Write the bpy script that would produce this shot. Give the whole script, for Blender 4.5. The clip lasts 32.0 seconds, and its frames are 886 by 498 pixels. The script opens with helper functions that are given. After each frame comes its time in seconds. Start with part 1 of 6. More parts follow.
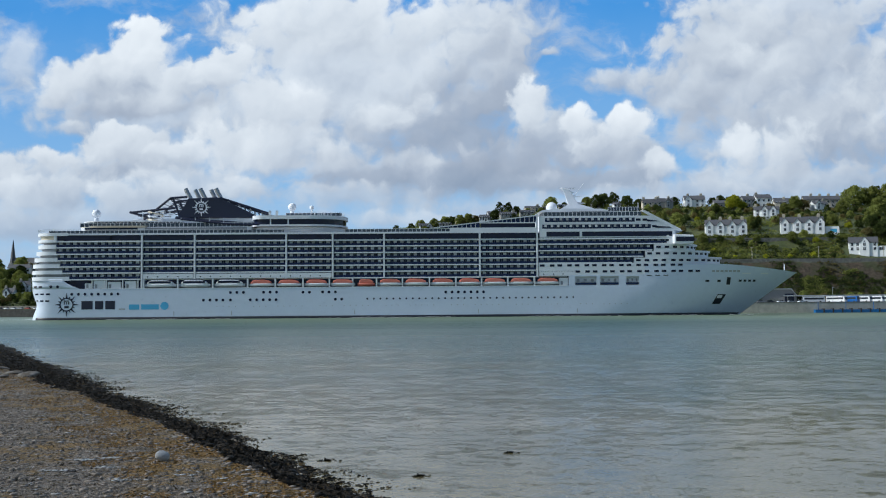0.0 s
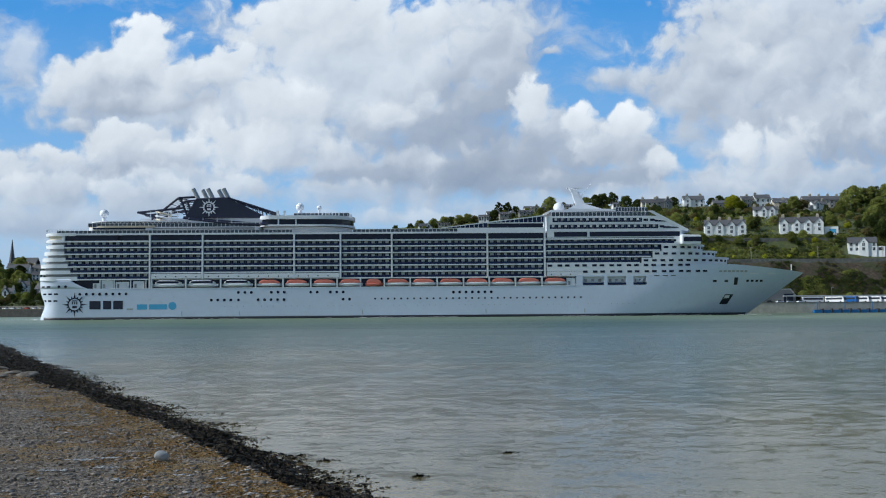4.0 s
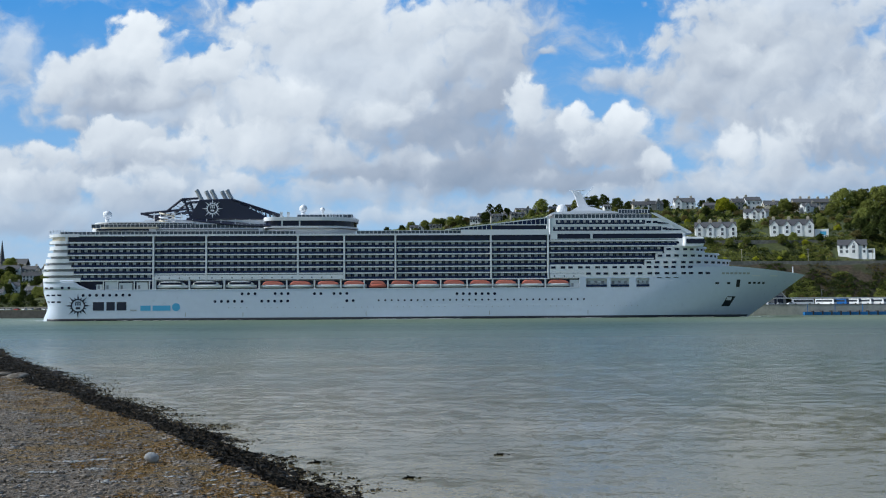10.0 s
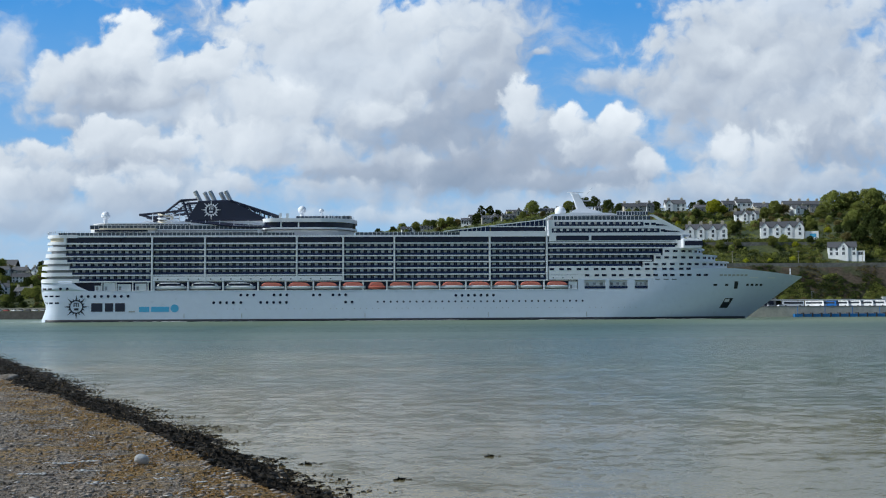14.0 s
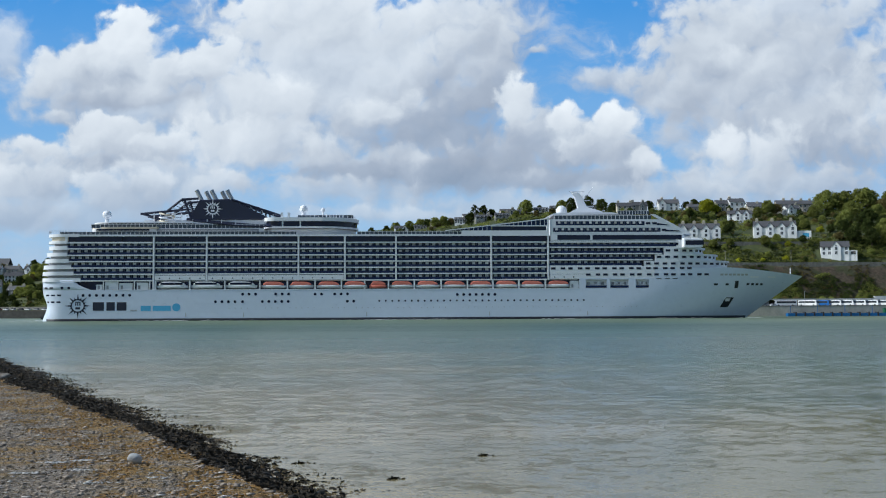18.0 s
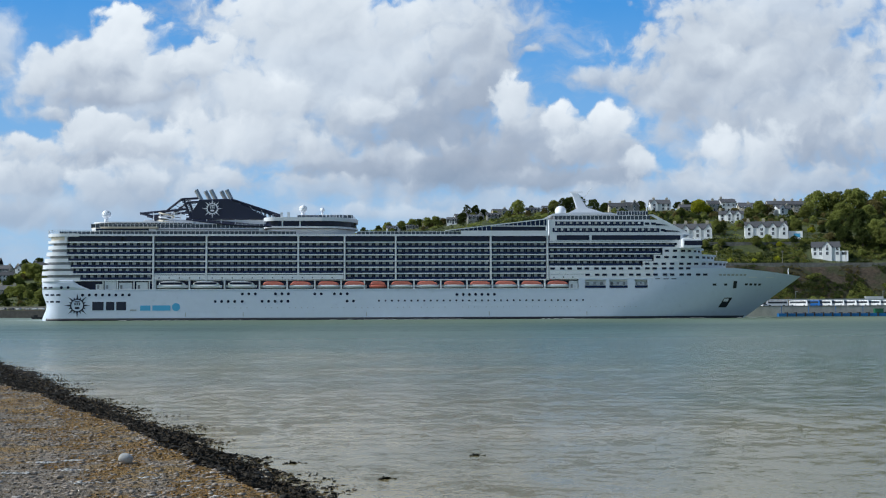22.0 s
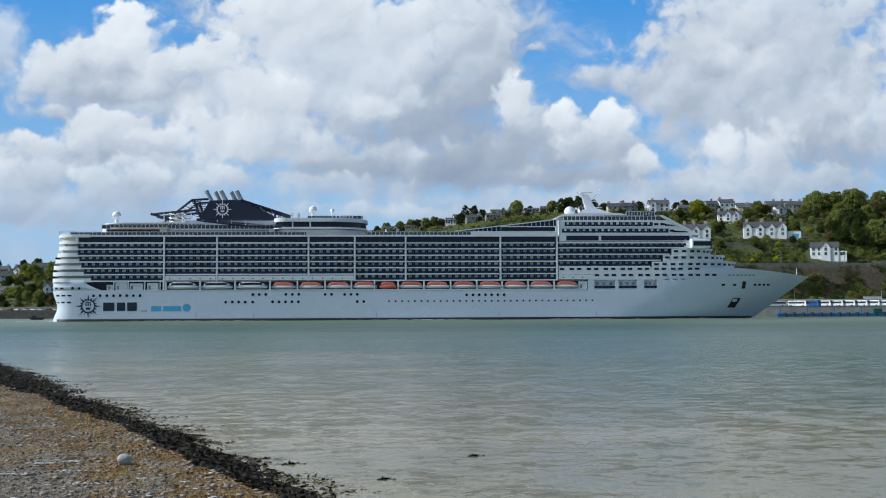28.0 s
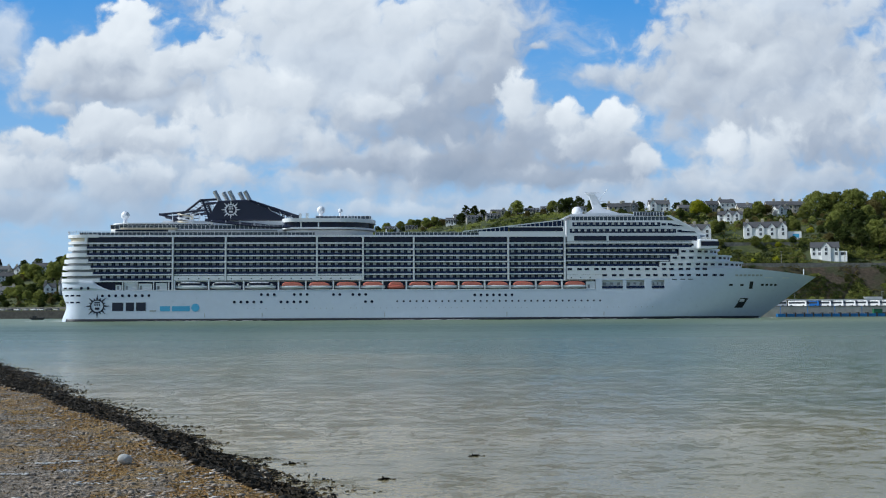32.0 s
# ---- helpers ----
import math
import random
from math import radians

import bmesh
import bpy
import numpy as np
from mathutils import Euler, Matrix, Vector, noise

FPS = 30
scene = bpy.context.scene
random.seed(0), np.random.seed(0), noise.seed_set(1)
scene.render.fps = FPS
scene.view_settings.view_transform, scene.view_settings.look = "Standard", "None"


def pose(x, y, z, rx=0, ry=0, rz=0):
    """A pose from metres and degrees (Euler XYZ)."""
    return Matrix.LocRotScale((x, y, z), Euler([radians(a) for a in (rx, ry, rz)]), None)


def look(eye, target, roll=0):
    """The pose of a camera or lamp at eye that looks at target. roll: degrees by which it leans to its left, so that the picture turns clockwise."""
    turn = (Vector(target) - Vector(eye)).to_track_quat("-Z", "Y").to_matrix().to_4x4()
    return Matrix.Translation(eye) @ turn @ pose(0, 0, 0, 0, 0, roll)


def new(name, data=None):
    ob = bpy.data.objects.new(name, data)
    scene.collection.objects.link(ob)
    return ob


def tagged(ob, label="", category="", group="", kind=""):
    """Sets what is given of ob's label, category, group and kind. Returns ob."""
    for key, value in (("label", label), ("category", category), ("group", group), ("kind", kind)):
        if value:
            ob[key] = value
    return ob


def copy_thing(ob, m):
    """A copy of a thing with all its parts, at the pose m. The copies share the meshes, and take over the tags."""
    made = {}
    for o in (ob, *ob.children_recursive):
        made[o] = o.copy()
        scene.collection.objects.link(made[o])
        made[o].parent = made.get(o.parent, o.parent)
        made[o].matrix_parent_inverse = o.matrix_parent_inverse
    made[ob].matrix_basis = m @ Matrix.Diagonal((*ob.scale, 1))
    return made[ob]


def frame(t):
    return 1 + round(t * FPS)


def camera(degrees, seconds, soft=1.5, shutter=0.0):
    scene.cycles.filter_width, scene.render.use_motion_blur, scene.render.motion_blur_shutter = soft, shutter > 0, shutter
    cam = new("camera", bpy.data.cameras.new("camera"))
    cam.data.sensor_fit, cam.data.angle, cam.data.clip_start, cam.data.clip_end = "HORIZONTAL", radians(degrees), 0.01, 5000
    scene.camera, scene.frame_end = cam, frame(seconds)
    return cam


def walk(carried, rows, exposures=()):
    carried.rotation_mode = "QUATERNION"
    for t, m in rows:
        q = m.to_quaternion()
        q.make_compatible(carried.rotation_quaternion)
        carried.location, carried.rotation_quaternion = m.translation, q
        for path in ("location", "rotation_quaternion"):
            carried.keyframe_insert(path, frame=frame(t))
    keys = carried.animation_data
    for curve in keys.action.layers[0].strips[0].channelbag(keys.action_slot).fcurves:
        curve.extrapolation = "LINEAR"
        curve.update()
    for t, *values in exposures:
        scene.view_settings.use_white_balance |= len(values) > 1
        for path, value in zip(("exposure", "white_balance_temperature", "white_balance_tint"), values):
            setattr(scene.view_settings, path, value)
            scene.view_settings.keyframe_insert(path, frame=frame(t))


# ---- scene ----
# ---------------------------------------------------------------- camera and its path
EYE = 3.7
cam = camera(44.0, 32.0, soft=1.1)
# seconds, turn to the left, tilt upwards, lean
PATH = (
    (0, 0.004, 3.089, -0.442), (1, 0.004, 3.088, -0.44), (2, -0.002, 3.078, -0.423), (3, -0.018, 3.073, -0.415),
    (3.5, -0.02, 3.079, -0.431), (5.5, -0.127, 3.16, -0.373), (6, -0.148, 3.185, -0.372), (7, -0.207, 3.217, -0.362),
    (8, -0.307, 3.188, -0.364), (9, -0.399, 3.184, -0.367), (10, -0.494, 3.179, -0.354), (11, -0.612, 3.178, -0.339),
    (12, -0.725, 3.192, -0.293), (13, -0.845, 3.184, -0.28), (14, -0.961, 3.257, -0.297), (14.5, -0.996, 3.291, -0.311),
    (16.5, -1.149, 3.254, -0.262), (17, -1.189, 3.23, -0.239), (18, -1.301, 3.213, -0.269), (19, -1.402, 3.208, -0.26),
    (20, -1.508, 3.202, -0.254), (21, -1.618, 3.206, -0.244), (22, -1.719, 3.209, -0.221), (23, -1.765, 3.224, -0.234),
    (24, -1.776, 3.22, -0.211), (25, -1.78, 3.243, -0.239), (25.5, -1.784, 3.25, -0.231), (27.5, -1.786, 3.232, -0.262),
    (28, -1.785, 3.232, -0.26), (29, -1.78, 3.246, -0.237), (30, -1.779, 3.249, -0.234), (31, -1.774, 3.244, -0.242),
    (32, -1.768, 3.237, -0.256),
)
walk(cam, [(t, pose(0, 0, EYE, 90 + tilt, 0, turn) @ pose(0, 0, 0, 0, 0, lean)) for t, turn, tilt, lean in PATH],
     exposures=((0, 0.0, 5850, 5), (32, 0.0, 5850, 5)))

# ---------------------------------------------------------------- world and sun
SUN_TURN, SUN_HEIGHT = 263.5, 38.0      # compass bearing from +y clockwise, degrees above the horizon
world = bpy.data.worlds.new("sky")
scene.world = world
world.use_nodes = True
wn = world.node_tree
wn.nodes.clear()
w_out = wn.nodes.new("ShaderNodeOutputWorld")
w_back = wn.nodes.new("ShaderNodeBackground")
w_sky = wn.nodes.new("ShaderNodeTexSky")
w_sky.sky_type, w_sky.sun_disc = "NISHITA", False
w_sky.sun_elevation, w_sky.sun_rotation = radians(SUN_HEIGHT), radians(SUN_TURN)
w_back.inputs["Strength"].default_value = 0.10
wn.links.new(w_sky.outputs[0], w_back.inputs["Color"])
wn.links.new(w_back.outputs[0], w_out.inputs["Surface"])

sun_data = bpy.data.lights.new("sun", "SUN")
sun_data.energy, sun_data.angle, sun_data.color = 4.0, radians(2.0), (1.0, 0.95, 0.87)
sun_lamp = new("sun", sun_data)
to_sun = Vector((math.sin(radians(SUN_TURN)) * math.cos(radians(SUN_HEIGHT)),
                 math.cos(radians(SUN_TURN)) * math.cos(radians(SUN_HEIGHT)), math.sin(radians(SUN_HEIGHT))))
sun_lamp.matrix_world = look(to_sun * 300, (0, 0, 0))


# ---------------------------------------------------------------- material helpers
class Web:
    """A short hand for node trees."""

    def __init__(self, name):
        self.mat = bpy.data.materials.new(name)
        self.mat.use_nodes = True
        self.tree = self.mat.node_tree
        self.tree.nodes.clear()
        self.out = self.tree.nodes.new("ShaderNodeOutputMaterial")

    def put(self, socket, value):
        if isinstance(value, bpy.types.NodeSocket):
            self.tree.links.new(value, socket)
        else:
            socket.default_value = value

    def node(self, kind, **given):
        n = self.tree.nodes.new("ShaderNode" + kind)
        for key, value in given.items():
            self.put(n.inputs[key.replace("_", " ")], value)
        return n

    def math(self, op, a, b=0.0, c=0.0):
        n = self.tree.nodes.new("ShaderNodeMath")
        n.operation = op
        for i, v in enumerate((a, b, c)):
            self.put(n.inputs[i], v)
        return n.outputs[0]

    def vec(self, op, a, b=None):
        n = self.tree.nodes.new("ShaderNodeVectorMath")
        n.operation = op
        self.put(n.inputs[0], a)
        if b is not None:
            self.put(n.inputs[1], b)
        return n.outputs["Value"] if op in ("LENGTH", "DOT_PRODUCT") else n.outputs["Vector"]

    def span(self, value, a, b, c=0.0, d=1.0, smooth=False):
        n = self.tree.nodes.new("ShaderNodeMapRange")
        n.interpolation_type = "SMOOTHSTEP" if smooth else "LINEAR"
        for i, v in enumerate((value, a, b, c, d)):
            self.put(n.inputs[i], v)
        return n.outputs[0]

    def mix(self, factor, a, b):
        n = self.tree.nodes.new("ShaderNodeMix")
        n.data_type = "RGBA"
        for socket, v in ((n.inputs[0], factor), (n.inputs[6], a), (n.inputs[7], b)):
            self.put(socket, v if isinstance(v, bpy.types.NodeSocket) or socket is n.inputs[0] else (*v, 1.0))
        return n.outputs[2]

    def noise(self, vector, scale, detail=4.0, rough=0.55, flat=False, warp=0.0):
        n = self.tree.nodes.new("ShaderNodeTexNoise")
        n.noise_dimensions = "2D" if flat else "3D"
        self.put(n.inputs["Vector"], vector)
        n.inputs["Scale"].default_value, n.inputs["Detail"].default_value = scale, detail
        n.inputs["Roughness"].default_value, n.inputs["Distortion"].default_value = rough, warp
        return n.outputs["Fac"]

    def place(self):
        return self.node("TexCoord").outputs["Object"]

    def chance(self):
        return self.node("ObjectInfo").outputs["Random"]

    def island(self):
        return self.node("NewGeometry").outputs["Random Per Island"]

    def bump(self, height, strength=0.3, distance=0.05):
        return self.node("Bump", Strength=strength, Distance=distance, Height=height).outputs[0]

    def finish(self, shader):
        self.tree.links.new(shader, self.out.inputs["Surface"])
        return self.mat


def surface(name, base, rough=0.6, metal=0.0, vary=0.12, fine=6.0, coarse=0.4, relief=0.0, tint=None, each=0.0, coat=0.0):
    """A plain painted, stony or woody surface: two scales of unevenness, a tint in blotches, a fine relief."""
    w = Web(name)
    p = w.place()
    n1, n2 = w.noise(p, fine, 5), w.noise(p, coarse, 3)
    dark = tuple(c * (1 - vary) for c in base)
    light = tuple(min(1.0, c * (1 + vary)) for c in base)
    colour = w.mix(w.span(n1, 0.3, 0.7), dark, light)
    if tint:
        colour = w.mix(w.span(n2, 0.5, 0.72, 0.0, 0.8), colour, tint)
    else:
        colour = w.mix(w.span(n2, 0.35, 0.7, 0.0, 0.5), colour, dark)
    if each:
        shade = w.math("ADD", w.math("MULTIPLY", w.chance(), each), 1 - each / 2)
        colour = w.vec("SCALE", colour)
        colour.node.inputs["Scale"].default_value = 1.0
        w.put(colour.node.inputs["Scale"], shade)
    b = w.node("BsdfPrincipled", Base_Color=colour, Metallic=metal)
    w.put(b.inputs["Roughness"], w.span(n1, 0.2, 0.8, max(0.02, rough - 0.08), min(1.0, rough + 0.08)))
    if relief:
        w.put(b.inputs["Normal"], w.bump(n1, 0.5, relief))
    return w.finish(b.outputs[0])


def glass(name, base, rough=0.08, shine=0.3):
    w = Web(name)
    n = w.noise(w.place(), 0.6, 2)
    b = w.node("BsdfPrincipled", Base_Color=w.mix(w.span(n, 0.3, 0.7), base, tuple(c * 1.7 for c in base)), Roughness=rough)
    b.inputs["Specular IOR Level"].default_value = shine
    return w.finish(b.outputs[0])


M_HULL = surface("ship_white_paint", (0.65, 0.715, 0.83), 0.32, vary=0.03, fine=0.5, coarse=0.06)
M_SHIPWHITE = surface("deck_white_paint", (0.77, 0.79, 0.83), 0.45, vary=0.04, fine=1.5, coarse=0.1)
M_CREAM = surface("cream_trim", (0.62, 0.55, 0.43), 0.5, vary=0.06)
# dividers darkened in colour to sink into the shaded balconies
M_PARTITION = surface("darkened_partition", (0.10, 0.12, 0.17), 0.4, vary=0.15)
# bulkhead grey with the shade of covered decks put into its colour
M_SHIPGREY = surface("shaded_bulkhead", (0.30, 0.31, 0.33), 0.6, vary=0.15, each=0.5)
M_DOOR = surface("cabin_curtain", (0.55, 0.56, 0.57), 0.5, vary=0.1, each=0.8)
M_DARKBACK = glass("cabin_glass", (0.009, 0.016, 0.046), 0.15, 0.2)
M_RIBBON = glass("ribbon_window", (0.006, 0.010, 0.030), 0.08, 0.22)
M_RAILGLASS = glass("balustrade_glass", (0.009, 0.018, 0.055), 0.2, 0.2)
M_SCREEN = glass("windscreen_glass", (0.045, 0.058, 0.080), 0.12)
M_NAVY = surface("navy_paint", (0.008, 0.012, 0.036), 0.4, vary=0.1)
M_BOOT = surface("boot_top_paint", (0.010, 0.012, 0.022), 0.5, vary=0.2)
M_SKYBLUE = surface("light_blue_paint", (0.10, 0.42, 0.68), 0.45, vary=0.05)
M_ORANGE = surface("lifeboat_orange", (0.70, 0.20, 0.145), 0.45, vary=0.08, each=0.2)
M_STEEL = surface("bare_steel", (0.42, 0.43, 0.44), 0.35, metal=0.6, vary=0.1)
M_DECK = surface("deck_covering", (0.22, 0.18, 0.14), 0.75, vary=0.15)

# ---------------------------------------------------------------- small mesh helpers


def box(bm, x0, x1, y0, y1, z0, z1):
    v = [bm.verts.new((x, y, z)) for z in (z0, z1) for x, y in ((x0, y0), (x1, y0), (x1, y1), (x0, y1))]
    for f in ((3, 2, 1, 0), (4, 5, 6, 7), (0, 1, 5, 4), (1, 2, 6, 5), (2, 3, 7, 6), (3, 0, 4, 7)):
        bm.faces.new([v[i] for i in f])


def prism(bm, outline, z0, z1):
    """Stands an outline of (x, y), anticlockwise, up from z0 to z1."""
    a = [bm.verts.new((x, y, z0)) for x, y in outline]
    b = [bm.verts.new((x, y, z1)) for x, y in outline]
    bm.faces.new(a[::-1])
    bm.faces.new(b)
    for i in range(len(a)):
        j = (i + 1) % len(a)
        bm.faces.new((a[i], a[j], b[j], b[i]))


def slab_side(bm, profile, y0, y1):
    """Draws a profile of (x, z) through from y0 to y1."""
    a = [bm.verts.new((x, y0, z)) for x, z in profile]
    b = [bm.verts.new((x, y1, z)) for x, z in profile]
    bm.faces.new(a)
    bm.faces.new(b[::-1])
    for i in range(len(a)):
        j = (i + 1) % len(a)
        bm.faces.new((a[j], a[i], b[i], b[j]))


def tube(bm, p, q, r0, r1=None, n=8):
    p, q = Vector(p), Vector(q)
    r1 = r0 if r1 is None else r1
    turn = (q - p).to_track_quat("Z", "Y").to_matrix()
    rings = []
    for c, r in ((p, r0), (q, r1)):
        rings.append([bm.verts.new(c + turn @ Vector((r * math.cos(2 * math.pi * i / n), r * math.sin(2 * math.pi * i / n), 0))) for i in range(n)])
    bm.faces.new(rings[0][::-1])
    bm.faces.new(rings[1])
    for i in range(n):
        j = (i + 1) % n
        bm.faces.new((rings[0][i], rings[0][j], rings[1][j], rings[1][i]))


def ball(bm, centre, r, n=2):
    made = bmesh.ops.create_icosphere(bm, subdivisions=n, radius=1.0)
    r = r if isinstance(r, tuple) else (r, r, r)
    for v in made["verts"]:
        v.co = Vector(centre) + Vector((v.co.x * r[0], v.co.y * r[1], v.co.z * r[2]))


def mesh_of(name, bm, material, smooth=False):
    bmesh.ops.recalc_face_normals(bm, faces=bm.faces)
    me = bpy.data.meshes.new(name)
    bm.to_mesh(me)
    bm.free()
    me.materials.append(material)
    if smooth:
        me.polygons.foreach_set("use_smooth", [True] * len(me.polygons))
    return me


def part(name, bm, material, parent, label="", smooth=False):
    ob = new(name, mesh_of(name, bm, material, smooth) if isinstance(bm, bmesh.types.BMesh) else bm)
    ob.parent = parent
    return tagged(ob, label)


def thing(name, m, label, category, group="", kind=""):
    ob = new(name)
    ob.matrix_basis = m
    return tagged(ob, label, category, group, kind)


def B():
    return bmesh.new()


def made_box(*args):
    bm = B()
    box(bm, *args)
    return bm


def quads_mesh(name, verts, faces, material):
    """A mesh from numpy arrays of vertices and of faces with four corners."""
    me = bpy.data.meshes.new(name)
    me.vertices.add(len(verts))
    me.vertices.foreach_set("co", verts.astype(np.float32).ravel())
    me.loops.add(faces.size)
    me.loops.foreach_set("vertex_index", faces.astype(np.int32).ravel())
    me.polygons.add(len(faces))
    me.polygons.foreach_set("loop_start", np.arange(0, faces.size, faces.shape[1], dtype=np.int32))
    me.update(calc_edges=True)
    me.validate()
    me.materials.append(material)
    return me


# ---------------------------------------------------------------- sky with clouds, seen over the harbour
# heaps of cloud, far ones first, placed to fit the camera's view, a hundred units to the backdrop's own unit, x to
# the right and y downward: middle, half width, half height, hardness of the edge, tone
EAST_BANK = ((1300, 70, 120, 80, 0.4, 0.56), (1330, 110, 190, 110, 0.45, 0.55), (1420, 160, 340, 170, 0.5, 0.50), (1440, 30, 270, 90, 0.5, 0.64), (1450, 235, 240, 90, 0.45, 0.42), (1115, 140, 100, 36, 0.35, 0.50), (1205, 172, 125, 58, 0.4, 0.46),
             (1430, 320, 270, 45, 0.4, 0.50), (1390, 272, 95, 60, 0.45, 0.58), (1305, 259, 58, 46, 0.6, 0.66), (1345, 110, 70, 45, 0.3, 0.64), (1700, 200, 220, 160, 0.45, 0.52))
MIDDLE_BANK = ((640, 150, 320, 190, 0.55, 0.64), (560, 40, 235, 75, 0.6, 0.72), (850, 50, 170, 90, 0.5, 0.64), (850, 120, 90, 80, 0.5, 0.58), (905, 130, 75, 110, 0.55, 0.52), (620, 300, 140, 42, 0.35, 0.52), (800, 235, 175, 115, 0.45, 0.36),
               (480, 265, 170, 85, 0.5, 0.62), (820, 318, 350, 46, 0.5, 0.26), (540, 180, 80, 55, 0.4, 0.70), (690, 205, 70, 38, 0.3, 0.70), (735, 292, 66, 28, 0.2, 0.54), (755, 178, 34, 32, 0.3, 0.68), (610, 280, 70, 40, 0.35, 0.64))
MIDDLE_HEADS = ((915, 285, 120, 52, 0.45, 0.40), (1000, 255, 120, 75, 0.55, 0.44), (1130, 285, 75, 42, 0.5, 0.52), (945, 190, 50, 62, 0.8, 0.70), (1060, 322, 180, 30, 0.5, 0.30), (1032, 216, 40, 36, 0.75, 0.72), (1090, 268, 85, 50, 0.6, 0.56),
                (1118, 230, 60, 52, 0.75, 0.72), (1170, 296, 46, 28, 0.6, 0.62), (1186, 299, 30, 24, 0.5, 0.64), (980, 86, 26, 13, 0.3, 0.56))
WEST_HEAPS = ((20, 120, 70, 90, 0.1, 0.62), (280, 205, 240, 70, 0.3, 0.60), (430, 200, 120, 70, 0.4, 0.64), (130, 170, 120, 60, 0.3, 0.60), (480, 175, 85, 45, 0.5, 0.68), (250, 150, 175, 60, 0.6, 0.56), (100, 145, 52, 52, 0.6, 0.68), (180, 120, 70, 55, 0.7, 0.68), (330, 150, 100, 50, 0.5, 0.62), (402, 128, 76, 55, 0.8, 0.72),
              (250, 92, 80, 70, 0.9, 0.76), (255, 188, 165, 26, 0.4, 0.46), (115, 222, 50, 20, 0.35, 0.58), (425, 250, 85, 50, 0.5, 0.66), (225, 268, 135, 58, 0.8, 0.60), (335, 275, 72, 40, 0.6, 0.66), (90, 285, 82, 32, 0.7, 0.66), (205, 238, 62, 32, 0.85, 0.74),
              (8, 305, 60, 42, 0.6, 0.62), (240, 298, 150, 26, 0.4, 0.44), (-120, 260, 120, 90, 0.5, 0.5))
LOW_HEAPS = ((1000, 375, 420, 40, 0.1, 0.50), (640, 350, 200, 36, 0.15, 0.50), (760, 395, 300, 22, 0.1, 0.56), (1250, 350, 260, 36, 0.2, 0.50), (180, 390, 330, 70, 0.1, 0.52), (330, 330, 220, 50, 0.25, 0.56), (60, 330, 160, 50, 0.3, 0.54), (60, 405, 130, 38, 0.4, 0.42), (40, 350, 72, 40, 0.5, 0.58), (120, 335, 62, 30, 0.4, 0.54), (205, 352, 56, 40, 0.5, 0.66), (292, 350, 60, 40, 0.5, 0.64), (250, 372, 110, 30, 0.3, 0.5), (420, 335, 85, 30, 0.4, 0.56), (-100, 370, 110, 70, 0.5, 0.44))


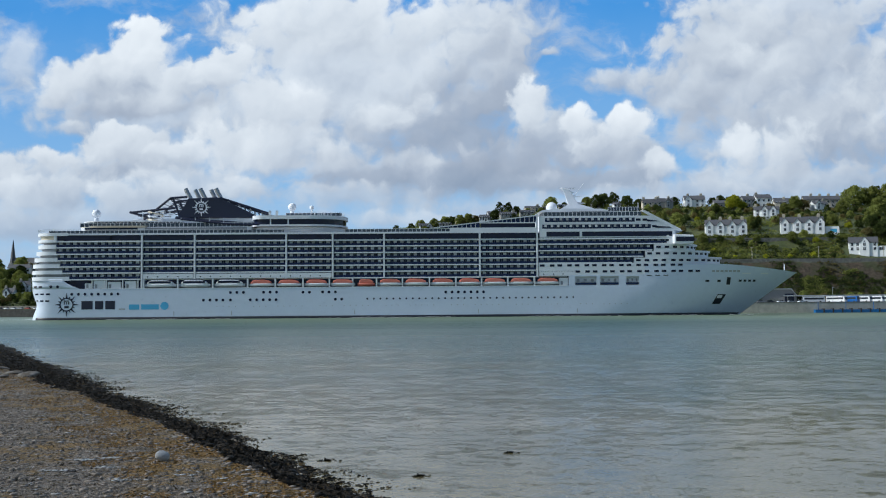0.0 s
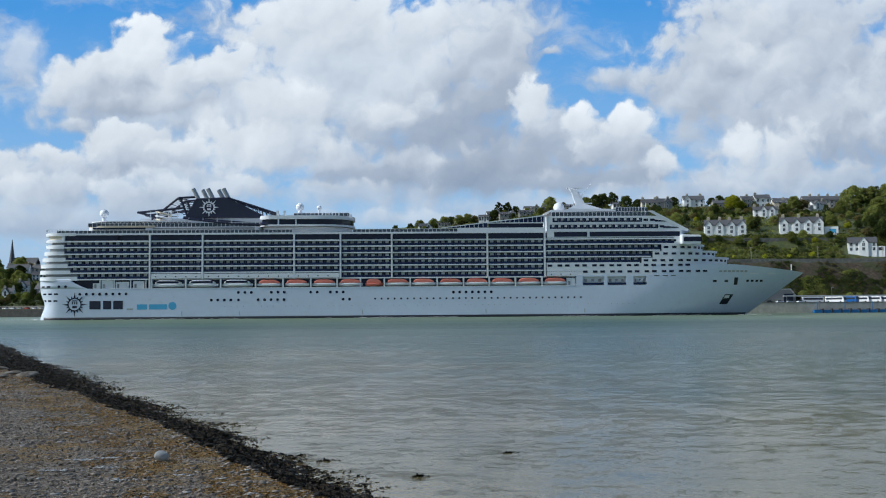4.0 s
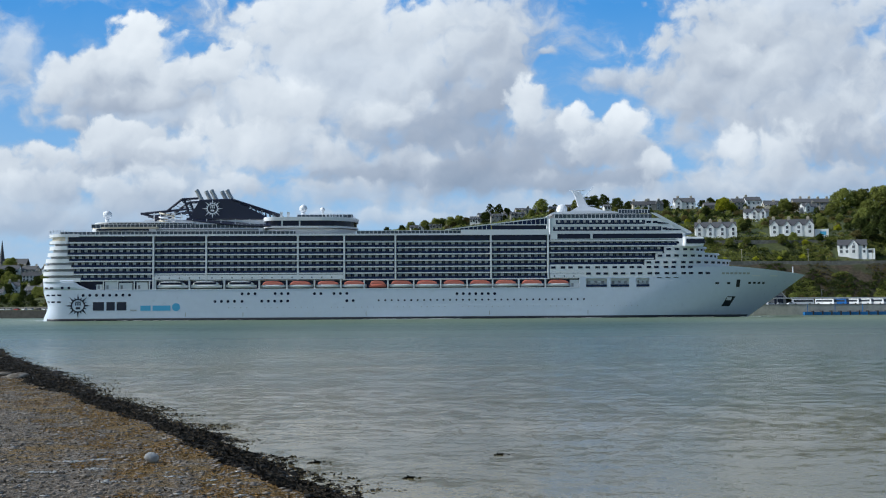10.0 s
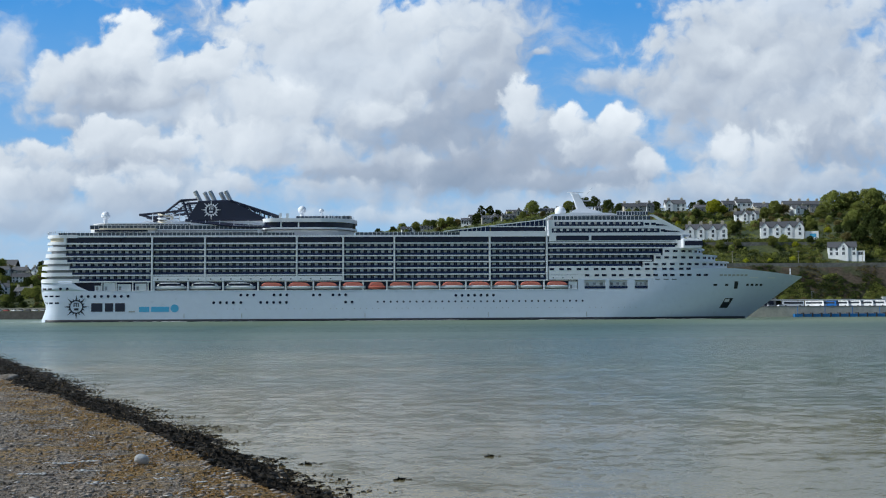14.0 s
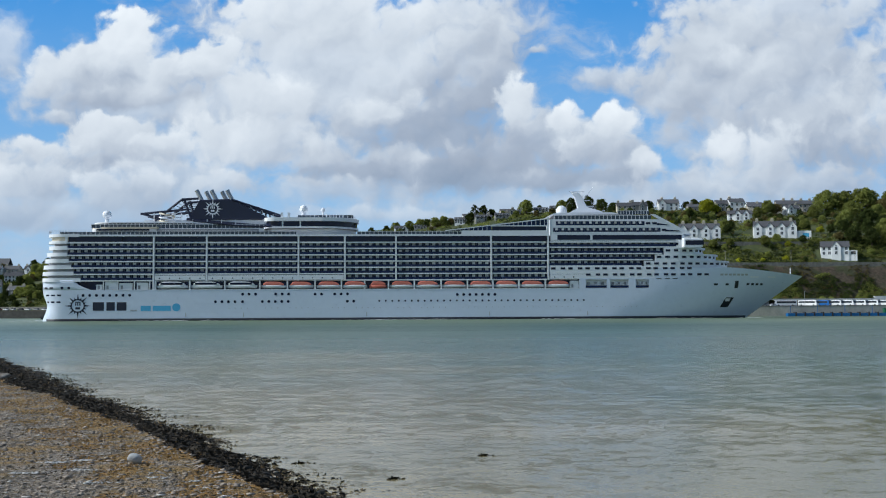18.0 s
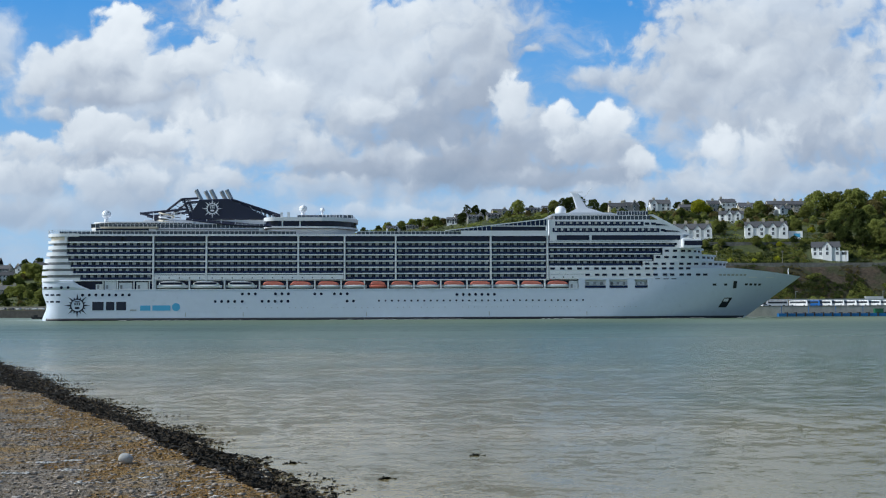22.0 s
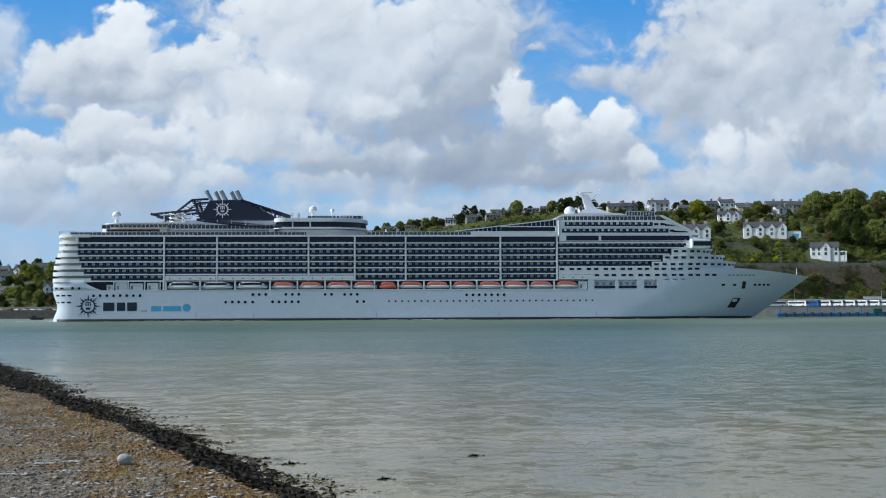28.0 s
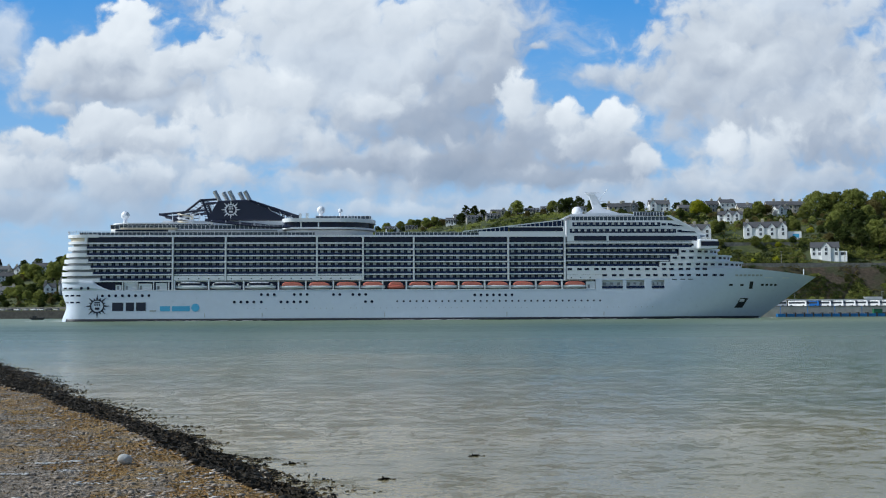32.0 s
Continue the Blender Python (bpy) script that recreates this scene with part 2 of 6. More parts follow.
def cloud_material():
    """Cumulus in a blue sky. Places are tangents of bearing and height, times 19.4."""
    w = Web("cloudy_sky")
    w.mat.use_backface_culling = False
    p = w.node("SeparateXYZ", Vector=w.place())
    u = w.math("MULTIPLY", w.math("DIVIDE", p.outputs[0], p.outputs[1]), 19.4)
    v = w.math("MULTIPLY", w.math("DIVIDE", p.outputs[2], p.outputs[1]), 19.4)
    flat = w.node("CombineXYZ", X=u, Y=v, Z=0.0).outputs[0]

    def shift(base, scale, amount):
        wob = w.node("TexNoise", Vector=flat, Scale=scale, Detail=3.0, Roughness=0.55)
        step = w.vec("SCALE", w.vec("SUBTRACT", wob.outputs["Color"], (0.5, 0.5, 0.5)))
        step.node.inputs["Scale"].default_value = amount
        return w.vec("ADD", base, step)

    q = shift(shift(flat, 0.8, 0.62), 3.4, 0.20)

    def puff(scale):
        """Rounded heads: their height, and how far each point of a head leans towards the light."""
        n = w.tree.nodes.new("ShaderNodeTexVoronoi")
        n.feature, n.voronoi_dimensions = "SMOOTH_F1", "2D"
        w.put(n.inputs["Vector"], q)
        n.inputs["Scale"].default_value, n.inputs["Smoothness"].default_value = scale, 0.9
        lean = w.vec("DOT_PRODUCT", w.vec("SUBTRACT", q, n.outputs["Position"]), (-0.6 * scale, 0.8 * scale, 0.0))
        return w.math("SUBTRACT", 0.5, n.outputs["Distance"]), lean

    high1, lean1 = puff(1.6)
    high2, lean2 = puff(4.5)
    fluff = w.noise(q, 2.0, 7, 0.54, flat=True)
    big = w.noise(q, 0.45, 4, 0.5, flat=True)
    rough = w.math("ADD", w.math("MULTIPLY", high1, 0.35), w.math("ADD", w.math("MULTIPLY", high2, 0.3), w.span(fluff, 0.25, 0.75, -0.3, 0.3)))
    relief = w.math("ADD", w.math("MULTIPLY", lean1, 0.13), w.math("ADD", w.math("MULTIPLY", lean2, 0.03), w.span(fluff, 0.25, 0.75, -0.04, 0.04)))
    relief = w.math("ADD", relief, w.span(big, 0.3, 0.7, -0.06, 0.06))
    # thin drawn-out veil, thicker outside the heaps that are placed one by one
    wisps = w.noise(w.vec("MULTIPLY", q, (0.45, 1.0, 1.0)), 1.1, 7, 0.62, flat=True)
    wide = w.math("MAXIMUM", w.span(w.math("ABSOLUTE", u), 8.0, 10.5, 0.0, 0.5), w.span(v, 5.8, 7.5, 0.0, 0.7))
    cover = w.span(w.math("ADD", wisps, wide), 0.44, 0.80, 0.04, 0.82, smooth=True)
    shade = w.math("ADD", 0.52, relief)
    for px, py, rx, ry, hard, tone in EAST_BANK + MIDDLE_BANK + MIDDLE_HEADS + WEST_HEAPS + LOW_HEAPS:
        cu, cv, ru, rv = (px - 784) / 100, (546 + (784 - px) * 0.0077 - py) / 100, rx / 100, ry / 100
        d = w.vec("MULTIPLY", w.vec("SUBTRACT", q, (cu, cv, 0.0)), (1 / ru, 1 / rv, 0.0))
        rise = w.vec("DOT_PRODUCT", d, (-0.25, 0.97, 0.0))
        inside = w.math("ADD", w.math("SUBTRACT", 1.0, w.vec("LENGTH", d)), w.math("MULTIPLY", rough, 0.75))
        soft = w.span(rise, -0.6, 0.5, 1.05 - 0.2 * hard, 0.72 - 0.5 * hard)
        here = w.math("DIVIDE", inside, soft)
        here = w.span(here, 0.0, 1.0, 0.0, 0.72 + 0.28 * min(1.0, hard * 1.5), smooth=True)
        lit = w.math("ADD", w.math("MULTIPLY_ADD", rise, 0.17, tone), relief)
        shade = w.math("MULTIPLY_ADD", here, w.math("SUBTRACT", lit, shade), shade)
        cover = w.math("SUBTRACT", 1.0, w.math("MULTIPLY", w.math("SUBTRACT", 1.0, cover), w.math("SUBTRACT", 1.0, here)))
    ramp = w.node("ValToRGB", Fac=shade)
    stops = ramp.color_ramp.elements
    stops[0].position, stops[0].color = 0.16, (0.30, 0.335, 0.41, 1)
    stops[1].position, stops[1].color = 0.96, (0.93, 0.91, 0.90, 1)
    for at, c in ((0.42, (0.43, 0.46, 0.53, 1)), (0.66, (0.68, 0.69, 0.72, 1))):
        e = stops.new(at)
        e.color = c
    air = w.mix(w.span(v, 0.8, 5.4, 0.0, 1.0), (0.36, 0.56, 0.76), (0.075, 0.30, 0.68))
    sky = w.mix(cover, air, ramp.outputs[0])
    sky = w.mix(w.span(v, 0.8, 2.7, 0.45, 0.0, smooth=True), sky, (0.42, 0.53, 0.67))
    glow = w.node("Emission", Color=sky, Strength=1.0)
    return w.finish(glow.outputs[0])


def cloud_backdrop():
    far, verts = 4200.0, []
    na, ne = 48, 24
    for i in range(na + 1):
        a = radians(-48 + 96 * i / na)
        for j in range(ne + 1):
            e = radians(-2.5 + 36 * j / ne)
            verts.append((far * math.sin(a) * math.cos(e), far * math.cos(a) * math.cos(e), far * math.sin(e)))
    faces = [(i * (ne + 1) + j, i * (ne + 1) + j + 1, (i + 1) * (ne + 1) + j + 1, (i + 1) * (ne + 1) + j) for i in range(na) for j in range(ne)]
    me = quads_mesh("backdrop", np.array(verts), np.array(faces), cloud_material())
    ob = new("backdrop", me)
    ob.matrix_basis = pose(0, 0, EYE)
    return tagged(ob, "blue sky with heaped white and grey clouds", "sky", kind="structure")


SKY = cloud_backdrop()


def thin_cloud():
    """Unseen thin cloud high over the bank, added to dim the sun, drifting off."""
    w = Web("thin_cloud")
    p = w.place()
    far = w.vec("LENGTH", w.vec("MULTIPLY", p, (1.0, 1.0, 0.0)))
    edge = w.span(w.math("ADD", far, w.span(w.noise(p, 0.012, 4), 0.3, 0.7, -40.0, 40.0)), 110.0, 255.0, 0.25, 0.0, smooth=True)
    m = w.node("MixShader", Fac=edge)
    w.tree.links.new(w.node("BsdfTransparent").outputs[0], m.inputs[1])
    w.tree.links.new(w.node("BsdfTranslucent", Color=(0.9, 0.9, 0.9, 1)).outputs[0], m.inputs[2])
    bm = B()
    ball(bm, (0, 0, 0), (290, 290, 26), 4)
    for v in bm.verts:
        v.co.z += 8 * noise.noise(v.co * 0.02)
    ob = new("cloud", mesh_of("cloud", bm, w.finish(m.outputs[0]), True))
    return tagged(ob, "unseen thin white cloud added to shade the bank", "cloud", kind="structure")


CLOUD = thin_cloud()


# ---------------------------------------------------------------- water
def water_material():
    w = Web("harbour_water")
    p = w.place()
    s = w.node("SeparateXYZ", Vector=p)
    long = w.vec("MULTIPLY", p, (0.85, 1.0, 1.0))

    def tilt(scale, detail, amount):
        """Slopes of the surface at one size of ripple."""
        n = w.node("TexNoise", Vector=long, Scale=scale, Detail=detail, Roughness=0.6, Distortion=0.2)
        step = w.vec("SCALE", w.vec("SUBTRACT", n.outputs["Color"], (0.5, 0.5, 0.5)))
        step.node.inputs["Scale"].default_value = amount
        return step

    streak = w.noise(w.vec("MULTIPLY", p, (0.008, 0.03, 1.0)), 1.0, 4, 0.6)
    shoal = w.noise(w.vec("MULTIPLY", p, (0.03, 0.06, 1.0)), 1.0, 3, 0.5)
    gust = w.noise(w.vec("MULTIPLY", p, (0.10, 0.16, 1.0)), 1.0, 4, 0.6, warp=0.6)
    slopes = w.vec("ADD", w.vec("ADD", tilt(12.0, 1.0, 0.30), tilt(2.6, 2.0, 0.26)), w.vec("ADD", tilt(1.1, 2.0, 0.26), tilt(0.42, 2.0, 0.16)))
    slopes = w.vec("SCALE", slopes)
    # slopes grow with distance from the bank to fit the camera's view
    w.put(slopes.node.inputs["Scale"], w.math("MULTIPLY", w.span(gust, 0.3, 0.7, 0.6, 1.4), w.math("ADD", w.span(s.outputs[1], 18.0, 60.0, 0.6, 1.0), w.span(s.outputs[1], 60.0, 220.0, 0.0, 1.1))))
    # long lanes of rougher and smoother water
    lanes = w.noise(w.vec("MULTIPLY", p, (0.014, 0.075, 1.0)), 1.0, 4, 0.6, warp=0.3)
    slopes = w.vec("SCALE", slopes)
    w.put(slopes.node.inputs["Scale"], w.span(lanes, 0.35, 0.65, 0.6, 1.4))
    up = w.node("NewGeometry").outputs["Normal"]
    normal = w.vec("NORMALIZE", w.vec("ADD", up, w.vec("MULTIPLY", slopes, (0.7, 1.0, 0.0))))
    # sandy water over the shallows by the bank, green-grey in the fairway
    out = w.math("ADD", s.outputs[1], w.math("MULTIPLY", w.math("MAXIMUM", s.outputs[0], -6.0), 1.9))
    near = w.span(w.math("ADD", out, w.span(shoal, 0.3, 0.7, -22.0, 22.0)), 8.0, 118.0, 1.0, 0.0, smooth=True)
    colour = w.mix(near, (0.030, 0.080, 0.042), (0.248, 0.200, 0.098))
    colour = w.mix(w.span(streak, 0.45, 0.7, 0.0, 0.4), colour, (0.024, 0.046, 0.040))
    # paler band along the far side: the ship's reflection painted into the water
    hull_reflection = w.span(w.math("ADD", s.outputs[1], w.span(shoal, 0.3, 0.7, -25.0, 25.0)), 250.0, 420.0, 0.0, 0.8, smooth=True)
    colour = w.mix(hull_reflection, colour, (0.150, 0.190, 0.110))
    gloss = w.math("ADD", w.span(s.outputs[1], 40.0, 240.0, 0.0, 0.20), w.span(streak, 0.3, 0.7, 0.13, 0.19))
    # light scattered in the water is even; the ripples show in its surface
    b = w.node("BsdfPrincipled", Base_Color=colour, Roughness=0.9, Coat_Weight=1.0, Coat_Roughness=gloss, Coat_IOR=1.33)
    b.inputs["Specular IOR Level"].default_value = 0.0
    w.put(b.inputs["Coat Normal"], normal)
    return w.finish(b.outputs[0])


def wave_height(x, y):
    """Wind ripples: many short wave trains, most of them running towards the bank."""
    r = np.random.default_rng(3)
    z = np.zeros_like(x)
    warp = 0.5 * np.sin(x * 0.13 + 1.0) + 0.4 * np.sin(y * 0.09 + 2.0)
    for k in range(46):
        length = 0.32 * (6.5 ** r.random())
        a = r.normal(-1.7, 0.5)
        kx, ky = math.cos(a) * 2 * math.pi / length, math.sin(a) * 2 * math.pi / length
        z += 0.0074 * length ** 0.95 * np.sin(kx * x + ky * y + r.uniform(0, 6.28) + warp * r.normal())
    for k in range(18):
        length = 2.6 * (3.6 ** r.random())
        a = r.normal(-1.65, 0.55)
        kx, ky = math.cos(a) * 2 * math.pi / length, math.sin(a) * 2 * math.pi / length
        z += 0.0040 * length * np.sin(kx * x + ky * y + r.uniform(0, 6.28) + warp * r.normal()) * np.clip((y - 30) / 50, 0, 1)
    gusts = 0.75 + 0.45 * np.sin(x * 0.11 + 0.7 * np.sin(y * 0.06)) * np.sin(y * 0.16 + 1.3 * np.sin(x * 0.05))
    return z * gusts * 0.16


def water_sheet():
    material = water_material()
    # short steep ripples where the water is near, one sheet that thins out with distance
    rows = 1 / np.linspace(1 / 13.0, 1 / 300.0, 560)
    cols = np.linspace(-0.62, 0.56, 760)
    x = cols[None, :] * rows[:, None]
    y = np.repeat(rows[:, None], len(cols), 1)
    fade = np.clip((300 - y) / 150, 0, 1) * np.clip((y - 13) / 2, 0, 1) * np.interp(y, (20, 60, 160), (0.55, 1.0, 1.5))
    z = wave_height(x, y) * fade
    n = len(cols)
    verts = np.stack([x, y, z], -1).reshape(-1, 3)
    i, j = np.meshgrid(np.arange(len(rows) - 1), np.arange(n - 1), indexing="ij")
    a = (i * n + j).ravel()
    faces = np.stack([a, a + 1, a + n + 1, a + n], 1)
    me = quads_mesh("water", verts, faces, material)
    me.polygons.foreach_set("use_smooth", [True] * len(faces))
    ob = tagged(new("water", me), "grey-green rippled harbour water, sandy over the shallows", "water", kind="structure")
    xs = np.concatenate([np.linspace(-4600, -300, 12), np.linspace(-250, 250, 11), np.linspace(300, 4600, 12)])
    ys = np.concatenate([np.linspace(-4600, -40, 12), np.linspace(0, 600, 13), np.linspace(700, 4600, 12)])
    verts = np.array([(x, y, -0.13) for x in xs for y in ys])
    n = len(ys)
    faces = np.array([(i * n + j, (i + 1) * n + j, (i + 1) * n + j + 1, i * n + j + 1) for i in range(len(xs) - 1) for j in range(n - 1)])
    far = new("water_far", quads_mesh("water_far", verts, faces, material))
    return ob, tagged(far, "grey-green harbour water reaching to the horizon", "water", kind="structure")


WATER = water_sheet()


# ---------------------------------------------------------------- near bank
def bank_edge(y):
    """Where the flat top of the bank ends, at the distance y."""
    wob = noise.noise((y * 0.11, 3.1, 0)) * 0.5 + noise.noise((y * 0.45, 8.1, 0)) * 0.4 + noise.noise((y * 1.4, 2.1, 7)) * 0.2
    return 7.15 - 0.483 * y + wob * min(1.0, max(0.2, y / 30)) - 0.05 * max(0.0, min(y, 95.0) - 31.0)


def weed_edge(y):
    return bank_edge(y) + 1.55 + 0.012 * y + 0.052 * max(0.0, min(y, 95.0) - 31.0) + noise.noise((y * 0.35, 1.7, 5)) * 0.6


def bank_height(x, y):
    e, f = bank_edge(y), weed_edge(y)
    bump = noise.noise((x * 0.5, y * 0.5, 0)) * 0.05 + noise.noise((x * 2.1, y * 2.1, 4)) * 0.025 + noise.noise((x * 6, y * 6, 9)) * 0.012
    rise = 1.5 * max(0.0, min(1.0, (13.0 - y) / 8.0)) * max(0.0, min(1.0, (e - x) / 4.0))
    if x <= e:
        return 0.5 + 0.012 * min(40, e - x) + bump + rise
    s = (x - e) / max(0.4, f - e)
    return 0.5 - 0.5 * s ** 0.8 + bump * 2.5 if s < 1 else -0.18 * (x - f) - 0.02 + bump * 0.5


def bank_material():
    w = Web("lichened_shingle")
    p = w.place()
    grit, patch, blot, big = w.noise(p, 9, 6, 0.75), w.noise(p, 0.9, 5, 0.65), w.noise(p, 2.2, 5, 0.7), w.noise(p, 0.35, 3, 0.5)
    cells = w.node("TexVoronoi", Vector=p, Scale=5.5)
    stone = w.mix(cells.outputs["Color"], (0.090, 0.073, 0.054), (0.52, 0.46, 0.39))
    colour = w.mix(w.span(grit, 0.42, 0.58), stone, (0.205, 0.150, 0.092))
    xy = w.node("SeparateXYZ", Vector=p)
    inland = w.math("SUBTRACT", w.math("SUBTRACT", 7.4, w.math("MULTIPLY", xy.outputs[1], 0.483)), xy.outputs[0])
    patch = w.math("ADD", patch, w.span(inland, 0.0, 4.5, 0.12, -0.05))
    colour = w.mix(w.span(patch, 0.47, 0.60, 0.0, 0.9), colour, w.mix(w.span(grit, 0.3, 0.7), (0.13, 0.080, 0.022), (0.50, 0.30, 0.075)))
    colour = w.mix(w.span(blot, 0.60, 0.68, 0.0, 0.8), colour, (0.33, 0.32, 0.30))
    colour = w.mix(w.span(big, 0.5, 0.65, 0.0, 0.28), colour, (0.035, 0.038, 0.022))
    b = w.node("BsdfPrincipled", Base_Color=colour, Roughness=0.9)
    w.put(b.inputs["Normal"], w.bump(w.math("ADD", grit, w.math("MULTIPLY", cells.outputs["Distance"], 0.8)), 1.0, 0.2))
    return w.finish(b.outputs[0])


def weed_material():
    w = Web("wrack_seaweed")
    p = w.place()
    n = w.noise(p, 7, 5, 0.7)
    # near-black: dark weed with the edge step's shade in its colour
    colour = w.mix(w.span(n, 0.35, 0.7), (0.006, 0.005, 0.004), (0.026, 0.019, 0.009))
    b = w.node("BsdfPrincipled", Base_Color=colour, Roughness=0.8)
    b.inputs["Specular IOR Level"].default_value = 0.15
    w.put(b.inputs["Normal"], w.bump(n, 0.9, 0.08))
    return w.finish(b.outputs[0])


M_BANK, M_WEED = bank_material(), weed_material()


def build_bank():
    ys = np.concatenate([np.linspace(-60, 10, 12), np.arange(11, 60, 0.4), np.geomspace(60.5, 330, 90)])
    ss = np.concatenate([np.linspace(-160, -30, 10), -np.geomspace(29, 0.3, 70), np.linspace(-0.2, 4.2, 26), [6, 9, 14]])
    verts, weedy = [], []
    for y in ys:
        e = bank_edge(y)
        for s in ss:
            x = e + s
            verts.append((x, y, bank_height(x, y)))
    n = len(ss)
    faces = np.array([(i * n + j, i * n + j + 1, (i + 1) * n + j + 1, (i + 1) * n + j) for i in range(len(ys) - 1) for j in range(n - 1)])
    me = quads_mesh("ground", np.array(verts), faces, M_BANK)
    me.materials.append(M_WEED)
    split = 10 + 70
    me.polygons.foreach_set("material_index", [1 if (k % (n - 1)) >= split else 0 for k in range(len(faces))])
    me.polygons.foreach_set("use_smooth", [True] * len(faces))
    return tagged(new("ground", me), "low stony bank with ochre lichen and a dark wrack edge", "bank", kind="structure")


build_bank()


def boulder_mesh(name, material, seed, squash=0.7):
    bm = B()
    ball(bm, (0, 0, 0), 1.0, 3)
    for v in bm.verts:
        v.co *= 1 + 0.16 * noise.noise(v.co * 1.2 + Vector((seed, 0, 0))) + 0.05 * noise.noise(v.co * 4 + Vector((0, seed, 0)))
        v.co.z *= squash
    return mesh_of(name, bm, material, True)


M_PALESTONE = surface("pale_limestone", (0.42, 0.415, 0.40), 0.85, vary=0.2, fine=12, coarse=2, relief=0.02)
rock = new("boulder", boulder_mesh("boulder", M_PALESTONE, 4.0, 0.8))
rock.matrix_basis = Matrix.LocRotScale((-5.95, 23.3, bank_height(-5.95, 23.3) + 0.10), Euler((0.1, 0.2, 0.5)), (0.155, 0.13, 0.135))
tagged(rock, "single pale grey boulder lying on the stony bank", "rock")


def scatter_mesh(name, label, category, count, spot, sizes, material, squash=0.6, spread=0.35):
    """Many small stones or tufts, joined."""
    base = np.array([(1, 0, 0), (0, 1, 0), (-1, 0, 0), (0, -1, 0), (0, 0, 1), (0, 0, -1), (.7, .7, .45), (-.7, .7, .4), (-.7, -.7, .45), (.7, -.7, .4)])
    tris = [(0, 6, 4), (6, 1, 4), (1, 7, 4), (7, 2, 4), (2, 8, 4), (8, 3, 4), (3, 9, 4), (9, 0, 4), (6, 0, 5), (1, 6, 5), (7, 1, 5), (2, 7, 5), (8, 2, 5), (3, 8, 5), (9, 3, 5), (0, 9, 5)]
    r = np.random.default_rng(len(name) + count)
    vs, fs, n = [], [], 0
    while n < count:
        x, y, z = spot(r)
        s = sizes[0] * (sizes[1] / sizes[0]) ** (r.random() ** 2.2)
        a = r.uniform(0, 6.28)
        turn = np.array([(math.cos(a), -math.sin(a), 0), (math.sin(a), math.cos(a), 0), (0, 0, 1)])
        v = base * (1 + r.uniform(-spread, spread, (10, 1))) * (s * r.uniform(0.8, 1.5), s, s * squash * r.uniform(0.6, 1.2))
        vs.append(v @ turn.T + (x, y, z + s * squash * 0.2))
        fs.append(np.array(tris) + 10 * n)
        n += 1
    me = quads_mesh(name, np.concatenate(vs), np.concatenate(fs), material)
    return tagged(new(name, me), label, category, kind="stuff")


def stony(name, dark, light):
    w = Web(name)
    n = w.noise(w.place(), 14, 4, 0.6)
    colour = w.mix(w.math("MULTIPLY", w.math("ADD", w.island(), n), 0.5), dark, light)
    return w.finish(w.node("BsdfPrincipled", Base_Color=colour, Roughness=0.9).outputs[0])


def on_bank(r, low=0.1, high=22.0, near=17.5, far=75.0):
    y = near * (far / near) ** r.random()
    x = bank_edge(y) - (low + (high - low) * r.random() ** 1.2)
    return x, y, bank_height(x, y)


def on_edge(r, low=-0.15, high=1.05):
    y = 18.5 * (130 / 18.5) ** r.random()
    e, f = bank_edge(y), weed_edge(y)
    x = e + (f - e) * r.uniform(low, high)
    return x, y, max(-0.02, bank_height(x, y))


def lichen_spot(r):
    """Mostly in drifts, thickest by the edge."""
    while True:
        x, y, z = on_bank(r, 0.0, 6.0)
        if noise.noise((x * 0.9, y * 0.55, 2)) > -0.35 + 0.16 * (bank_edge(y) - x):
            return x, y, z


def off_edge(r):
    y = 19.5 * (75 / 19.5) ** r.random()
    x = weed_edge(y) + abs(r.normal()) * 0.9 * max(0.08, 0.42 + 1.2 * noise.noise((y * 0.9, 4.2, 0))) - 0.15
    y += 0.5 * noise.noise((x * 3.0, y * 1.5, 0))
    return x, y, -0.01


def tufts(name, label, category, count, spot, size, material, lift=0.3):
    """Ragged flat fronds, four corners each, joined."""
    r = np.random.default_rng(count)
    p = np.array([spot(r) for _ in range(count)])
    a, b = r.normal(size=(count, 3)), r.normal(size=(count, 3))
    a[:, 2] *= lift
    b[:, 2] *= lift
    a /= np.linalg.norm(a, axis=1, keepdims=True)
    b -= (a * b).sum(1, keepdims=True) * a
    b /= np.linalg.norm(b, axis=1, keepdims=True)
    s = (size * r.uniform(0.3, 1.3, count) ** 1.5)[:, None]
    p[:, 2] += s[:, 0] * lift * 0.5
    v = np.stack([p - a * s, p - b * s * 0.45, p + a * s * 0.9, p + b * s * 0.5], 1).reshape(-1, 3)
    return tagged(new(name, quads_mesh(name, v, np.arange(len(v)).reshape(-1, 4), material)), label, category, kind="stuff")


scatter_mesh("shingle", "grey and brown shingle strewn over the bank", "stones", 26000, on_bank, (0.014, 0.070), stony("shingle_stone", (0.050, 0.040, 0.030), (0.46, 0.385, 0.31)), 0.5, 0.5)
scatter_mesh("pale_stones", "pale broken stones and shells on the bank", "stones", 3000, on_bank, (0.010, 0.075), stony("pale_chips", (0.20, 0.19, 0.175), (0.62, 0.59, 0.55)), 0.3, 0.6)
tufts("dry_weed", "ochre lichen and dry weed on the stones", "lichen", 60000, lichen_spot, 0.028, stony("ochre_growth", (0.11, 0.062, 0.016), (0.40, 0.22, 0.055)), 0.25)
tufts("olive_weed", "olive lichen and dry grass over the bank", "lichen", 26000, lambda r: on_bank(r, 0.5, 24.0), 0.032, stony("olive_growth", (0.07, 0.052, 0.022), (0.20, 0.15, 0.065)), 0.25)
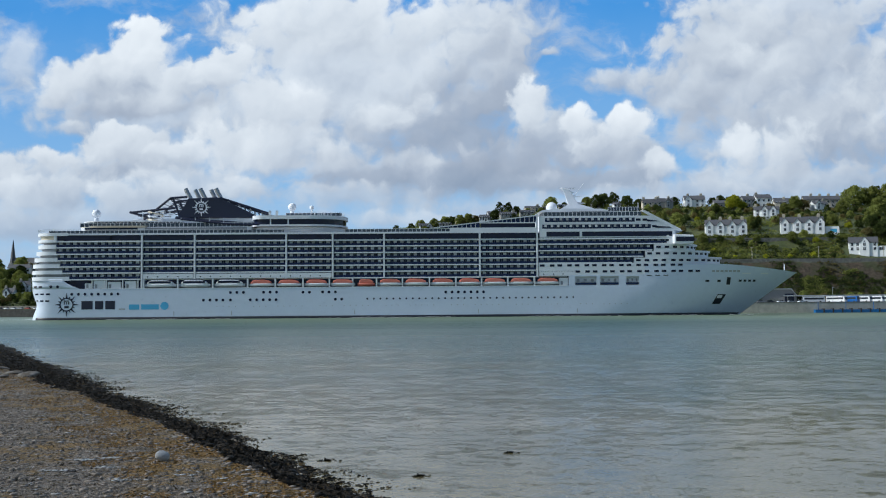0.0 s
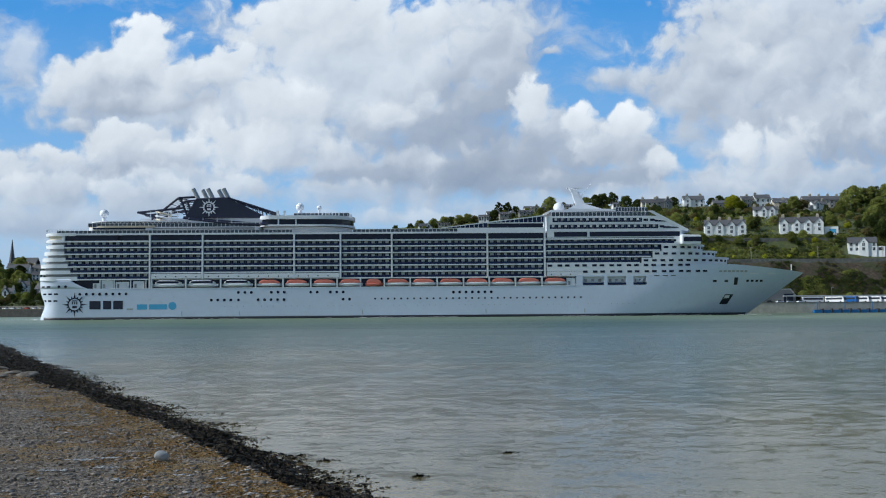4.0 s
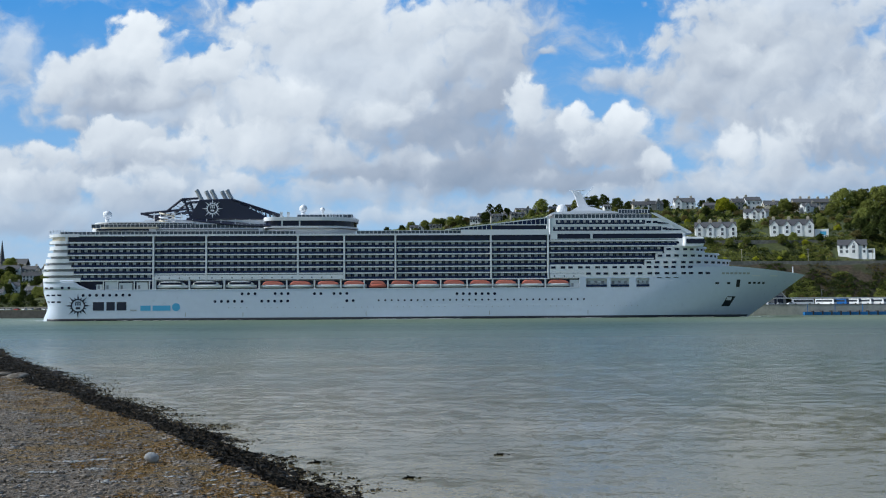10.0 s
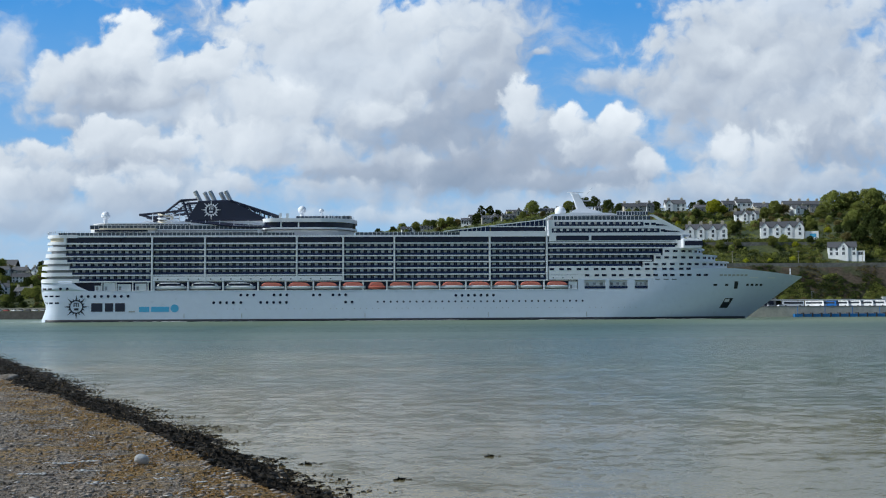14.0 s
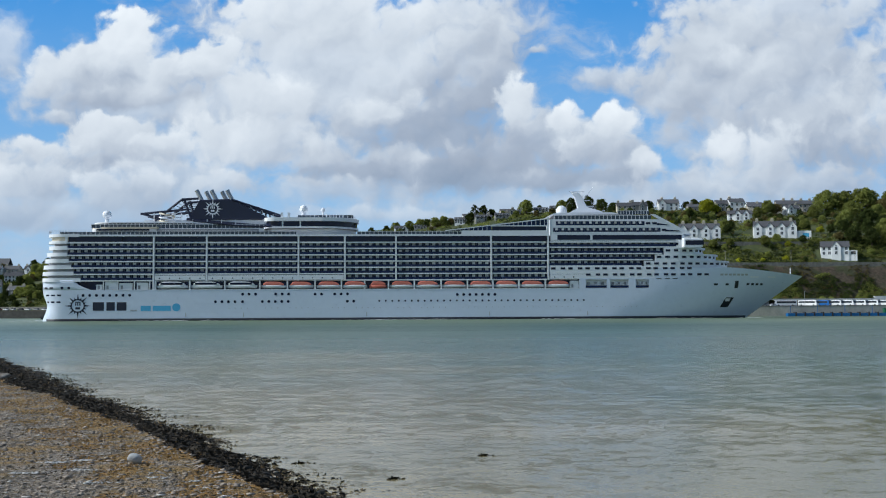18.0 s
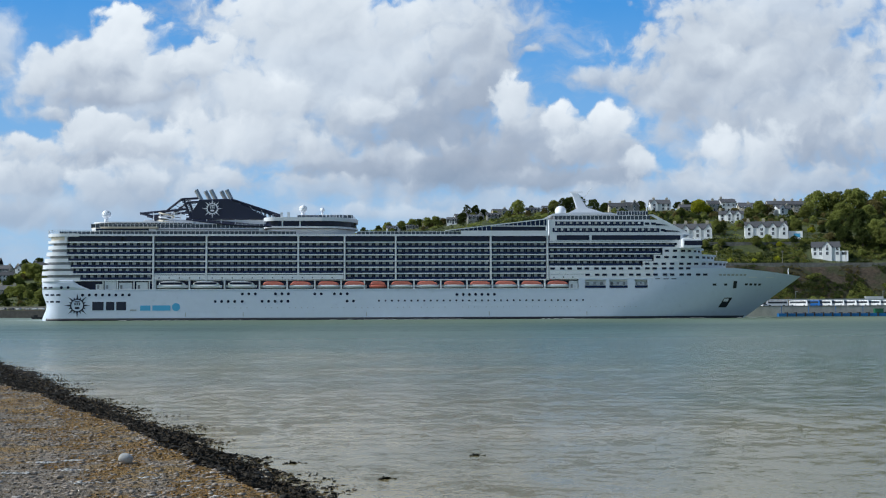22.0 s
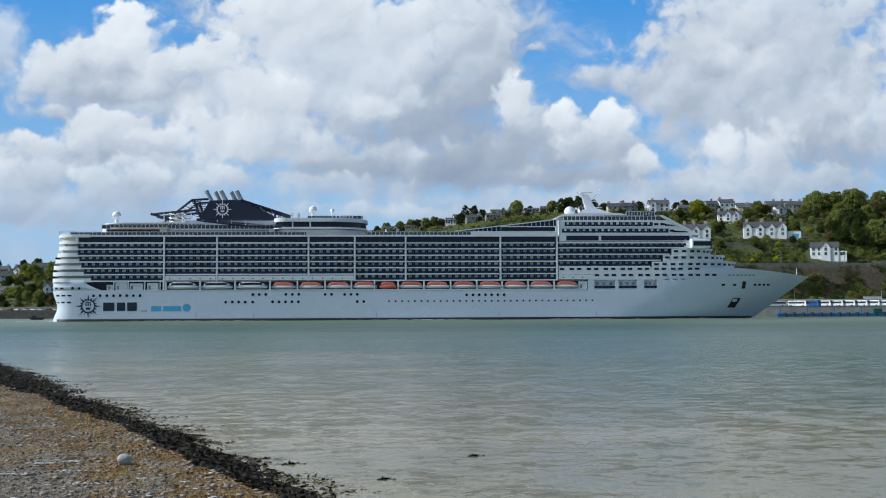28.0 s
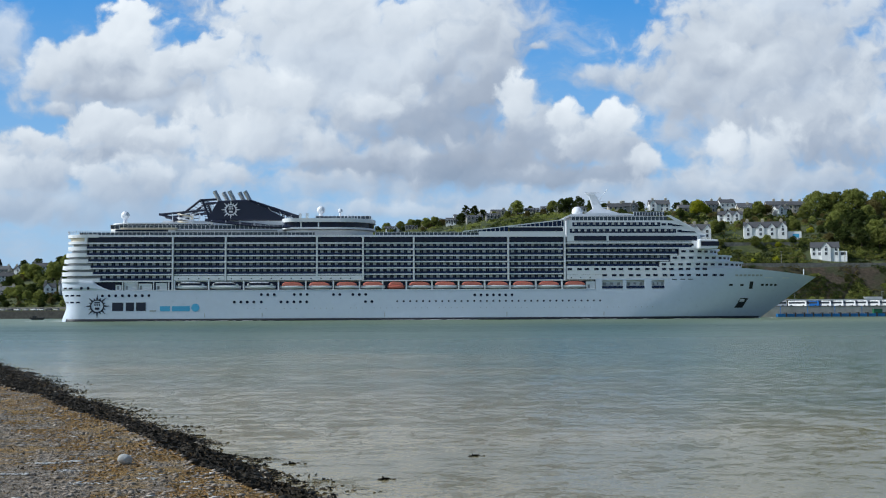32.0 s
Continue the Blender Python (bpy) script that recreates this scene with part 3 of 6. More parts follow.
tufts("dark_moss", "dark moss and brown weed between the stones", "moss", 17000, lambda r: on_bank(r, 0.0, 24.0), 0.045, stony("brown_moss", (0.030, 0.024, 0.016), (0.14, 0.105, 0.065)), 0.25)
# first wrack layer is dark weed and the step's shadow in one colour
tufts("wrack", "dark brown wrack heaped along the waterline, shade in its colour", "seaweed", 56000, lambda r: on_edge(r, -0.12, 0.8), 0.060, stony("dark_wrack", (0.003, 0.0025, 0.0018), (0.040, 0.028, 0.013)), 0.5)
tufts("wrack", "olive-brown wrack fronds lying over the heap", "seaweed", 9000, lambda r: on_edge(r, 0.4, 1.12), 0.06, stony("brown_wrack", (0.02, 0.014, 0.006), (0.13, 0.085, 0.035)), 0.4)
scatter_mesh("wrack_stones", "blackened stones under the wrack", "stones", 2500, on_edge, (0.02, 0.10), stony("black_stone", (0.004, 0.004, 0.003), (0.040, 0.032, 0.022)), 0.6, 0.5)
scatter_mesh("washed_stones", "pale stones caught in the outer wrack", "stones", 420, lambda r: on_edge(r, 0.6, 1.12), (0.02, 0.09), stony("washed_stone", (0.10, 0.085, 0.06), (0.55, 0.50, 0.42)), 0.5, 0.5)
tufts("drift_weed", "loose dark weed awash off the bank", "seaweed", 9000, off_edge, 0.075, stony("wet_wrack", (0.004, 0.004, 0.003), (0.026, 0.020, 0.010)), 0.2)
tufts("bleached_weed", "tan bleached weed and froth along the wrack", "seaweed", 3600, off_edge, 0.05, stony("bleached_wrack", (0.05, 0.035, 0.02), (0.40, 0.34, 0.26)), 0.3)
M_PATCH = stony("lime_crust", (0.34, 0.33, 0.31), (0.60, 0.59, 0.56))
for x, y, s, n in ((-7.78, 23.6, 0.16, 170), (-7.28, 23.95, 0.15, 110), (-6.85, 22.5, 0.16, 40), (-7.7, 21.9, 0.2, 50), (-5.0, 21.3, 0.12, 30), (-6.0, 20.6, 0.2, 40), (-4.2, 21.0, 0.1, 20), (-22.5, 56, 0.9, 60), (-21.0, 53.5, 0.7, 40)):
    scatter_mesh("pale_patch", "patch of pale limy crust on the stony bank", "stones", n, lambda r: (x + r.normal() * s, y + r.normal() * s * 0.4, bank_height(x, y) + 0.01), (0.02, 0.06), M_PATCH, 0.2, 0.4)
M_LEDGE = surface("weathered_ledge", (0.13, 0.105, 0.075), 0.9, vary=0.4, fine=5, coarse=1.2, relief=0.05, tint=(0.34, 0.31, 0.27))
for x, y, wide, high in ((-20.6, 54.6, 0.62, 0.26), (-22.0, 56.2, 0.5, 0.22), (-21.4, 53.2, 0.4, 0.16), (-24.6, 61.0, 0.5, 0.2)):
    ledge = new("boulder", boulder_mesh("boulder", M_LEDGE, x, 0.6))
    ledge.matrix_basis = Matrix.LocRotScale((x, y, bank_height(x, y) + high * 0.25), Euler((0, 0.1, x)), (wide, wide * 0.8, high))
    tagged(ledge, "low weathered boulder at the edge of the bank", "rock")
# weed-covered stones that break the surface a little way out
for x, y, s in ((-0.57, 24.43, 0.13), (-2.9, 27.0, 0.2), (1.64, 28.2, 0.14)):
    clump = tufts("weed_clump", "dark weed-covered stone just breaking the surface", "seaweed", 30, lambda r: (x + r.normal() * s * 0.7, y + r.normal() * s * 0.5, 0.0), 0.07, M_WEED, 0.25)


# ---------------------------------------------------------------- the cruise ship; x forward, y to port, z up from the waterline
SIDE = 19.0
SHIP = thing("cruise_ship", pose(-8.53, 490.5, 0, 0, 0, 1.6), "long white cruise ship with balcony rows and a dark funnel", "cruise ship")


def breadth(x, z):
    """Half the hull's breadth."""
    stem, fore = 143.4 + 1.48 * z, 72 + 1.2 * z
    end = -166.6 + 0.9 * math.exp(-((z - 6) / 4.0) ** 2) * 2.2
    if x > fore:
        s = min(1.0, (x - fore) / (stem - fore))
        return SIDE * (1 - s ** (2.15 + 0.045 * z))
    if x < -157:
        s = min(1.0, (-157 - x) / (-157 - end))
        return SIDE - 7.5 * (1 - (1 - s * s) ** 0.5)
    return SIDE


def hull_ends(z):
    return -166.6 + 0.9 * math.exp(-((z - 6) / 4.0) ** 2) * 2.2, 143.4 + 1.48 * z


def top_line(x):
    """The upper edge of the plated hull."""
    if x < -152:
        return 17.3
    if x < -145:
        s = (x + 152) / 7
        return 17.3 - 4.2 * s ** 0.6
    if x < 96:
        return 13.1
    if x < 131:
        return 22.0
    return 22.0 - 3.3 * ((x - 131) / 38.5) ** 1.15


def loft(bm, columns, nz, spot):
    """A shell over both sides; columns run from 0 to 1 between the ends, spot gives x and z at a column and a share of the height."""
    rows = {}
    for side in (-1, 1):
        for i, a in enumerate(columns):
            for j in range(nz + 1):
                x, z = spot(a, j / nz)
                rows[side, i, j] = bm.verts.new((x, side * breadth(x, z), z))
    n = len(columns)
    for side in (-1, 1):
        for i in range(n - 1):
            for j in range(nz):
                f = [rows[side, i, j], rows[side, i + 1, j], rows[side, i + 1, j + 1], rows[side, i, j + 1]]
                bm.faces.new(f if side < 0 else f[::-1])
    return rows, n


def build_hull():
    bm, nz = B(), 10
    s = np.linspace(0, 1, 90)
    s = s ** 1.6

    def spot(a, k):
        z = -2 + 15.1 * k
        x0 = hull_ends(z)[0]
        return x0 + (96 - x0) * a, z

    rows, n = loft(bm, s, nz, spot)
    for j in range(nz):
        bm.faces.new((rows[-1, 0, j], rows[-1, 0, j + 1], rows[1, 0, j + 1], rows[1, 0, j]))
    bmesh.ops.remove_doubles(bm, verts=bm.verts, dist=0.001)
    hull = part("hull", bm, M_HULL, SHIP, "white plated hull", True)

    def bow(a, k):
        top = 22.0
        for _ in range(4):
            z = -2 + (top + 2) * k
            x = 96 + (hull_ends(z)[1] - 96) * a
            top = 22.0 if x < 131 else max(18.4, top_line(x))
        return x, z

    bm = B()
    rows, n = loft(bm, np.linspace(0, 1, 70) ** 0.85, 22, bow)
    bmesh.ops.remove_doubles(bm, verts=bm.verts, dist=0.001)
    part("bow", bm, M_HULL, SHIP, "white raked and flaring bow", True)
    return hull


def skin(bm, x0, x1, z0, z1, nx, nz, off, lo=None, hi=None, thick=0.25, slope=0.0):
    """A plate that follows the hull's side; lo and hi may be functions of x."""
    grid = {}
    for k in (0, 1):
        for i in range(nx + 1):
            for j in range(nz + 1):
                x = x0 + (x1 - x0) * i / nx
                a, b = (lo(x) if lo else z0), (hi(x) if hi else z1)
                z = a + (b - a) * j / nz
                xx = x + slope * (z - z0)
                end = hull_ends(z)[1] - 0.02
                xx = min(xx, end)
                grid[k, i, j] = bm.verts.new((xx, -max(0.02, breadth(xx, z) + (off if k == 0 else off - thick)), z))
    for i in range(nx):
        for j in range(nz):
            for k in (0, 1):
                f = [grid[k, i, j], grid[k, i + 1, j], grid[k, i + 1, j + 1], grid[k, i, j + 1]]
                bm.faces.new(f if k == 0 else f[::-1])
    for i in range(nx):
        for j in (0, nz):
            bm.faces.new((grid[0, i, j], grid[0, i + 1, j], grid[1, i + 1, j], grid[1, i, j]))
    for j in range(nz):
        for i in (0, nx):
            bm.faces.new((grid[0, i, j], grid[0, i, j + 1], grid[1, i, j + 1], grid[1, i, j]))


def mirrored(bm):
    """Adds the port side to what was built to starboard."""
    made = bmesh.ops.duplicate(bm, geom=bm.verts[:] + bm.edges[:] + bm.faces[:])
    for g in made["geom"]:
        if isinstance(g, bmesh.types.BMVert):
            g.co.y = -g.co.y


HULL = build_hull()
part("boat_deck", made_box(-152, 96, -18.9, 18.9, 12.8, 13.12), M_DECK, SHIP)

# plating round the long promenade openings abreast of the bow
bm = B()
skin(bm, 62.5, 96, 16.9, 17.6, 4, 1, 0.0)
part("promenade_plating", bm, M_HULL, SHIP)
for x0, x1 in ((62.5, 65.3), (74.6, 76.2), (84.4, 87.6), (93.4, 96.0)):
    bm = B()
    skin(bm, x0, x1, 13.1, 16.9, 2, 1, 0.0)
    part("promenade_pier", bm, M_HULL, SHIP)
bm = B()
skin(bm, 62.5, 96, 13.1, 17, 20, 1, -1.4)
part("promenade_bulkhead", bm, M_SHIPWHITE, SHIP)
for x0, x1 in ((65.3, 74.6), (76.2, 84.4), (87.6, 93.4)):
    part("promenade_rail", made_box(x0, x1, -SIDE + 0.05, -SIDE + 0.12, 13.3, 14.3), M_RAILGLASS, SHIP)
    for k in range(3):
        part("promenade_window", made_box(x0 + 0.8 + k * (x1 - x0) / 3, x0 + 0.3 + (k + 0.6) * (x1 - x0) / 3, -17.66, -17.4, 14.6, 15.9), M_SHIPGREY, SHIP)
bm = B()
outline = [(131, -15.9), (140, -13.8), (150, -10.4), (160, -5.5), (165, -2.4), (167, 0), (165, 2.4), (160, 5.5), (150, 10.4), (140, 13.8), (131, 15.9)]
prism(bm, outline, 17.6, 17.9)
part("forecastle_deck", bm, M_DECK, SHIP)
# stern plating above the main hull
bm = B()
skin(bm, -166.5, -145, 13.1, 17.3, 70, 3, 0.0, hi=top_line)
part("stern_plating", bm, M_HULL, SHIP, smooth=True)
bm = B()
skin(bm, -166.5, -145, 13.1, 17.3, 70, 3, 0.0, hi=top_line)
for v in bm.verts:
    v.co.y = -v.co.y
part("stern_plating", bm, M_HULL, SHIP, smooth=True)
part("transom_plating", made_box(-166.6, -166.3, -11.5, 11.5, 13.1, 17.3), M_HULL, SHIP)
bm = B()
skin(bm, -163.6, 143, -0.6, 0.9, 260, 1, 0.03, thick=0.1)
mirrored(bm)
part("boot_topping", bm, M_BOOT, HULL, "dark band along the waterline", True)
bm = B()
skin(bm, -136, 62, 12.95, 13.2, 60, 1, 0.08, thick=0.2)
part("rubbing_strake", bm, M_SHIPWHITE, HULL)


def rounded(x0, x1, half, r0, r1, n=8):
    """A plan outline with rounded after (r0) and forward (r1) corners."""
    pts = []
    for cx, cy, r, a0 in ((x1 - r1, half - r1 if r1 < half else 0, r1, 0), (x0 + r0, half - r0 if r0 < half else 0, r0, 90),
                          (x0 + r0, -(half - r0) if r0 < half else 0, r0, 180), (x1 - r1, -(half - r1) if r1 < half else 0, r1, 270)):
        ry = min(r, half)
        for i in range(n + 1):
            a = radians(a0 + 90 * i / n)
            pts.append((cx + r * math.cos(a), cy + ry * math.sin(a)))
    return pts


# deck floors of the balcony rows, from the top: heights of their upper faces
FLOORS = (30.8, 28.0, 25.3, 22.6, 19.9, 17.15)
TOP = 33.45

# inner house behind the balconies; its dark glass colour carries their recess shade
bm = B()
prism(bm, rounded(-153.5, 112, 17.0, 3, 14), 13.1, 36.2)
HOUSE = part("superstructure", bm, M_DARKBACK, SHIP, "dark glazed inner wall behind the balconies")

# stern terraces: white rounded parapets, each a little further aft than the one above
for k, aft in enumerate((-166.7, -166.6, -166.3, -165.7, -164.9, -164.2, -164.2)):
    z = (FLOORS[::-1] + (TOP,))[k]
    bm = B()
    fore = -154.85 + (5.5, 2.6, 1.6, 0.6, 0, 0, 0)[k]
    prism(bm, rounded(aft, fore, SIDE - 0.03, 7.5, 0.2, 16), z - 0.5, z + (1.05 if k < 6 else 0.6))
    part("stern_terrace", bm, M_SHIPWHITE, SHIP, "rounded white stern terrace")
    bm = B()
    prism(bm, rounded(aft - 0.15, fore, SIDE + 0.04, 7.6, 0.2, 16), z - 0.55, z - 0.3)
    part("terrace_edge", bm, M_SHIPWHITE, SHIP)
    if k < 6:
        # grey band between parapets, its tone imitating the shaded gap
        bm = B()
        prism(bm, rounded(aft + 2.2, fore, SIDE - 1.2, 6.5, 0.2, 12), z + 1.05, z + 2.35)
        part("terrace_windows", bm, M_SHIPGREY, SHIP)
bm = B()
prism(bm, rounded(-164.4, -150, SIDE + 0.1, 8, 0.3, 16), 35.7, 37.0)
part("stern_canopy", bm, M_SHIPWHITE, SHIP)
bm = B()
prism(bm, rounded(-163.2, -150, SIDE - 0.5, 7.5, 0.3, 16), 34.0, 35.7)
part("stern_lounge_window", bm, M_CREAM, SHIP)
bm = B()
for c in range(14):
    a = radians(176 + c * 8)
    x, y = -156.4 + 7.9 * math.cos(a), -(SIDE - 8) + 7.9 * math.sin(a)
    box(bm, x - 0.09, x + 0.09, y - 0.09, y + 0.09, 37.0, 38.2)
tagged(part("stern_rail_posts", bm, M_SHIPWHITE, SHIP), kind="stuff")

# balcony sections: from, to, rows, how far back the partitions stand
SECTIONS = ((-154.8, -120.0, 6, 0.0), (-119.0, -98.0, 5, 0.7), (-97.0, -59.5, 5, 0.0), (-58.5, -39.8, 5, 0.0), (-38.8, -17.9, 6, 0.7),
            (-16.9, 23.4, 6, 0.7), (24.4, 48.2, 6, 0.7), (49.6, 110.0, 4, 0.0))
ROW_END = (110.0, 99.5, 95.5, 90.5)
PITCH = 2.78
door_me = mesh_of("balcony_door", made_box(-0.72, 0.72, -0.06, 0.06, 0.95, 2.02), M_DOOR)
wall_me = mesh_of("partition", made_box(-0.05, 0.05, 0, 1.8, 0, 2.05), M_PARTITION)
singles = {"balcony_door": 0, "partition": 0}
for number, (x0, x1, rows, back) in enumerate(SECTIONS):
    front = -SIDE + 0.05 + back * 0.4
    spare = {"balcony_door": B(), "partition": B()}
    holder = part("balcony_section", made_box(x0, x1, front, -17.0, TOP - 0.5, TOP + 0.12), M_SHIPWHITE, SHIP)
    for k in range(rows):
        z = FLOORS[k] + (0.3 if number == 7 else 0.0)
        a, b = x0, x1
        if number == 0:
            a = x0 + (0, 0, 0.6, 1.6, 2.6, 5.5)[k]
        if number == 7:
            b = ROW_END[k]
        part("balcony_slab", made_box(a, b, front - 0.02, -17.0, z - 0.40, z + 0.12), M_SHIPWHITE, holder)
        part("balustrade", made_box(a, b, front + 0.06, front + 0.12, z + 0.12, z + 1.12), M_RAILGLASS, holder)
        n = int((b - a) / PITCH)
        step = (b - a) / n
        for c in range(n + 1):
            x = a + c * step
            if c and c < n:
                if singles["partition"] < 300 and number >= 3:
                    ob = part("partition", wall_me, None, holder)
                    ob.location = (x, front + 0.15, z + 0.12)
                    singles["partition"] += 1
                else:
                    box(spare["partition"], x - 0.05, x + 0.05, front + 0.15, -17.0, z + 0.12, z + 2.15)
            if c < n:
                xd = x + step * 0.5
                if singles["balcony_door"] < 300 and number >= 3:
                    ob = part("balcony_door", door_me, None, holder)
                    ob.location = (xd, -17.75, z + 0.12)
                    singles["balcony_door"] += 1
                else:
                    box(spare["balcony_door"], xd - 0.72, xd + 0.72, -17.81, -17.69, z + 1.07, z + 2.14)
    for key, extra in spare.items():
        if extra.verts:
            tagged(part(key + "s", extra, M_PARTITION if key == "partition" else M_DOOR, holder), kind="stuff")
        else:
            extra.free()
part("pillar", made_box(-155.8, -154.7, -SIDE - 0.02, -16.9, 32.9, 36.4), M_SHIPWHITE, SHIP)
# white pillars between the sections
for x in (-119.5, -97.5, -59.0, -39.3, -17.4, 23.9, 48.9):
    part("pillar", made_box(x - 0.36, x + 0.36, -SIDE - 0.02, -16.9, 13.1 if x in (-119.5,) else 16.8, 36.4 if x < 40 else 44.2), M_SHIPWHITE, SHIP)
# port side: plain balcony fronts
for z in FLOORS:
    part("port_balcony_slab", made_box(-154.8, 100, 17.0, SIDE, z - 0.5, z + 0.12), M_SHIPWHITE, SHIP)
    part("port_balustrade", made_box(-154.8, 100, SIDE - 0.12, SIDE - 0.06, z + 0.12, z + 1.12), M_RAILGLASS, SHIP)

# white band with small lights where the sixth row is missing, and the boat deck
for x0, x1 in ((-97.0, -39.8), (-119.0, -98.0), (49.6, 66.0)):
    band = part("white_band", made_box(x0, x1, -SIDE + 0.02, -17.0, 17.2, 19.2), M_SHIPWHITE, SHIP)
    for c in range(int((x1 - x0) / 4.2)):
        bm = B()
        tube(bm, (x0 + 2 + c * 4.2, -SIDE - 0.02, 18.0), (x0 + 2 + c * 4.2, -SIDE + 0.1, 18.0), 0.28, n=10)
        part("small_light", bm, M_RIBBON, band)
part("boat_deck_ceiling", made_box(-150, 62, -17.6, -15.0, 16.75, 17.05), M_SHIPWHITE, SHIP)
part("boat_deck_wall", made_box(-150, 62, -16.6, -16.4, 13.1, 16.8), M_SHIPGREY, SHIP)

# ribbon windows and deck edge under the open deck
for x0, x1 in ((-154.4, -132.6), (-131.6, -120.2), (-118.8, -98.2), (-96.8, -59.7), (-58.3, -40.0), (-38.6, -18.1), (-16.7, 23.2), (24.6, 48.0)):
    part("ribbon_window", made_box(x0, x1, -SIDE + 0.12, -17.0, TOP + 0.25, 35.95), M_RIBBON, SHIP)
part("deck_edge", made_box(-155.5, 49.4, -SIDE - 0.04, SIDE, 35.95, 36.7), M_SHIPWHITE, SHIP)
part("open_deck", made_box(-154, 48, -18.4, 18.4, 36.7, 36.8), M_DECK, SHIP)


def railing(x0, x1, y, z0, z1, step=1.8, glassy=True):
    holder = part("windscreen", made_box(x0, x1, y - 0.03, y + 0.03, z0 + 0.1, z1 - 0.1), M_SCREEN if glassy else M_SHIPWHITE, SHIP)
    post_me = mesh_of("rail_post", made_box(-0.09, 0.09, -0.1, 0.1, 0, z1 - z0), M_SHIPWHITE)
    for i in range(int((x1 - x0) / step) + 1):
        part("rail_post", post_me, None, holder).location = (x0 + i * step, y, z0)
    part("handrail", made_box(x0, x1, y - 0.1, y + 0.1, z1 - 0.08, z1 + 0.06), M_SHIPWHITE, holder)


railing(-158, -60, -18.6, 36.6, 38.0)
railing(-34, 12, -18.6, 36.6, 38.0)
railing(-146, -74, -15.5, 39.2, 41.0)
railing(-60, -36, -10.5, 44.1, 45.6)

# stepped decks round the after pool
bm = B()
prism(bm, rounded(-147, -74, 15.8, 6, 1), 37.6, 39.2)
part("pool_deck_house", bm, M_SHIPWHITE, SHIP, "low white deck house round the after pool")
part("pool_deck_windows", made_box(-144, -122, -15.95, -15.7, 37.85, 38.95), M_RIBBON, SHIP)
part("pool_deck_windows", made_box(-119, -76, -15.95, -15.7, 37.85, 38.95), M_SHIPGREY, SHIP)
bm = B()
prism(bm, rounded(-146.5, -104, 14.2, 9, 2, 14), 39.2, 40.3)
part("after_lounge", bm, M_SHIPWHITE, SHIP, "white rounded after lounge with a dark window band")
bm = B()
prism(bm, rounded(-146.0, -104, 13.9, 9, 2, 14), 40.3, 41.5)
part("after_lounge_window", bm, M_RIBBON, SHIP)
bm = B()
prism(bm, rounded(-147.0, -103.5, 14.6, 9, 2, 14), 41.5, 41.95)
part("after_lounge_roof", bm, M_SHIPWHITE, SHIP)
bm = B()
for c in range(26):
    box(bm, -141 + c * 1.6 - 0.12, -141 + c * 1.6 + 0.12, -14.0, -13.7, 40.2, 41.6)
tagged(part("after_lounge_mullions", bm, M_SHIPWHITE, SHIP), kind="stuff")


def radome(x, y, z, r, low):
    bm = B()
    ball(bm, (x, y, z), r, 3)
    dome = part("radome", bm, M_SHIPWHITE, SHIP, "white ball-shaped antenna cover", True)
    bm = B()
    tube(bm, (x, y, low), (x, y, z - r * 0.7), r * 0.55, r * 0.4, 12)
    part("pedestal", bm, M_SHIPWHITE, dome)


radome(-142.5, -4, 45.9, 1.9, 41.4)
radome(-58.0, -4, 48.7, 1.8, 45.4)
radome(-49.5, -4, 48.4, 1.0, 45.4)
radome(57.3, -4, 48.3, 2.5, 45.5)

# funnel
bm = B()
slab_side(bm, [(-107.5, 43.6), (-104.5, 48.6), (-102.6, 52.4), (-90.0, 52.9), (-86.0, 51.0), (-79.0, 47.6), (-71.0, 43.6)], -7.5, 7.5)
bmesh.ops.bevel(bm, geom=bm.edges[:], offset=0.5, segments=2, affect="EDGES", profile=0.5)
FUNNEL = part("funnel", bm, M_NAVY, SHIP, "dark navy funnel casing with a white star emblem")
bm = B()
slab_side(bm, [(-128, 39.2), (-126, 43.6), (-66, 43.6), (-64, 39.2)], -6.5, 6.5)
part("funnel_base", bm, M_SHIPWHITE, FUNNEL)
for i, x in enumerate((-102.0, -98.8, -95.6, -91.8, -88.8)):
    bm = B()
    tube(bm, (x, -3 + (i % 2) * 5, 52.0), (x - 2.6, -3 + (i % 2) * 5, 57.1), 0.95, 0.95, 12)
    part("exhaust_pipe", bm, M_STEEL, FUNNEL, "bare metal exhaust pipe")
for side in (-7.2, 7.2):
    for p in (((-103, 53.0), (-110.0, 52.6)), ((-110.0, 52.6), (-121.5, 43.2)), ((-108, 48.2), (-127.5, 46.2)), ((-127.5, 46.4), (-119, 44.0)), ((-109.0, 52.2), (-106.0, 44.0)),
              ((-89.0, 52.6), (-77.0, 48.6)), ((-77.0, 48.6), (-67.5, 45.4)), ((-108, 43.8), (-78, 41.2)), ((-78, 41.2), (-62, 40.6))):
        bm = B()
        tube(bm, (p[0][0], side, p[0][1]), (p[1][0], side, p[1][1]), 0.5, 0.5, 8)
        part("funnel_strut", bm, M_NAVY, FUNNEL)
    for i in range(9):
        x = -109.6 + i * 0.25
        z = 51.8 - i * 0.95
        part("louvre", made_box(x - 0.3, x + 3.4, side - 0.25, side + 0.25, z, z + 0.3), M_NAVY, FUNNEL)
    for i in range(9):
        x = -86.0 + i * 2.0
        part("louvre", made_box(x - 0.1, x + 0.25, side - 0.2, side + 0.2, 44.4, 51.2 - i * 0.72), M_NAVY, FUNNEL)
        

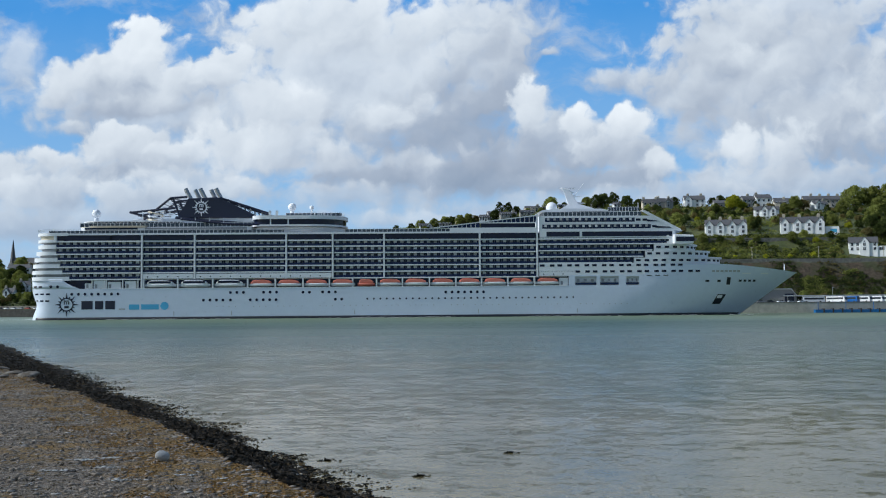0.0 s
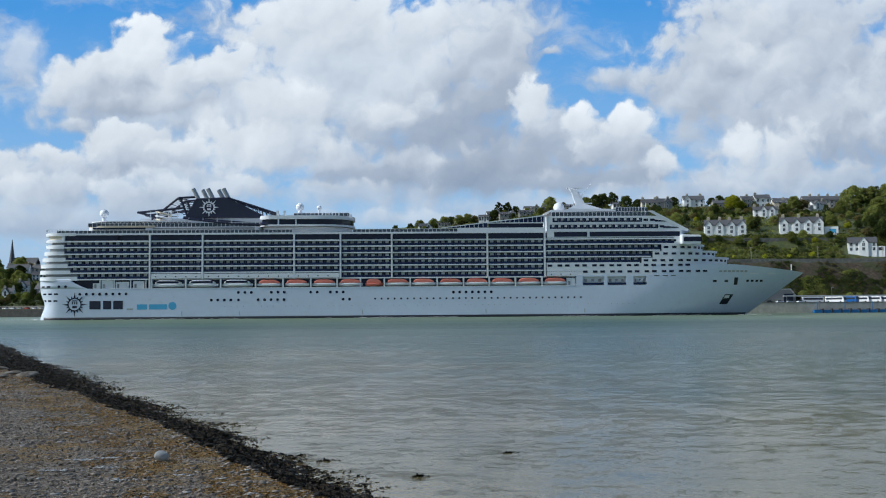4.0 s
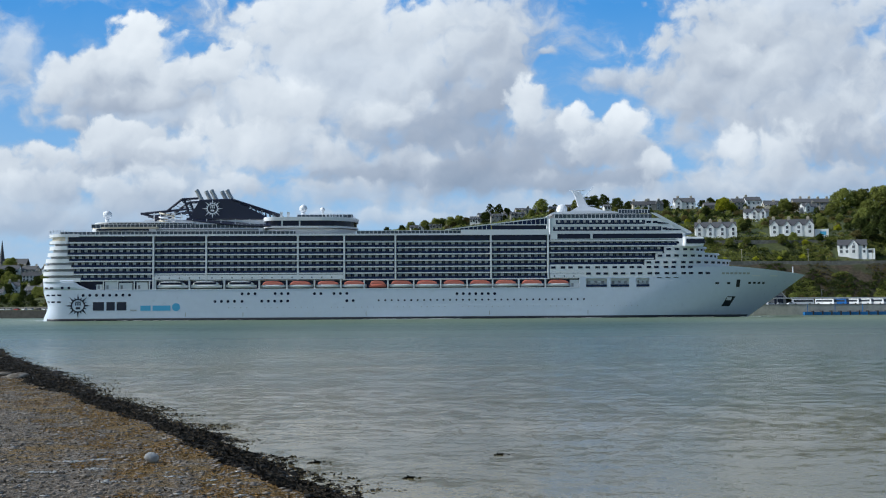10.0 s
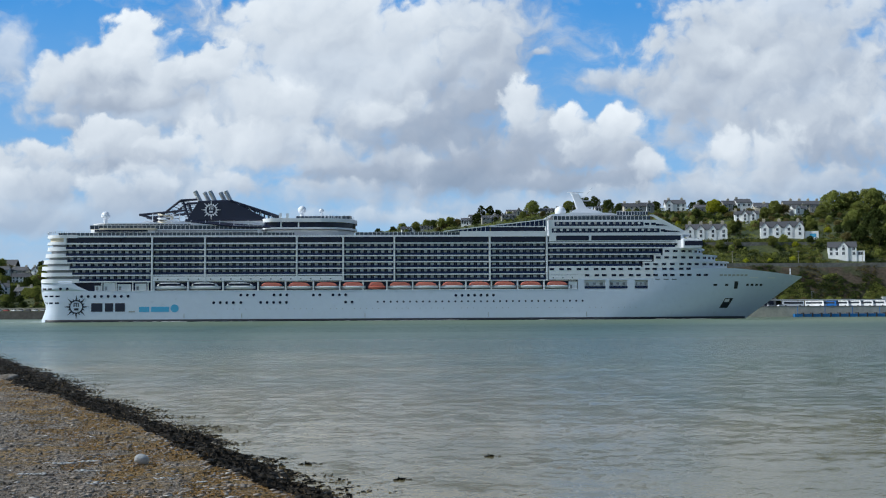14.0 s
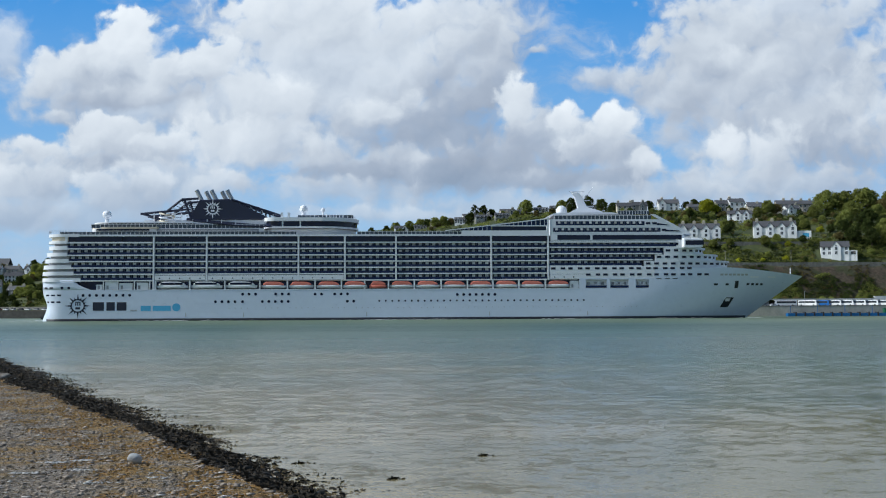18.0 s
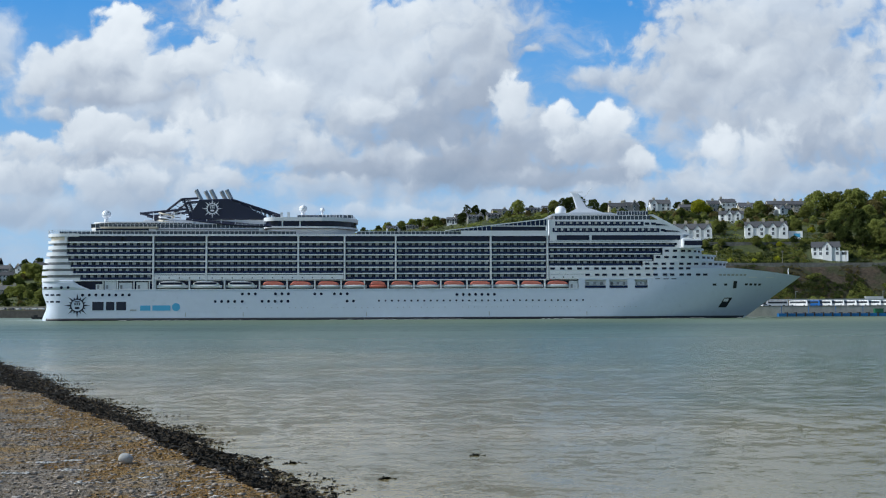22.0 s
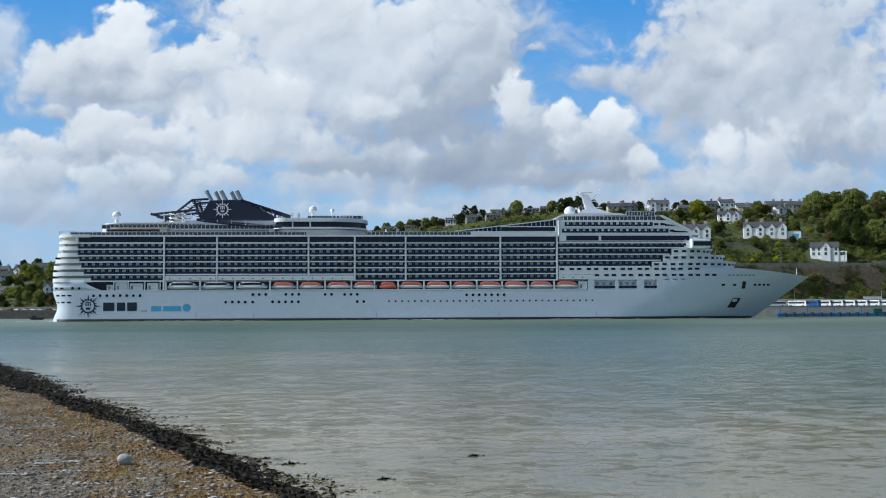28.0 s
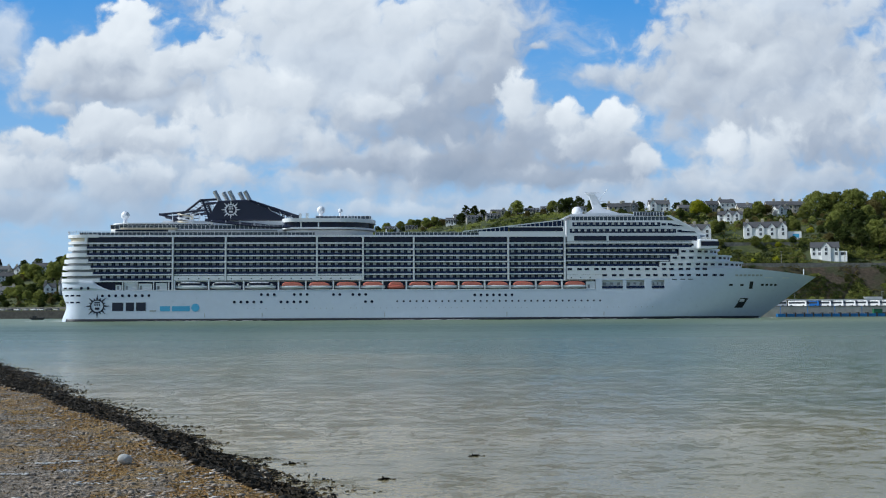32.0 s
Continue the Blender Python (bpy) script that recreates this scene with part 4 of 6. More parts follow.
for side in (-7.3, 7.3):
    for i in range(11):
        k = i / 10
        bm = B()
        tube(bm, (-86.5 + 17.5 * k, side, 51.9 - 6.2 * k), (-84.0 + 14.5 * k, side, 49.6 - 5.4 * k), 0.16, 0.16, 6)
        part("funnel_rung", bm, M_STEEL if i % 3 == 0 else M_NAVY, FUNNEL)
    for i in range(9):
        k = i / 8
        bm = B()
        tube(bm, (-110.2 - 11.0 * k, side, 52.0 - 8.4 * k), (-107.6 - 7.0 * k, side, 49.8 - 5.4 * k), 0.16, 0.16, 6)
        part("funnel_rung", bm, M_SHIPWHITE if i % 2 else M_NAVY, FUNNEL)


def emblem(bm, cx, cz, r, at, thick):
    """A star of thin rays round a ring, on the side at y = at."""
    rays = 16
    for i in range(rays):
        a = 2 * math.pi * i / rays
        long = r if i % 2 == 0 else r * 0.72
        half = 0.16
        pts = [(cx + r * 0.52 * math.sin(a - half), cz + r * 0.52 * math.cos(a - half)), (cx + long * math.sin(a), cz + long * math.cos(a)),
               (cx + r * 0.52 * math.sin(a + half), cz + r * 0.52 * math.cos(a + half))]
        slab_side(bm, pts, at, at + thick)
    n = 24
    for i in range(n):
        a, b = 2 * math.pi * i / n, 2 * math.pi * (i + 1) / n
        slab_side(bm, [(cx + k * r * math.sin(t), cz + k * r * math.cos(t)) for k, t in ((0.46, a), (0.46, b), (0.56, b), (0.56, a))], at, at + thick)
    for dx, dz, w, h in ((-0.17, 0.12, 0.09, 0.2), (0, 0.12, 0.09, 0.2), (0.17, 0.12, 0.09, 0.2), (0, 0.3, 0.42, 0.08), (0, -0.2, 0.36, 0.18)):
        slab_side(bm, [(cx + (dx - w / 2) * r, cz + (dz - h / 2) * r), (cx + (dx + w / 2) * r, cz + (dz - h / 2) * r),
                       (cx + (dx + w / 2) * r, cz + (dz + h / 2) * r), (cx + (dx - w / 2) * r, cz + (dz + h / 2) * r)], at, at + thick)


bm = B()
emblem(bm, -96.9, 48.4, 4.3, -7.62, 0.14)
part("star_emblem", bm, M_SHIPWHITE, FUNNEL, "white star emblem")
bm = B()
emblem(bm, -150.3, 6.4, 5.2, -SIDE - 0.06, 0.5)
for v in bm.verts:
    v.co.y += SIDE - breadth(v.co.x, v.co.z)
part("star_emblem", bm, M_NAVY, HULL, "dark star emblem")
# lettering as plain bars
for x0, x1 in ((-144.2, -139.6), (-138.6, -135.2), (-134.4, -130.4)):
    part("dark_bar", made_box(x0, x1, -SIDE - 0.04, -SIDE + 0.2, 4.3, 7.9), M_NAVY, HULL)
part("dark_bar", made_box(-128.8, -126.2, -SIDE - 0.04, -SIDE + 0.2, 4.0, 4.6), M_STEEL, HULL)
for x0, x1 in ((-124.6, -120.4), (-119.6, -112.2)):
    part("blue_bar", made_box(x0, x1, -SIDE - 0.04, -SIDE + 0.2, 4.1, 6.3), M_SKYBLUE, HULL)
bm = B()
tube(bm, (-109.9, -SIDE - 0.04, 5.6), (-109.9, -SIDE + 0.2, 5.6), 1.7, n=20)
part("blue_disc", bm, M_SKYBLUE, HULL)

# portholes
bm = B()
tube(bm, (0, -0.05, 0), (0, 0.3, 0), 0.62, n=12)
port_me = mesh_of("porthole", bm, M_RIBBON)
bm = B()
tube(bm, (0, -0.05, 0), (0, 0.3, 0), 0.42, n=10)
small_port_me = mesh_of("porthole", bm, M_RIBBON)


def portholes(x, z, count, me, step=2.72):
    for i in range(count):
        ob = part("porthole", me, None, HULL)
        ob.location = (x + i * step, -breadth(x + i * step, z), z)


for x, z, count in ((-148.2, 10.8, 8), (-156.8, 14.0, 2), (-93.7, 7.9, 4), (-82.4, 7.9, 1), (-74.1, 7.9, 5), (-82.4, 11.1, 3), (-68.5, 11.1, 3), (-51.9, 11.0, 2),
                    (-43.6, 11.0, 3), (-38.2, 7.9, 2), (9.0, 10.6, 7)):
    portholes(x, z, count, port_me)
for x, z, count in ((-24.6, 8.0, 14), (14.3, 8.0, 19)):
    portholes(x, z, count, small_port_me, 2.78)
# mooring openings: dark plates put on for the shade inside
for x, z, count in ((-164.0, 14.0, 2), (-163.2, 10.9, 3), (-163.4, 8.0, 3)):
    for i in range(count):
        bm = B()
        skin(bm, x + i * 2.6 - 0.85, x + i * 2.6 + 0.85, z - 0.35, z + 0.35, 3, 1, 0.03, thick=0.2)
        part("mooring_opening", bm, M_RIBBON, HULL)

# fittings on the after mooring deck
for x0, x1, z1 in ((-143.0, -140.6, 15.4), (-139.4, -134.6, 16.6), (-133.6, -128.2, 16.0), (-126.4, -121.8, 16.2), (58.4, 62.2, 16.4)):
    block = part("deck_locker", made_box(x0, x1, -18.5, -16.6, 13.1, z1), M_SHIPWHITE, SHIP)
    part("locker_door", made_box(x0 + 0.6, x0 + 1.5, -18.55, -18.4, 13.4, 15.0), M_SHIPGREY, block)
for x in (-140.0, -134.1, -127.3, -121.0):
    part("deck_post", made_box(x - 0.2, x + 0.2, -18.9, -18.5, 13.1, 17.0), M_SHIPWHITE, SHIP)

# lifeboats and davits
bm = B()
n, secs = 9, []
for i in range(n + 1):
    s = -1 + 2 * i / n
    w = 1.9 * (1 - abs(s) ** 3) ** 0.5 + 0.02
    secs.append([bm.verts.new((4.7 * s + (0.25 * s if j < 2 else 0), yy * w, zz)) for j, (yy, zz) in enumerate(((-1, 1.5), (-0.85, 0.5), (0, 0.0 + 0.25 * abs(s) ** 3), (0.85, 0.5), (1, 1.5)))])
for i in range(n):
    for j in range(4):
        bm.faces.new((secs[i][j], secs[i + 1][j], secs[i + 1][j + 1], secs[i][j + 1]))
    bm.faces.new((secs[i][4], secs[i + 1][4], secs[i + 1][0], secs[i][0]))
boat_hull_me = mesh_of("boat_hull", bm, M_SHIPWHITE, True)
bm = B()
slab_side(bm, [(-4.3, 1.5), (4.3, 1.5), (3.9, 2.3), (2.6, 2.85), (1.2, 3.05), (-2.8, 3.05), (-3.8, 2.5)], -1.75, 1.75)
bmesh.ops.bevel(bm, geom=bm.edges[:], offset=0.35, segments=2, affect="EDGES", profile=0.5)
canopy_me = mesh_of("boat_canopy", bm, M_ORANGE)
tender_me = canopy_me.copy()
tender_me.materials.clear()
tender_me.materials.append(M_SHIPWHITE)
strip_me = mesh_of("boat_windows", made_box(-3.6, 3.4, -1.80, -1.6, 1.75, 2.6), M_RIBBON)
davit_me = mesh_of("davit", made_box(-0.3, 0.3, -2.25, 0.4, 0, 4.0), M_SHIPWHITE)
for i, x in enumerate((-111.8, -97.6, -83.0, -69.5, -57.9, -46.2, -35.0, -25.1, -14.9, -3.8, 7.8, 19.2, 30.3, 41.7, 53.3)):
    tender, rescue = i < 3, i == 7
    boat = part("lifeboat", boat_hull_me, None, SHIP, "white enclosed tender hung in davits" if tender else "lifeboat with a bright orange canopy hung in davits")
    boat.location = (x, -17.35, 13.35)
    boat.scale = (1.34, 1, 1.05) if tender else ((0.75, 1, 1.0) if rescue else (1.06, 1, 1))
    part("canopy", tender_me if tender else canopy_me, None, boat)
    if tender:
        part("window_strip", strip_me, None, boat)
    if rescue:
        boat.data = boat_hull_me.copy()
        boat.data.materials.clear()
        boat.data.materials.append(M_ORANGE)
    for dx in (-6.9, ) if tender else (-5.75,):
        arm = part("davit", davit_me, None, SHIP)
        arm.location = (x + dx, -16.7, 13.1)

# forward house: decks that step back over the bow, with windows
def nose(x0, front, half, flat, n=14):
    """A plan outline with an elliptic front; flat is where the sides begin to curve."""
    pts = [(x0, half), (x0, -half)]
    for i in range(2 * n + 1):
        a = radians(-90 + 180 * i / (2 * n))
        pts.append((flat + (front - flat) * math.cos(a), half * math.sin(a)))
    return pts


def slope(bm, low, high, z0, z1):
    a = [bm.verts.new((x, y, z0)) for x, y in low]
    b = [bm.verts.new((x, y, z1)) for x, y in high]
    bm.faces.new(a[::-1])
    bm.faces.new(b)
    for i in range(len(a)):
        j = (i + 1) % len(a)
        bm.faces.new((a[i], a[j], b[j], b[i]))


def panes_round(x0, front, half, flat, z0, z1, wide, step, until=1.0, at=0.05):
    """Windows along the starboard side and round the front."""
    way, pts = 0.0, []
    run = [(x0 + k * 0.25, -half) for k in range(int((flat - x0) / 0.25))] + [(flat + (front - flat) * math.cos(radians(a)), half * math.sin(radians(a))) for a in range(-90, -20)]
    last, due = run[0], 0.6
    for p, q in zip(run, run[1:]):
        d = math.hypot(q[0] - p[0], q[1] - p[1])
        way += d
        if way >= due and q[0] < x0 + (front - x0) * until:
            due += step
            ang = math.atan2(q[1] - p[1], q[0] - p[0])
            ob = part("cabin_window", window_mesh(wide, z1 - z0), None, SHIP)
            ob.matrix_basis = Matrix.LocRotScale((q[0], q[1], z0), Euler((0, 0, ang)), None)


WINDOWS = {}


def window_mesh(wide, high):
    key = round(wide, 2), round(high, 2)
    if key not in WINDOWS:
        WINDOWS[key] = mesh_of("cabin_window", made_box(-wide / 2, wide / 2, -0.05, 0.3, 0, high), M_RIBBON)
    return WINDOWS[key]


for z0, z1, x0, front, flat in ((22.0, 24.9, 91.5, 134.5, 104), (24.9, 27.7, 96.5, 129.0, 104), (27.7, 30.6, 100.5, 123.0, 104), (30.6, 34.2, 110.8, 117.3, 106)):
    bm = B()
    prism(bm, nose(x0, front, SIDE - 0.01, min(flat, front - 8) if z0 < 31 else 110.9), z0, z1)
    deck = part("forward_deck_house", bm, M_SHIPWHITE, SHIP)
    bm = B()
    prism(bm, nose(flat, front + 0.9, SIDE + 0.02, flat + 1), z1 - 0.25, z1 + 0.35)
    part("parapet", bm, M_SHIPWHITE, SHIP)
    if z0 < 31:
        panes_round(x0 + 1, front, SIDE, flat, z0 + 1.3, z0 + 2.25, 2.0, 3.8)
bm = B()
prism(bm, nose(50, 112.5, SIDE - 0.02, 109), 33.8, 36.95)
part("forward_deck_house", bm, M_SHIPWHITE, SHIP)
for z0, z1, f0, f1 in ((37.0, 39.9, 115.6, 110.6), (39.9, 42.8, 110.3, 104.6), (42.8, 43.4, 104.4, 103.4)):
    bm = B()
    slope(bm, nose(50, f0, SIDE - 0.15, f0 - 4), nose(50, f1, SIDE - 0.15, f1 - 4), z0, z1)
    part("forward_deck_house", bm, M_SHIPWHITE, SHIP)
bm = B()
slope(bm, nose(52, 99.4, 15.5, 88), nose(52, 93.5, 15.0, 84), 43.4, 45.9)
part("sun_deck_house", bm, M_SHIPGREY, SHIP)
for x0, x1, z0, z1 in ((97.0, 102.8, 40.9, 41.9), (100.5, 109.0, 38.1, 39.0)):
    bm = B()
    slab_side(bm, [(x0, z1), (x0 + 0.6, z0), (x1, z0), (x1 - 1.5, z0 + 0.45)], -SIDE + 0.08, -SIDE + 0.5)
    part("raked_window", bm, M_RIBBON, SHIP)


def pane(name, x0, x1, z0, z1, at=-SIDE):
    part(name, made_box(x0, x1, at - 0.04, at + 0.3, z0, z1), M_RIBBON, SHIP)


for z in (21.25, 18.55):
    for k in range(17 if z > 20 else 15):
        x = (51.0 if z > 20 else 66.5) + k * 3.8 + (0.5 if k % 2 else 0.0)
        if x > 126:
            continue
        ob = part("cabin_window", window_mesh(2.0, 0.95), None, SHIP)
        e = breadth(x + 0.5, z + 0.5) - breadth(x - 0.5, z + 0.5)
        ob.matrix_basis = Matrix.LocRotScale((x, -breadth(x, z + 0.5), z), Euler((0, 0, math.atan2(-e, 1.0))), None)
part("white_band", made_box(49.6, 96.2, -SIDE, -17, 19.3, 22.6), M_SHIPWHITE, SHIP)
part("white_band", made_box(66.0, 96.2, -SIDE, -17, 17.6, 19.3), M_SHIPWHITE, SHIP)
pane("ribbon_window", 53, 67.5, 34.2, 36.3, -SIDE + 0.02)
pane("ribbon_window", 68.6, 108.5, 34.2, 36.3, -SIDE + 0.02)
for z, a, n in ((41.0, 52.4, 14), (38.1, 51.2, 17)):
    # dark strip on the wall, put there for the shade of balcony recesses
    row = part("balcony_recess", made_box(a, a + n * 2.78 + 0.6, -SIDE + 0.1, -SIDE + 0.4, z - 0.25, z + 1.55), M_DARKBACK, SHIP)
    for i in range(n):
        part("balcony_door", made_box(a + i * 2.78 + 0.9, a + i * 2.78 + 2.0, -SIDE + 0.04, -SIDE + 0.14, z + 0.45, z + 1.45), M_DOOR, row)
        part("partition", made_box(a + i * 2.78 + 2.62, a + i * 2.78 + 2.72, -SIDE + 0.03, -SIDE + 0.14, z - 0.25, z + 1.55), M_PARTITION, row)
    part("deck_line", made_box(50, a + n * 2.78 + 2, -SIDE - 0.02, -SIDE + 0.3, z - 0.75, z - 0.4), M_SHIPWHITE, SHIP)
    for k in range(3):
        pane("cabin_window", a + n * 2.78 + 1.2 + k * 2.9, a + n * 2.78 + 3.2 + k * 2.9, z + 0.2, z + 1.2, -SIDE + 0.13) if a + n * 2.78 + 3.2 + k * 2.9 < (99 if z > 40 else 104) else None
# roof over the forward house, its windscreen and the sloping side screen
bm = B()
slab_side(bm, [(50, 45.4), (52, 46.3), (64, 46.9), (78, 46.8), (81, 46.2), (81, 45.9)], -15.4, 15.4)
part("forward_roof", bm, M_SHIPWHITE, SHIP)
railing(52, 95, -SIDE + 0.6, 43.4, 45.2)
railing(81, 95, -14.6, 45.9, 47.6, 1.3)
bm = B()
tube(bm, (94.6, -14.0, 44.0), (94.6, -14.0, 49.6), 0.22, 0.14)
part("signal_pole", bm, M_SHIPWHITE, SHIP)
# white raking edge down to the bridge
bm = B()
slab_side(bm, [(94.5, 45.4), (96.6, 45.4), (112.4, 37.2), (112.4, 36.4), (110.4, 36.6)], -SIDE - 0.03, -SIDE + 0.6)
part("raking_edge", bm, M_SHIPWHITE, SHIP, "white raking edge of the forward decks")
part("screen_band", made_box(11, 48.6, -SIDE - 0.02, -SIDE + 0.3, 36.7, 38.3), M_SHIPWHITE, SHIP)
part("ribbon_window", made_box(24.4, 48.2, -SIDE + 0.04, -SIDE + 0.3, 38.3, 40.2), M_RIBBON, SHIP)
part("screen_rail", made_box(23.8, 48.6, -SIDE - 0.05, -SIDE + 0.25, 40.2, 40.6), M_SHIPWHITE, SHIP)
bm = B()
slab_side(bm, [(6, 38.3), (24, 38.3), (24, 40.6), (48.5, 40.6), (48.5, 43.4), (6, 38.5)], -SIDE + 0.1, -SIDE + 0.22)
SCREEN = part("sloping_screen", bm, M_RAILGLASS, SHIP, "raking glazed screen")
bm = B()
slab_side(bm, [(4, 38.2), (48.7, 43.3), (48.7, 43.75), (4, 38.55)], -SIDE - 0.1, -SIDE + 0.5)
part("sloping_beam", bm, M_SHIPWHITE, SCREEN)
for k in range(22):
    x = 6.5 + k * 1.95
    part("screen_post", made_box(x - 0.1, x + 0.1, -SIDE, -SIDE + 0.3, 38.3 if x < 24 else 40.6, 38.4 + (x - 4) * 0.1135), M_SHIPWHITE, SCREEN)

# round observation lounge amidships
for z0, z1, grow, m in ((36.5, 39.4, 0.0, M_SHIPWHITE), (39.4, 40.2, 1.2, M_SHIPWHITE), (40.2, 42.5, 0.6, M_RIBBON), (42.5, 44.1, 1.3, M_SHIPWHITE)):
    bm = B()
    prism(bm, rounded(-73 - grow, -35.2 + grow, 15 + grow, 5, 15), z0, z1)
    part("observation_lounge", bm, m, SHIP)
for x in (-66, -58.5):
    part("lounge_mullion", made_box(x - 0.3, x + 0.3, -15.75, -15.5, 40.2, 42.5), M_SHIPWHITE, SHIP)

# bridge wing
bm = B()
slab_side(bm, [(108.6, 30.6), (111, 30.2), (117.2, 30.6), (117.4, 34.5), (108.6, 34.8)], -22.0, 22.0)
bmesh.ops.bevel(bm, geom=bm.edges[:], offset=0.5, segments=2, affect="EDGES", profile=0.5)
WING = part("bridge", bm, M_SHIPWHITE, SHIP, "navigating bridge with overhanging wings")
part("bridge_window", made_box(109.4, 117.6, -22.06, -19.0, 31.7, 33.7), M_RIBBON, WING)

# mast
bm = B()
slab_side(bm, [(66.0, 47.4), (71.5, 47.4), (66.2, 57.0), (62.2, 57.6), (64.0, 55.6)], -0.9, 0.9)
bmesh.ops.bevel(bm, geom=bm.edges[:], offset=0.25, segments=2, affect="EDGES", profile=0.5)
MAST = part("mast", bm, M_SHIPWHITE, SHIP, "raked white radar mast")
for x, z, l in ((68.5, 53.5, 5.2), (70.5, 50.6, 5.0), (65, 57.4, 7.0), (66, 55.4, 4.0)):
    part("radar_scanner", made_box(x - l / 2, x + l / 2, -0.3, 0.3, z, z + 0.3), M_SHIPWHITE, MAST)
bm = B()
tube(bm, (68.2, 0, 54), (72.6, 0, 59.6), 0.14, 0.08)
part("antenna", bm, M_SHIPWHITE, MAST)
bm = B()
slab_side(bm, [(59, 46.6), (79, 46.8), (76.5, 48.2), (72.5, 49.4), (69, 50.4), (65.5, 50.2), (63, 48.8)], -3, 3)
part("mast_house", bm, M_SHIPWHITE, MAST)
bm = B()
tube(bm, (165.0, 0, 18), (165.0, 0, 22.4), 0.3, 0.2)
part("jackstaff", bm, M_SHIPWHITE, SHIP)

# openings in the bow: dark plates on the skin imitate their inner shade
bm = B()
skin(bm, 127.6, 131.8, 4.6, 8.9, 6, 5, 0.04, thick=0.3, slope=0.55)
POCKET = part("anchor_pocket", bm, M_BOOT, HULL, "dark anchor recess")
bm = B()
skin(bm, 129.6, 132.0, 7.2, 8.5, 4, 2, 0.25, thick=0.3, slope=0.3)
part("anchor", bm, M_SHIPWHITE, POCKET)
for x0, x1, z0, z1 in ((133.6, 135.4, 13.0, 16.2), (123.4, 125.2, 14.2, 15.1), (129.0, 130.6, 14.2, 15.1), (139.6, 141.0, 14.3, 15.2), (142.0, 143.4, 14.3, 15.2), (144.4, 145.8, 14.3, 15.2), (146.8, 148.2, 14.3, 15.2),
                       (96.8, 99.0, 17.0, 17.35), (100.6, 102.8, 17.0, 17.35), (104.2, 106.4, 17.0, 17.35)):
    bm = B()
    skin(bm, x0, x1, z0, z1, 3, 2, 0.05, thick=0.3)
    part("bow_opening", bm, M_BOOT, HULL)
# white plates stand in for bow openings with bright sky behind
for x0, x1, z in ((140.8, 145.2, 17.6), (150.2, 154.4, 17.6)):
    bm = B()
    skin(bm, x0, x1, z, z + 0.6, 5, 1, 0.06, thick=0.3)
    part("fairlead_plate", bm, M_SHIPWHITE, HULL)
for i in range(7):
    bm = B()
    skin(bm, 126.2 + i * 2.0, 127.6 + i * 2.0, 18.5, 19.3, 2, 1, 0.04, thick=0.2)
    part("dark_bar", bm, M_STEEL, HULL)

# water slide, masts and gear round the after pool
def pipe(name, points, r, material, parent, label=""):
    bm = B()
    for p, q in zip(points, points[1:]):
        tube(bm, p, q, r, r, 8)
    return part(name, bm, material, parent, label)


for k, (m, dz) in enumerate(((M_SHIPWHITE, 0.0), (M_CREAM, 1.2))):
    pts = [(-116 + 3.2 * math.cos(a * 0.7 + k), -9 + 3.2 * math.sin(a * 0.7 + k), 46.2 + dz - a * 0.36) for a in range(18)]
    pipe("water_slide", pts, 0.32, m, SHIP, "coiled water slide tube")
for x in (-121.5, -118.8, -112.6, -110.0, -113.8):
    part("slide_post", made_box(x - 0.18, x + 0.18, -9.2, -8.8, 39.2, 46.4), M_SHIPWHITE, SHIP)
for x in (-104, -98, -92, -86, -80):
    part("deck_light_mast", made_box(x - 0.15, x + 0.15, -15.3, -15.0, 39.2, 43.2), M_SHIPWHITE, SHIP)
bm = B()
prism(bm, rounded(-147.6, -118, 16.3, 9, 1, 14), 38.95, 39.75)
part("pool_deck_edge", bm, M_CREAM, SHIP, "cream curved deck edge")
pts = [(-104.0, -15.6, 42.6), (-98, -15.8, 41.9), (-92, -16, 41.2), (-86, -16.0, 40.6), (-80, -16.0, 40.2), (-74, -15.9, 40.0), (-68, -15.6, 40.3)]
pipe("long_slide", pts, 0.35, M_NAVY, SHIP, "long dark slide tube")
for x in (-66, -63):
    part("lounge_flank", made_box(x - 0.9, x + 0.2, -15.4, -15.0, 43.9, 46.2), M_SHIPWHITE, SHIP)
bm = B()
prism(bm, rounded(-70, -38, 11.5, 4, 11), 44.1, 44.5)
part("lounge_roof_deck", bm, M_SHIPWHITE, SHIP)
for i in range(14):
    a = radians(-90 + 6.4 * i)
    part("rail_stanchion", made_box(-0.15, 0.15, -0.15, 0.15, 44.1, 45.7), M_SHIPWHITE, SHIP).location = (-49 + 13.6 * math.cos(a), 13.6 * math.sin(a), 0)
# braces in the promenade openings
for x0, x1 in ((65.3, 74.6), (76.2, 84.4), (87.6, 93.4)):
    for s in (0, 1):
        bm = B()
        tube(bm, (x0 + 0.6 if s else x1 - 0.6, -18.3, 16.7), ((x0 + x1) / 2, -18.3, 14.6), 0.14, 0.14, 6)
        part("promenade_brace", bm, M_SHIPWHITE, SHIP)
# small draught and thruster marks and hull lights low on the side
for x in (-106, -82, -30, 23, 66):
    part("draught_mark", made_box(x - 0.15, x + 0.15, -SIDE - 0.04, -SIDE + 0.1, 1.4, 3.2), M_STEEL, HULL)
for i in range(70):
    x = -88 + i * 2.55
    if i % 11 in (4, 5, 9):
        continue
    part("hull_light", made_box(x - 0.16, x + 0.16, -SIDE - 0.03, -SIDE + 0.1, 5.0, 5.3), M_STEEL, HULL)

